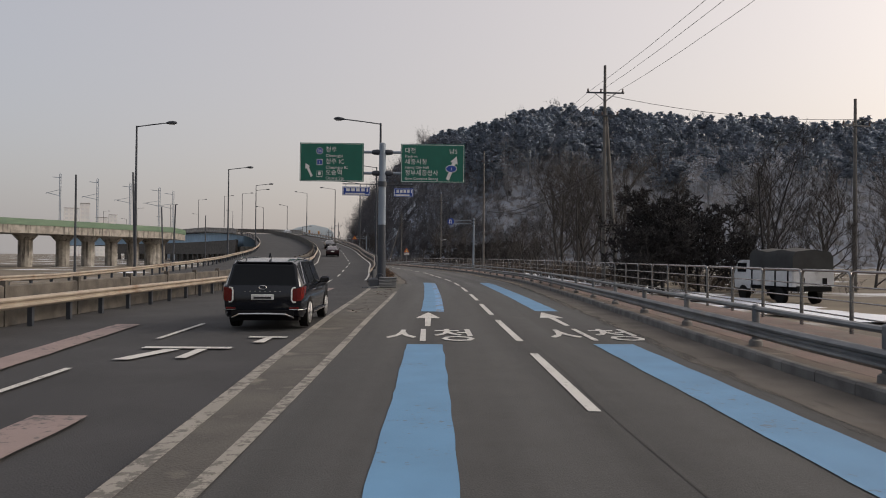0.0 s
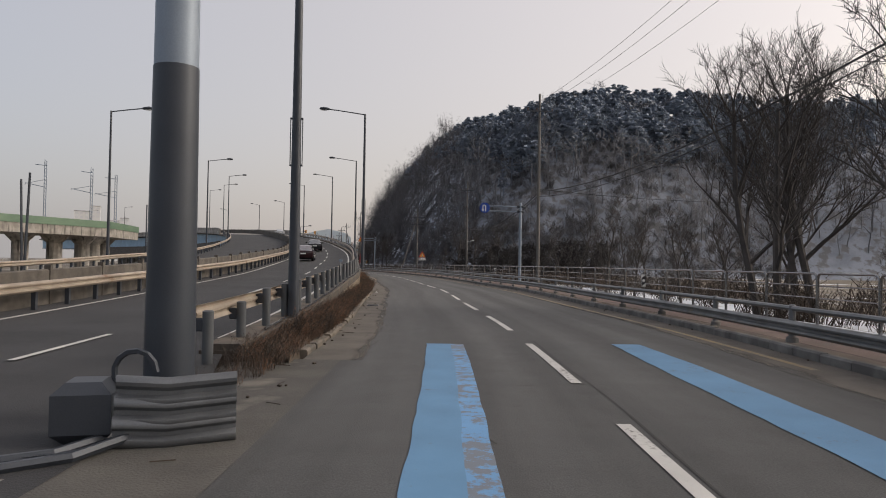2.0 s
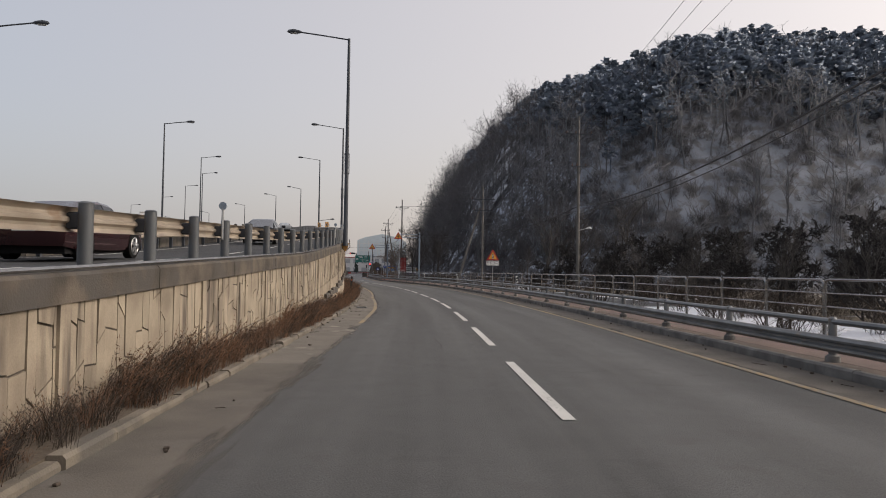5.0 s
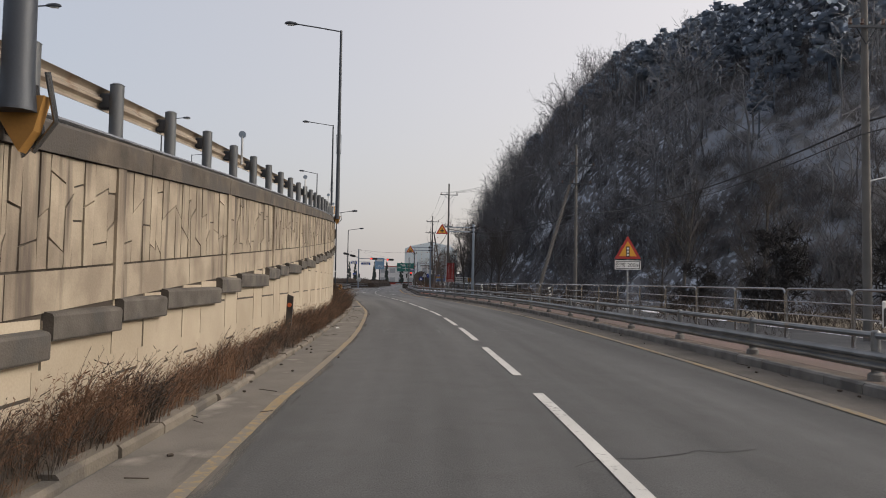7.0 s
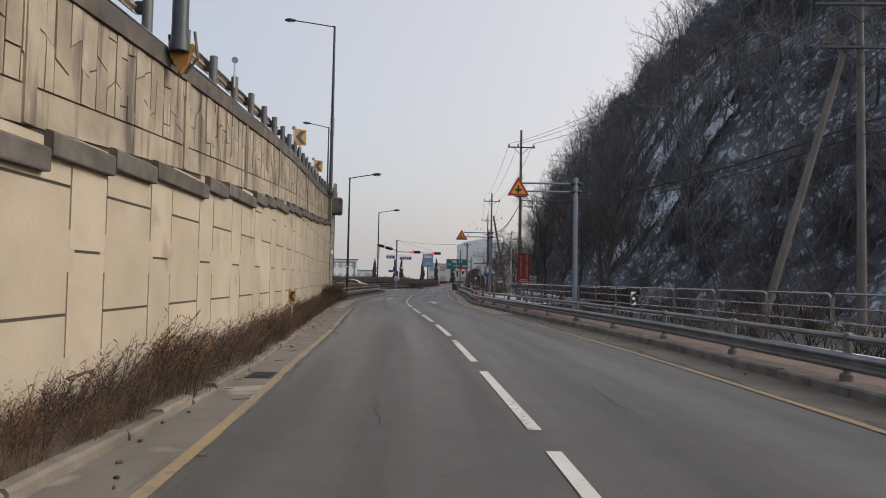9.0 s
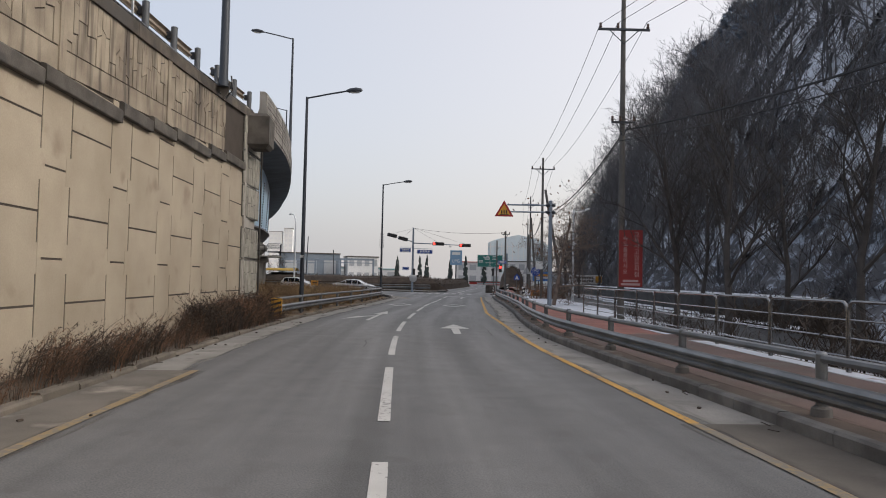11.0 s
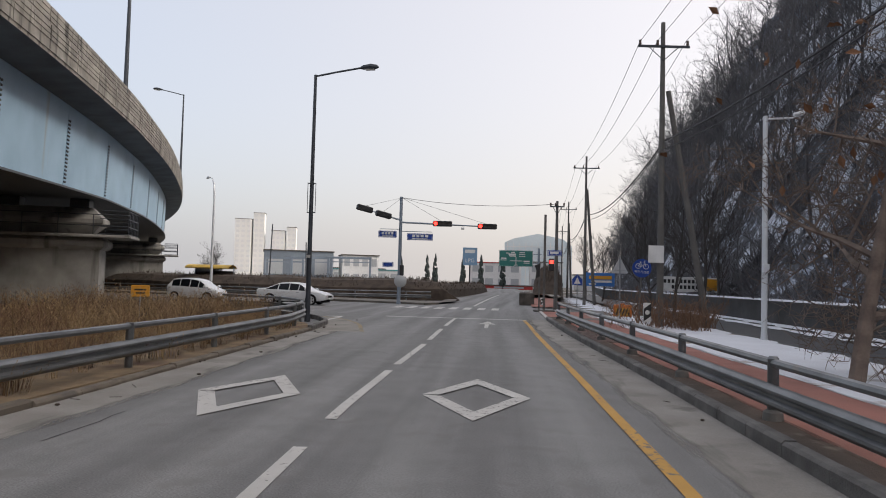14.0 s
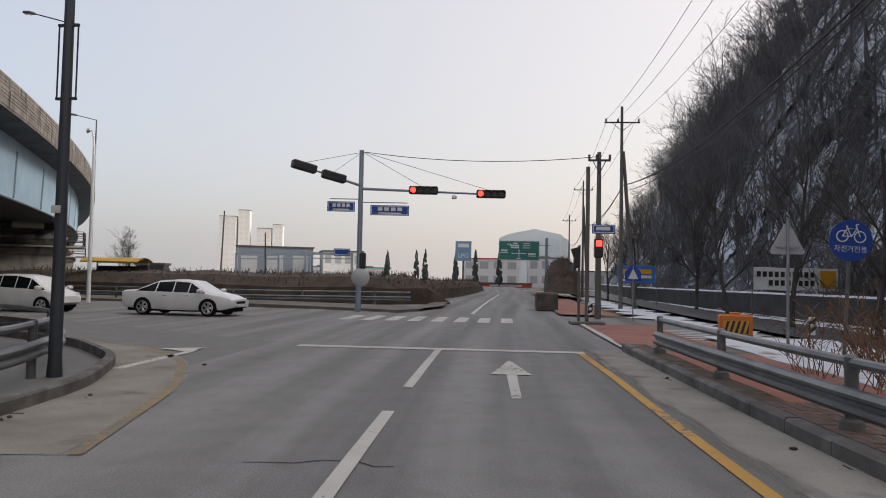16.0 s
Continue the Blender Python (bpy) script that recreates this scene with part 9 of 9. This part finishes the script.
for i in range(6000):
    k = rr.uniform(43, 195)
    thick = noise.noise(Vector((k * 0.3, 8, 0))) + (0.3 if k < 92 else 0.08)
    if rr.uniform(-0.35, 0.5) > thick:
        continue
    p = ROAD.at(k, rr.uniform(RAMP_OFF(k) + 0.1, KERB_L(k) - 0.12))
    (sp4 if rr.random() < (0.7 if k < 92 or k > 152 else 0.38) else sp6).append((p.x, p.y, 0.05, rr.uniform(0.4, 1.15) * (0.7 + 0.5 * max(0.0, thick)) * (0.8 if k < 92 else 1.0 if k < 152 else 1.25), rr.gauss(0.2, 0.5), 1.1, rr.randrange(8)))
for i in range(420):
    k = rr.uniform(187, 195.0)
    p = ROAD.at(k, rr.uniform(RAMP_OFF(k) + 0.12, KERB_L(k) - (0.25 if k < 191.5 else 0.95)))
    (sp4 if rr.random() < 0.75 else sp6).append((p.x, p.y, 0.05, rr.uniform(0.7, 1.5), rr.uniform(0, 6.28), 1.2, rr.randrange(8)))
many("dark_brush", plume_p, sp4, WEED_DK, "dark feathery dead weeds at the foot of the wall")
many("tall_weeds", plume_p, sp6, WEED, "brown feathery dead weeds at the foot of the wall")
many("dry_weeds", weed_p, sp_, WEED, "tall dry weeds and yellow grass beside the wall and verge")
many("straw_grass", weed_p, sp3, STRAW, "straw-yellow dead grass on the verge")
many("dark_weeds", weed_p, sp2, WEED_DK, "dark dead weeds along the wall")

# grit, twigs and litter in the gutters
q = Buf()
for i in range(420):
    k = rr.uniform(20, 232)
    side = rr.random()
    o = KERB_L(k) + abs(rr.gauss(0, 0.35)) if side < 0.55 else KERB_R(k) - abs(rr.gauss(0, 0.25))
    if k < 44:
        o = rr.uniform(-4.6, -3.9)
    p = ROAD.at(k, o, 0.02)
    if rr.random() < 0.5:
        q.box(p, (rr.uniform(0.02, 0.07), rr.uniform(0.02, 0.06), 0.03), rr.uniform(0, 6), bevel=0.008)
    else:
        a = rr.uniform(0, 6.28)
        n = rr.uniform(0.08, 0.3)
        q.tube([p, p + Vector((math.cos(a) * n, math.sin(a) * n, 0.015))], 0.006, 3)
tagged(part("litter", q, WEED_DK), "grit, twigs and dead leaves in the gutter", "litter", kind="stuff")
for k, o, s in ((72.8, -4.15, 0.05), (137.6, -4.1, 0.05), (111.0, -4.9, 0.06)):
    p = ROAD.at(k, o, 0.02 if o > -4.3 else 0.16)
    b = Buf()
    rows_ = []
    for i in range(6):
        rows_.append([p + Vector((s * math.cos(a) * (0.3 + 0.2 * i) * rr.uniform(0.7, 1.3), s * 1.6 * math.sin(a) * (0.3 + 0.2 * i) * rr.uniform(0.7, 1.3), s * (1 - i / 5) * rr.uniform(0.5, 1.2))) for a in np.linspace(0, 2 * math.pi, 9)[:-1]])
    b.sweep(rows_, closed=True)
    tagged(part("plastic_bag", b, WHITE_S), "crumpled white plastic bag in the gutter", "litter", group="litter bags")
for k, o in ((113.4, -3.95), (156.6, -3.9), (60.5, -3.9)):
    p = ROAD.at(k, o, 0.012)
    g = thing("drain_grate", "dark cast-iron drain grate in the gutter", "drain", pose(p.x, p.y, p.z, 0, 0, ROAD.turn(k)), group="drain grates")
    b = Buf()
    for x in (-0.21, 0.21):
        b.box((x, 0, 0), (0.03, 0.7, 0.02))
    for y in (-0.34, 0.34):
        b.box((0, y, 0), (0.42, 0.03, 0.02))
    part("frame", b, POLE_DARK, g)
    for i in range(9):
        b = Buf()
        b.box((0, -0.28 + i * 0.07, 0), (0.4, 0.03, 0.016))
        part("slat", b, POLE_DARK, g)
    # black plate stands for the dark of the pit below the slats
    b = Buf()
    b.box((0, 0, -0.006), (0.4, 0.66, 0.004))
    part("pit", b, UNDER, g)

# ---------------------------------------------------------------- beyond the crossing
def hedge(name, pts, w_, h_, label, n=900):
    b = Buf()
    ln = Line(np.arange(len(pts)), pts)
    rows_ = []
    for k in span(0, len(pts) - 1, 0.1):
        e = min(1.0, 3 * min(k, len(pts) - 1 - k) + 0.15)
        rows_.append([ln.at(k, x * w_, z * h_ * e * (1 + 0.1 * noise.noise(Vector((k * 3, x * 2, z))))) for x, z in ((-0.5, 0), (-0.47, 0.55), (-0.3, 0.9), (0, 1.0), (0.3, 0.9), (0.47, 0.55), (0.5, 0))])
    b.sweep(rows_)
    g = thing(name, label, "hedge")
    part("mass", b, HEDGE, g)
    q = Buf()
    r_ = random.Random(9)
    for i in range(n):
        k = r_.uniform(0.1, len(pts) - 1.1)
        a = r_.uniform(0, math.pi)
        c = ln.at(k, math.cos(a) * w_ * 0.46, h_ * (0.25 + 0.72 * math.sin(a)) * min(1.0, 3 * min(k, len(pts) - 1 - k) + 0.15))
        d = Vector((r_.gauss(0, 0.5), r_.gauss(0, 0.5), 1)).normalized() * r_.uniform(0.2, 0.5)
        s = d.orthogonal().normalized() * 0.03
        q.add([c - s, c + s, c + d + s * 0.3, c + d - s * 0.3], [(0, 1, 2, 3)])
    part("twig_fringe", q, HEDGE, g)


hedge("hedge", [(-108, 262), (-92, 259.5), (-80, 259.5), (-71, 262), (-68.5, 266)], 6.0, 1.9, "clipped brown leafless hedge on a mound", 1600)
hedge("hedge", [(-70.5, 268), (-74, 285), (-79, 305), (-86, 330)], 2.2, 1.6, "low brown hedge along the far road", 900)
hedge("hedge", [(-62.5, 284), (-65, 296), (-69, 312)], 3.5, 4.0, "dark clipped evergreen hedge at the bend", 900)
g = rail_by_length(Line([0, 10, 22, 30], [(-100, 251.5), (-86, 253), (-74, 254.6), (-66.8, 259.5)]), 0.0, 0.05, "grey steel guardrail before the hedge", "roadside guardrails")
b = Buf()
b.sweep([[(x, y, z) for x, y, z in ((px, py, -0.05), (px, py, 0.14), (px - 0.4, py + 4.5, 0.16))] for px, py in ((-104, 250.2), (-86, 251.5), (-74, 252.2), (-66, 251.2), (-63.6, 250.8), (-63.4, 253), (-66.5, 262))])
setting("pavement", b, CONCRETE_FLAT, "raised island with the signal mast")
bus = thing("bus_shelter", "small bus shelter with a yellow roof", "bus shelter", pose(-90, 259, 0, 0, 0, 15))
b = Buf()
b.sweep([[(x, y, 2.55 + 0.25 * (1 - (y / 1.0) ** 2)) for y in np.linspace(-1.1, 1.1, 7)] for x in (-2.2, 2.2)])
b.sweep([[(x, y, 2.47 + 0.25 * (1 - (y / 1.0) ** 2)) for y in np.linspace(-1.1, 1.1, 7)] for x in (-2.2, 2.2)])
part("roof", b, plain("yellow_roof", (0.55, 0.36, 0.05), 0.6), bus)
for x in (-2, 2):
    b = Buf()
    b.tube([(x, 0.8, 0), (x, 0.8, 2.6)], 0.06, 6)
    part("post", b, POLE_GREY, bus)
b = Buf()
b.box((0, 0.85, 1.3), (3.9, 0.05, 1.8))
part("back_panel", b, POLE_DARK, bus)

# facades and panes are paled: haze over the distance is put into them
PALE = mat("hazed_pale_facade", (0.74, 0.74, 0.73), (0.66, 0.66, 0.66), 0.8, 0, 0.05, 2, 0.05, 0.6, "World")
SLATE = mat("slate_blue_cladding", (0.2, 0.24, 0.28), (0.16, 0.19, 0.23), 0.7, 0, 0.1, 3, 0.05, 0.6, "World")
FAR_PANE = plain("hazed_window_glass", (0.68, 0.69, 0.71), 0.4)
PANE = plain("dull_window_glass", (0.42, 0.44, 0.46), 0.3)


def building(name, label, x, y, w_, d_, h_, rz, wall_m, storeys=2, bays=4, roof=0.3, trim=None):
    g = thing(name, label, "building", pose(x, y, -0.2, 0, 0, rz), group="far buildings")
    b = Buf()
    b.box((0, 0, h_ / 2), (w_, d_, h_))
    part("wall", b, wall_m, g)
    b = Buf()
    b.box((0, 0, h_ + roof / 2), (w_ + 0.5, d_ + 0.5, roof))
    part("roof", b, trim or LEDGE, g)
    for s in range(storeys):
        for i in range(bays):
            b = Buf()
            sh, bw = h_ / storeys, w_ / bays
            cx, cz = -w_ / 2 + (i + 0.5) * bw, (s + 0.55) * sh
            b.box((cx, -d_ / 2 - 0.02, cz), (bw * 0.62, 0.1, sh * 0.5))
            part("window", b, FAR_PANE if name == "apartment_tower" else PANE, g)
    return g


building("apartment_tower", "pale high-rise apartment tower in the haze", -386, 648, 12, 12, 45, 30, PALE, 12, 3)
building("apartment_tower", "pale high-rise apartment tower in the haze", -377, 655, 8, 12, 50, 30, PALE, 13, 2)
building("apartment_tower", "pale distant apartment tower", -365, 663, 10, 12, 37, 30, PALE, 10, 3)
building("apartment_tower", "pale distant apartment tower", -357, 669, 7, 12, 40, 30, PALE, 10, 2)
building("apartment_tower", "pale distant apartment tower in the haze", -330, 420, 14, 12, 17, 40, PALE, 6, 3)
building("workshop", "slate blue workshop with a flat roof", -158, 377, 19, 14, 9.2, 36, SLATE, 1, 3)
building("workshop", "pale annex of the workshop", -141, 382, 10, 10, 8.4, 36, PALE, 2, 4)
building("shop", "white shop with a red sign on its roof", -112, 420, 16, 10, 8, 18, PALE, 2, 4, trim=RED_S)
building("petrol_station", "petrol station canopy with a red edge", -104, 408, 14, 8, 1.0, 18, RED_S, 1, 1)
building("house", "two-storey pale house with a balcony", -97, 425, 10, 9, 8.5, 16, PALE, 2, 3)
building("shop", "low shop with a turquoise roof", -158, 420, 24, 10, 5, 25, PALE, 1, 5, trim=plain("turquoise_roof", (0.05, 0.3, 0.33), 0.6))
building("shop", "low pale shop far beyond the crossing", -180, 455, 20, 10, 6, 25, PALE, 1, 5)
building("shop", "far white shop by the road", -84, 440, 14, 8, 5, 16, PALE, 1, 3)
hall = thing("netted_hall", "tall gabled hall frame wrapped in pale netting", "building", pose(-130, 545, -0.2, 0, 0, 14), group="far buildings")
# net is near the sky's tone: haze and the sky behind are coloured in
NET = mat("hazed_pale_net", (0.64, 0.71, 0.75), (0.57, 0.65, 0.69), 0.9, 0, 0.08, 2, 0.05, 0.8, "World")
b = Buf()
b.prism([(-16.5, 0), (16.5, 0), (16.5, 20.5), (12, 24), (0, 26.5), (-12, 24), (-16.5, 22)], 30.0)
part("netting", b, NET, hall)
for x in np.arange(-15, 16, 3.0):
    b = Buf()
    b.box((x, -0.12, 11), (0.35, 0.25, 22))
    part("mast", b, PALE, hall)
for z in (5, 10, 15, 20):
    b = Buf()
    b.box((0, -0.1, z), (33, 0.2, 0.3))
    part("rail", b, PALE, hall)
building("kiosk", "small dark kiosk near the bridge", -118, 292, 3.4, 3, 3, 30, POLE_DARK, 1, 1)
for i, (x, y) in enumerate(((-129, 385), (-123, 390), (-118, 384), (-112, 390), (-106, 388), (-101, 392))):
    g = thing("conifer", "slim dark columnar evergreen by the petrol station", "tree", pose(x, y, -0.2), group="columnar evergreens")
    b = Buf()
    b.tube([(0, 0, 0), (0, 0, 1.2)], 0.16, 6)
    part("trunk", b, BARK, g)
    b = Buf()
    r_ = random.Random(60 + i)
    for j in range(70):
        z = r_.uniform(0.8, 9.2)
        e = 0.75 * (1 - (z / 9.6) ** 2) + 0.1
        a_ = r_.uniform(0, 6.28)
        c = Vector((e * 0.7 * math.cos(a_), e * 0.7 * math.sin(a_), z))
        b.box(c, (e * 0.7, e * 0.7, 0.9), r_.uniform(0, 3), bevel=e * 0.25)
    part("crown", b, mat("dark_evergreen", (0.06, 0.075, 0.07), (0.035, 0.045, 0.042), 0.95, 0, 1.5, 12, 0.5, 0.9, "World"), g)
for i, (x, y) in enumerate(((-151, 360), (-140, 356), (-127, 352))):
    g = thing("rail_gantry", "grey steel railway gantry", "gantry", pose(x, y, -0.2, 0, 0, 22), group="railway gantries")
    for s_ in (-5, 5):
        b = Buf()
        b.box((s_, 0, 3.6), (0.5, 0.5, 7.2))
        part("leg", b, POLE_GREY, g)
    b = Buf()
    b.box((0, 0, 6.9), (10.5, 0.5, 0.5))
    b.box((0, 0, 5.9), (10.0, 0.2, 0.2))
    part("beam", b, POLE_GREY, g)
bbd = thing("billboard", "blue and white billboard on a post", "billboard", pose(-100, 362, -0.2, 0, 0, 18))
b = Buf()
b.box((0, 0, 8), (3.4, 0.4, 4.2))
f_ = part("panel", b, plain("pale_blue_panel", (0.2, 0.34, 0.5), 0.6), bbd)
words(f_, "LPG", 1.3, 0, 6.6, -0.21, WHITE_S, align="CENTER")
bars(f_, [(0, 9.2, 2.4, 0.8)], WHITE_S, -0.21)
b = Buf()
b.tube([(0, 0, 0), (0, 0, 6)], 0.2, 6)
part("post", b, POLE_DARK, bbd)

# railway viaduct with a green parapet, and catenary masts
VIA = Line([0, 1, 2, 3, 4, 5], [(-120, -20), (-84, 60), (-66, 105), (-60, 128), (-66, 150), (-90, 172)])
GREENRAIL = mat("green_painted_parapet", (0.13, 0.2, 0.13), (0.09, 0.15, 0.1), 0.6, 0, 0.3, 20, 0.05, 0.6, "World")
via = thing("viaduct", "grey railway viaduct with a green parapet", "viaduct", kind="structure")
b = Buf()
b.sweep([[VIA.at(k, x, z) for x, z in ((4.5, 4.8), (4.5, 6.2), (-4.5, 6.2), (-4.5, 4.8))] for k in span(0, 3.6, 0.1)], closed=True)
part("deck", b, PARAPET, via)
b = Buf()
b.sweep([[VIA.at(k, x, z) for x, z in ((4.6, 6.0), (4.6, 6.95), (4.4, 6.95), (4.4, 6.0))] for k in span(0, 3.6, 0.1)], closed=True)
part("parapet", b, GREENRAIL, via)
for k in np.arange(0.4, 3.6, 0.22):
    b = Buf()
    p = VIA.at(k, 0)
    b.tube([(p.x, p.y, -0.3), (p.x, p.y, 3.8), (p.x, p.y, 4.8)], [1.0, 1.0, 1.9], 12)
    part("pier", b, PARAPET, via)
for i, k in enumerate((1.5, 1.75, 2.0, 2.3, 2.6, 2.9, 3.2)):
    p = VIA.at(k, 3.6, 6.2)
    g = thing("catenary_mast", "grey lattice mast with arms for the overhead line", "mast", pose(p.x, p.y, p.z, 0, 0, VIA.turn(k) + 180), group="catenary masts")
    b = Buf()
    for s_ in (-0.16, 0.16):
        b.tube([(s_, 0, 0), (s_, 0, 8)], 0.05, 5)
    for z in np.arange(0.3, 8, 0.5):
        b.tube([(-0.16, 0, z), (0.16, 0, z + 0.4)], 0.03, 4)
    part("mast", b, POLE_GREY, g)
    b = Buf()
    b.tube([(0, 0, 7.4), (1.6, 0, 7.6)], 0.05, 5)
    b.tube([(0, 0, 4.6), (3.0, 0, 5.2), (3.1, 0, 5.0)], 0.045, 5)
    b.tube([(0, 0, 5.6), (2.8, 0, 5.15)], 0.03, 5)
    part("arm", b, POLE_GREY, g)
for i, (x, y, h) in enumerate(((-24.5, 52, 8.5), (-33, 58, 9), (-34, 80, 8), (-37, 84, 8), (-46, 120, 9), (-104, 288, 9.5), (-99, 290, 7))):
    g = thing("wooden_pole", "thin dark pole beyond the road", "pole", pose(x, y, -0.2, 0, (i % 3 - 1) * 2), group="dark poles")
    b = Buf()
    b.tube([(0, 0, 0), (0, 0, h)], [0.11, 0.08], 7)
    part("shaft", b, POLE_DARK, g)
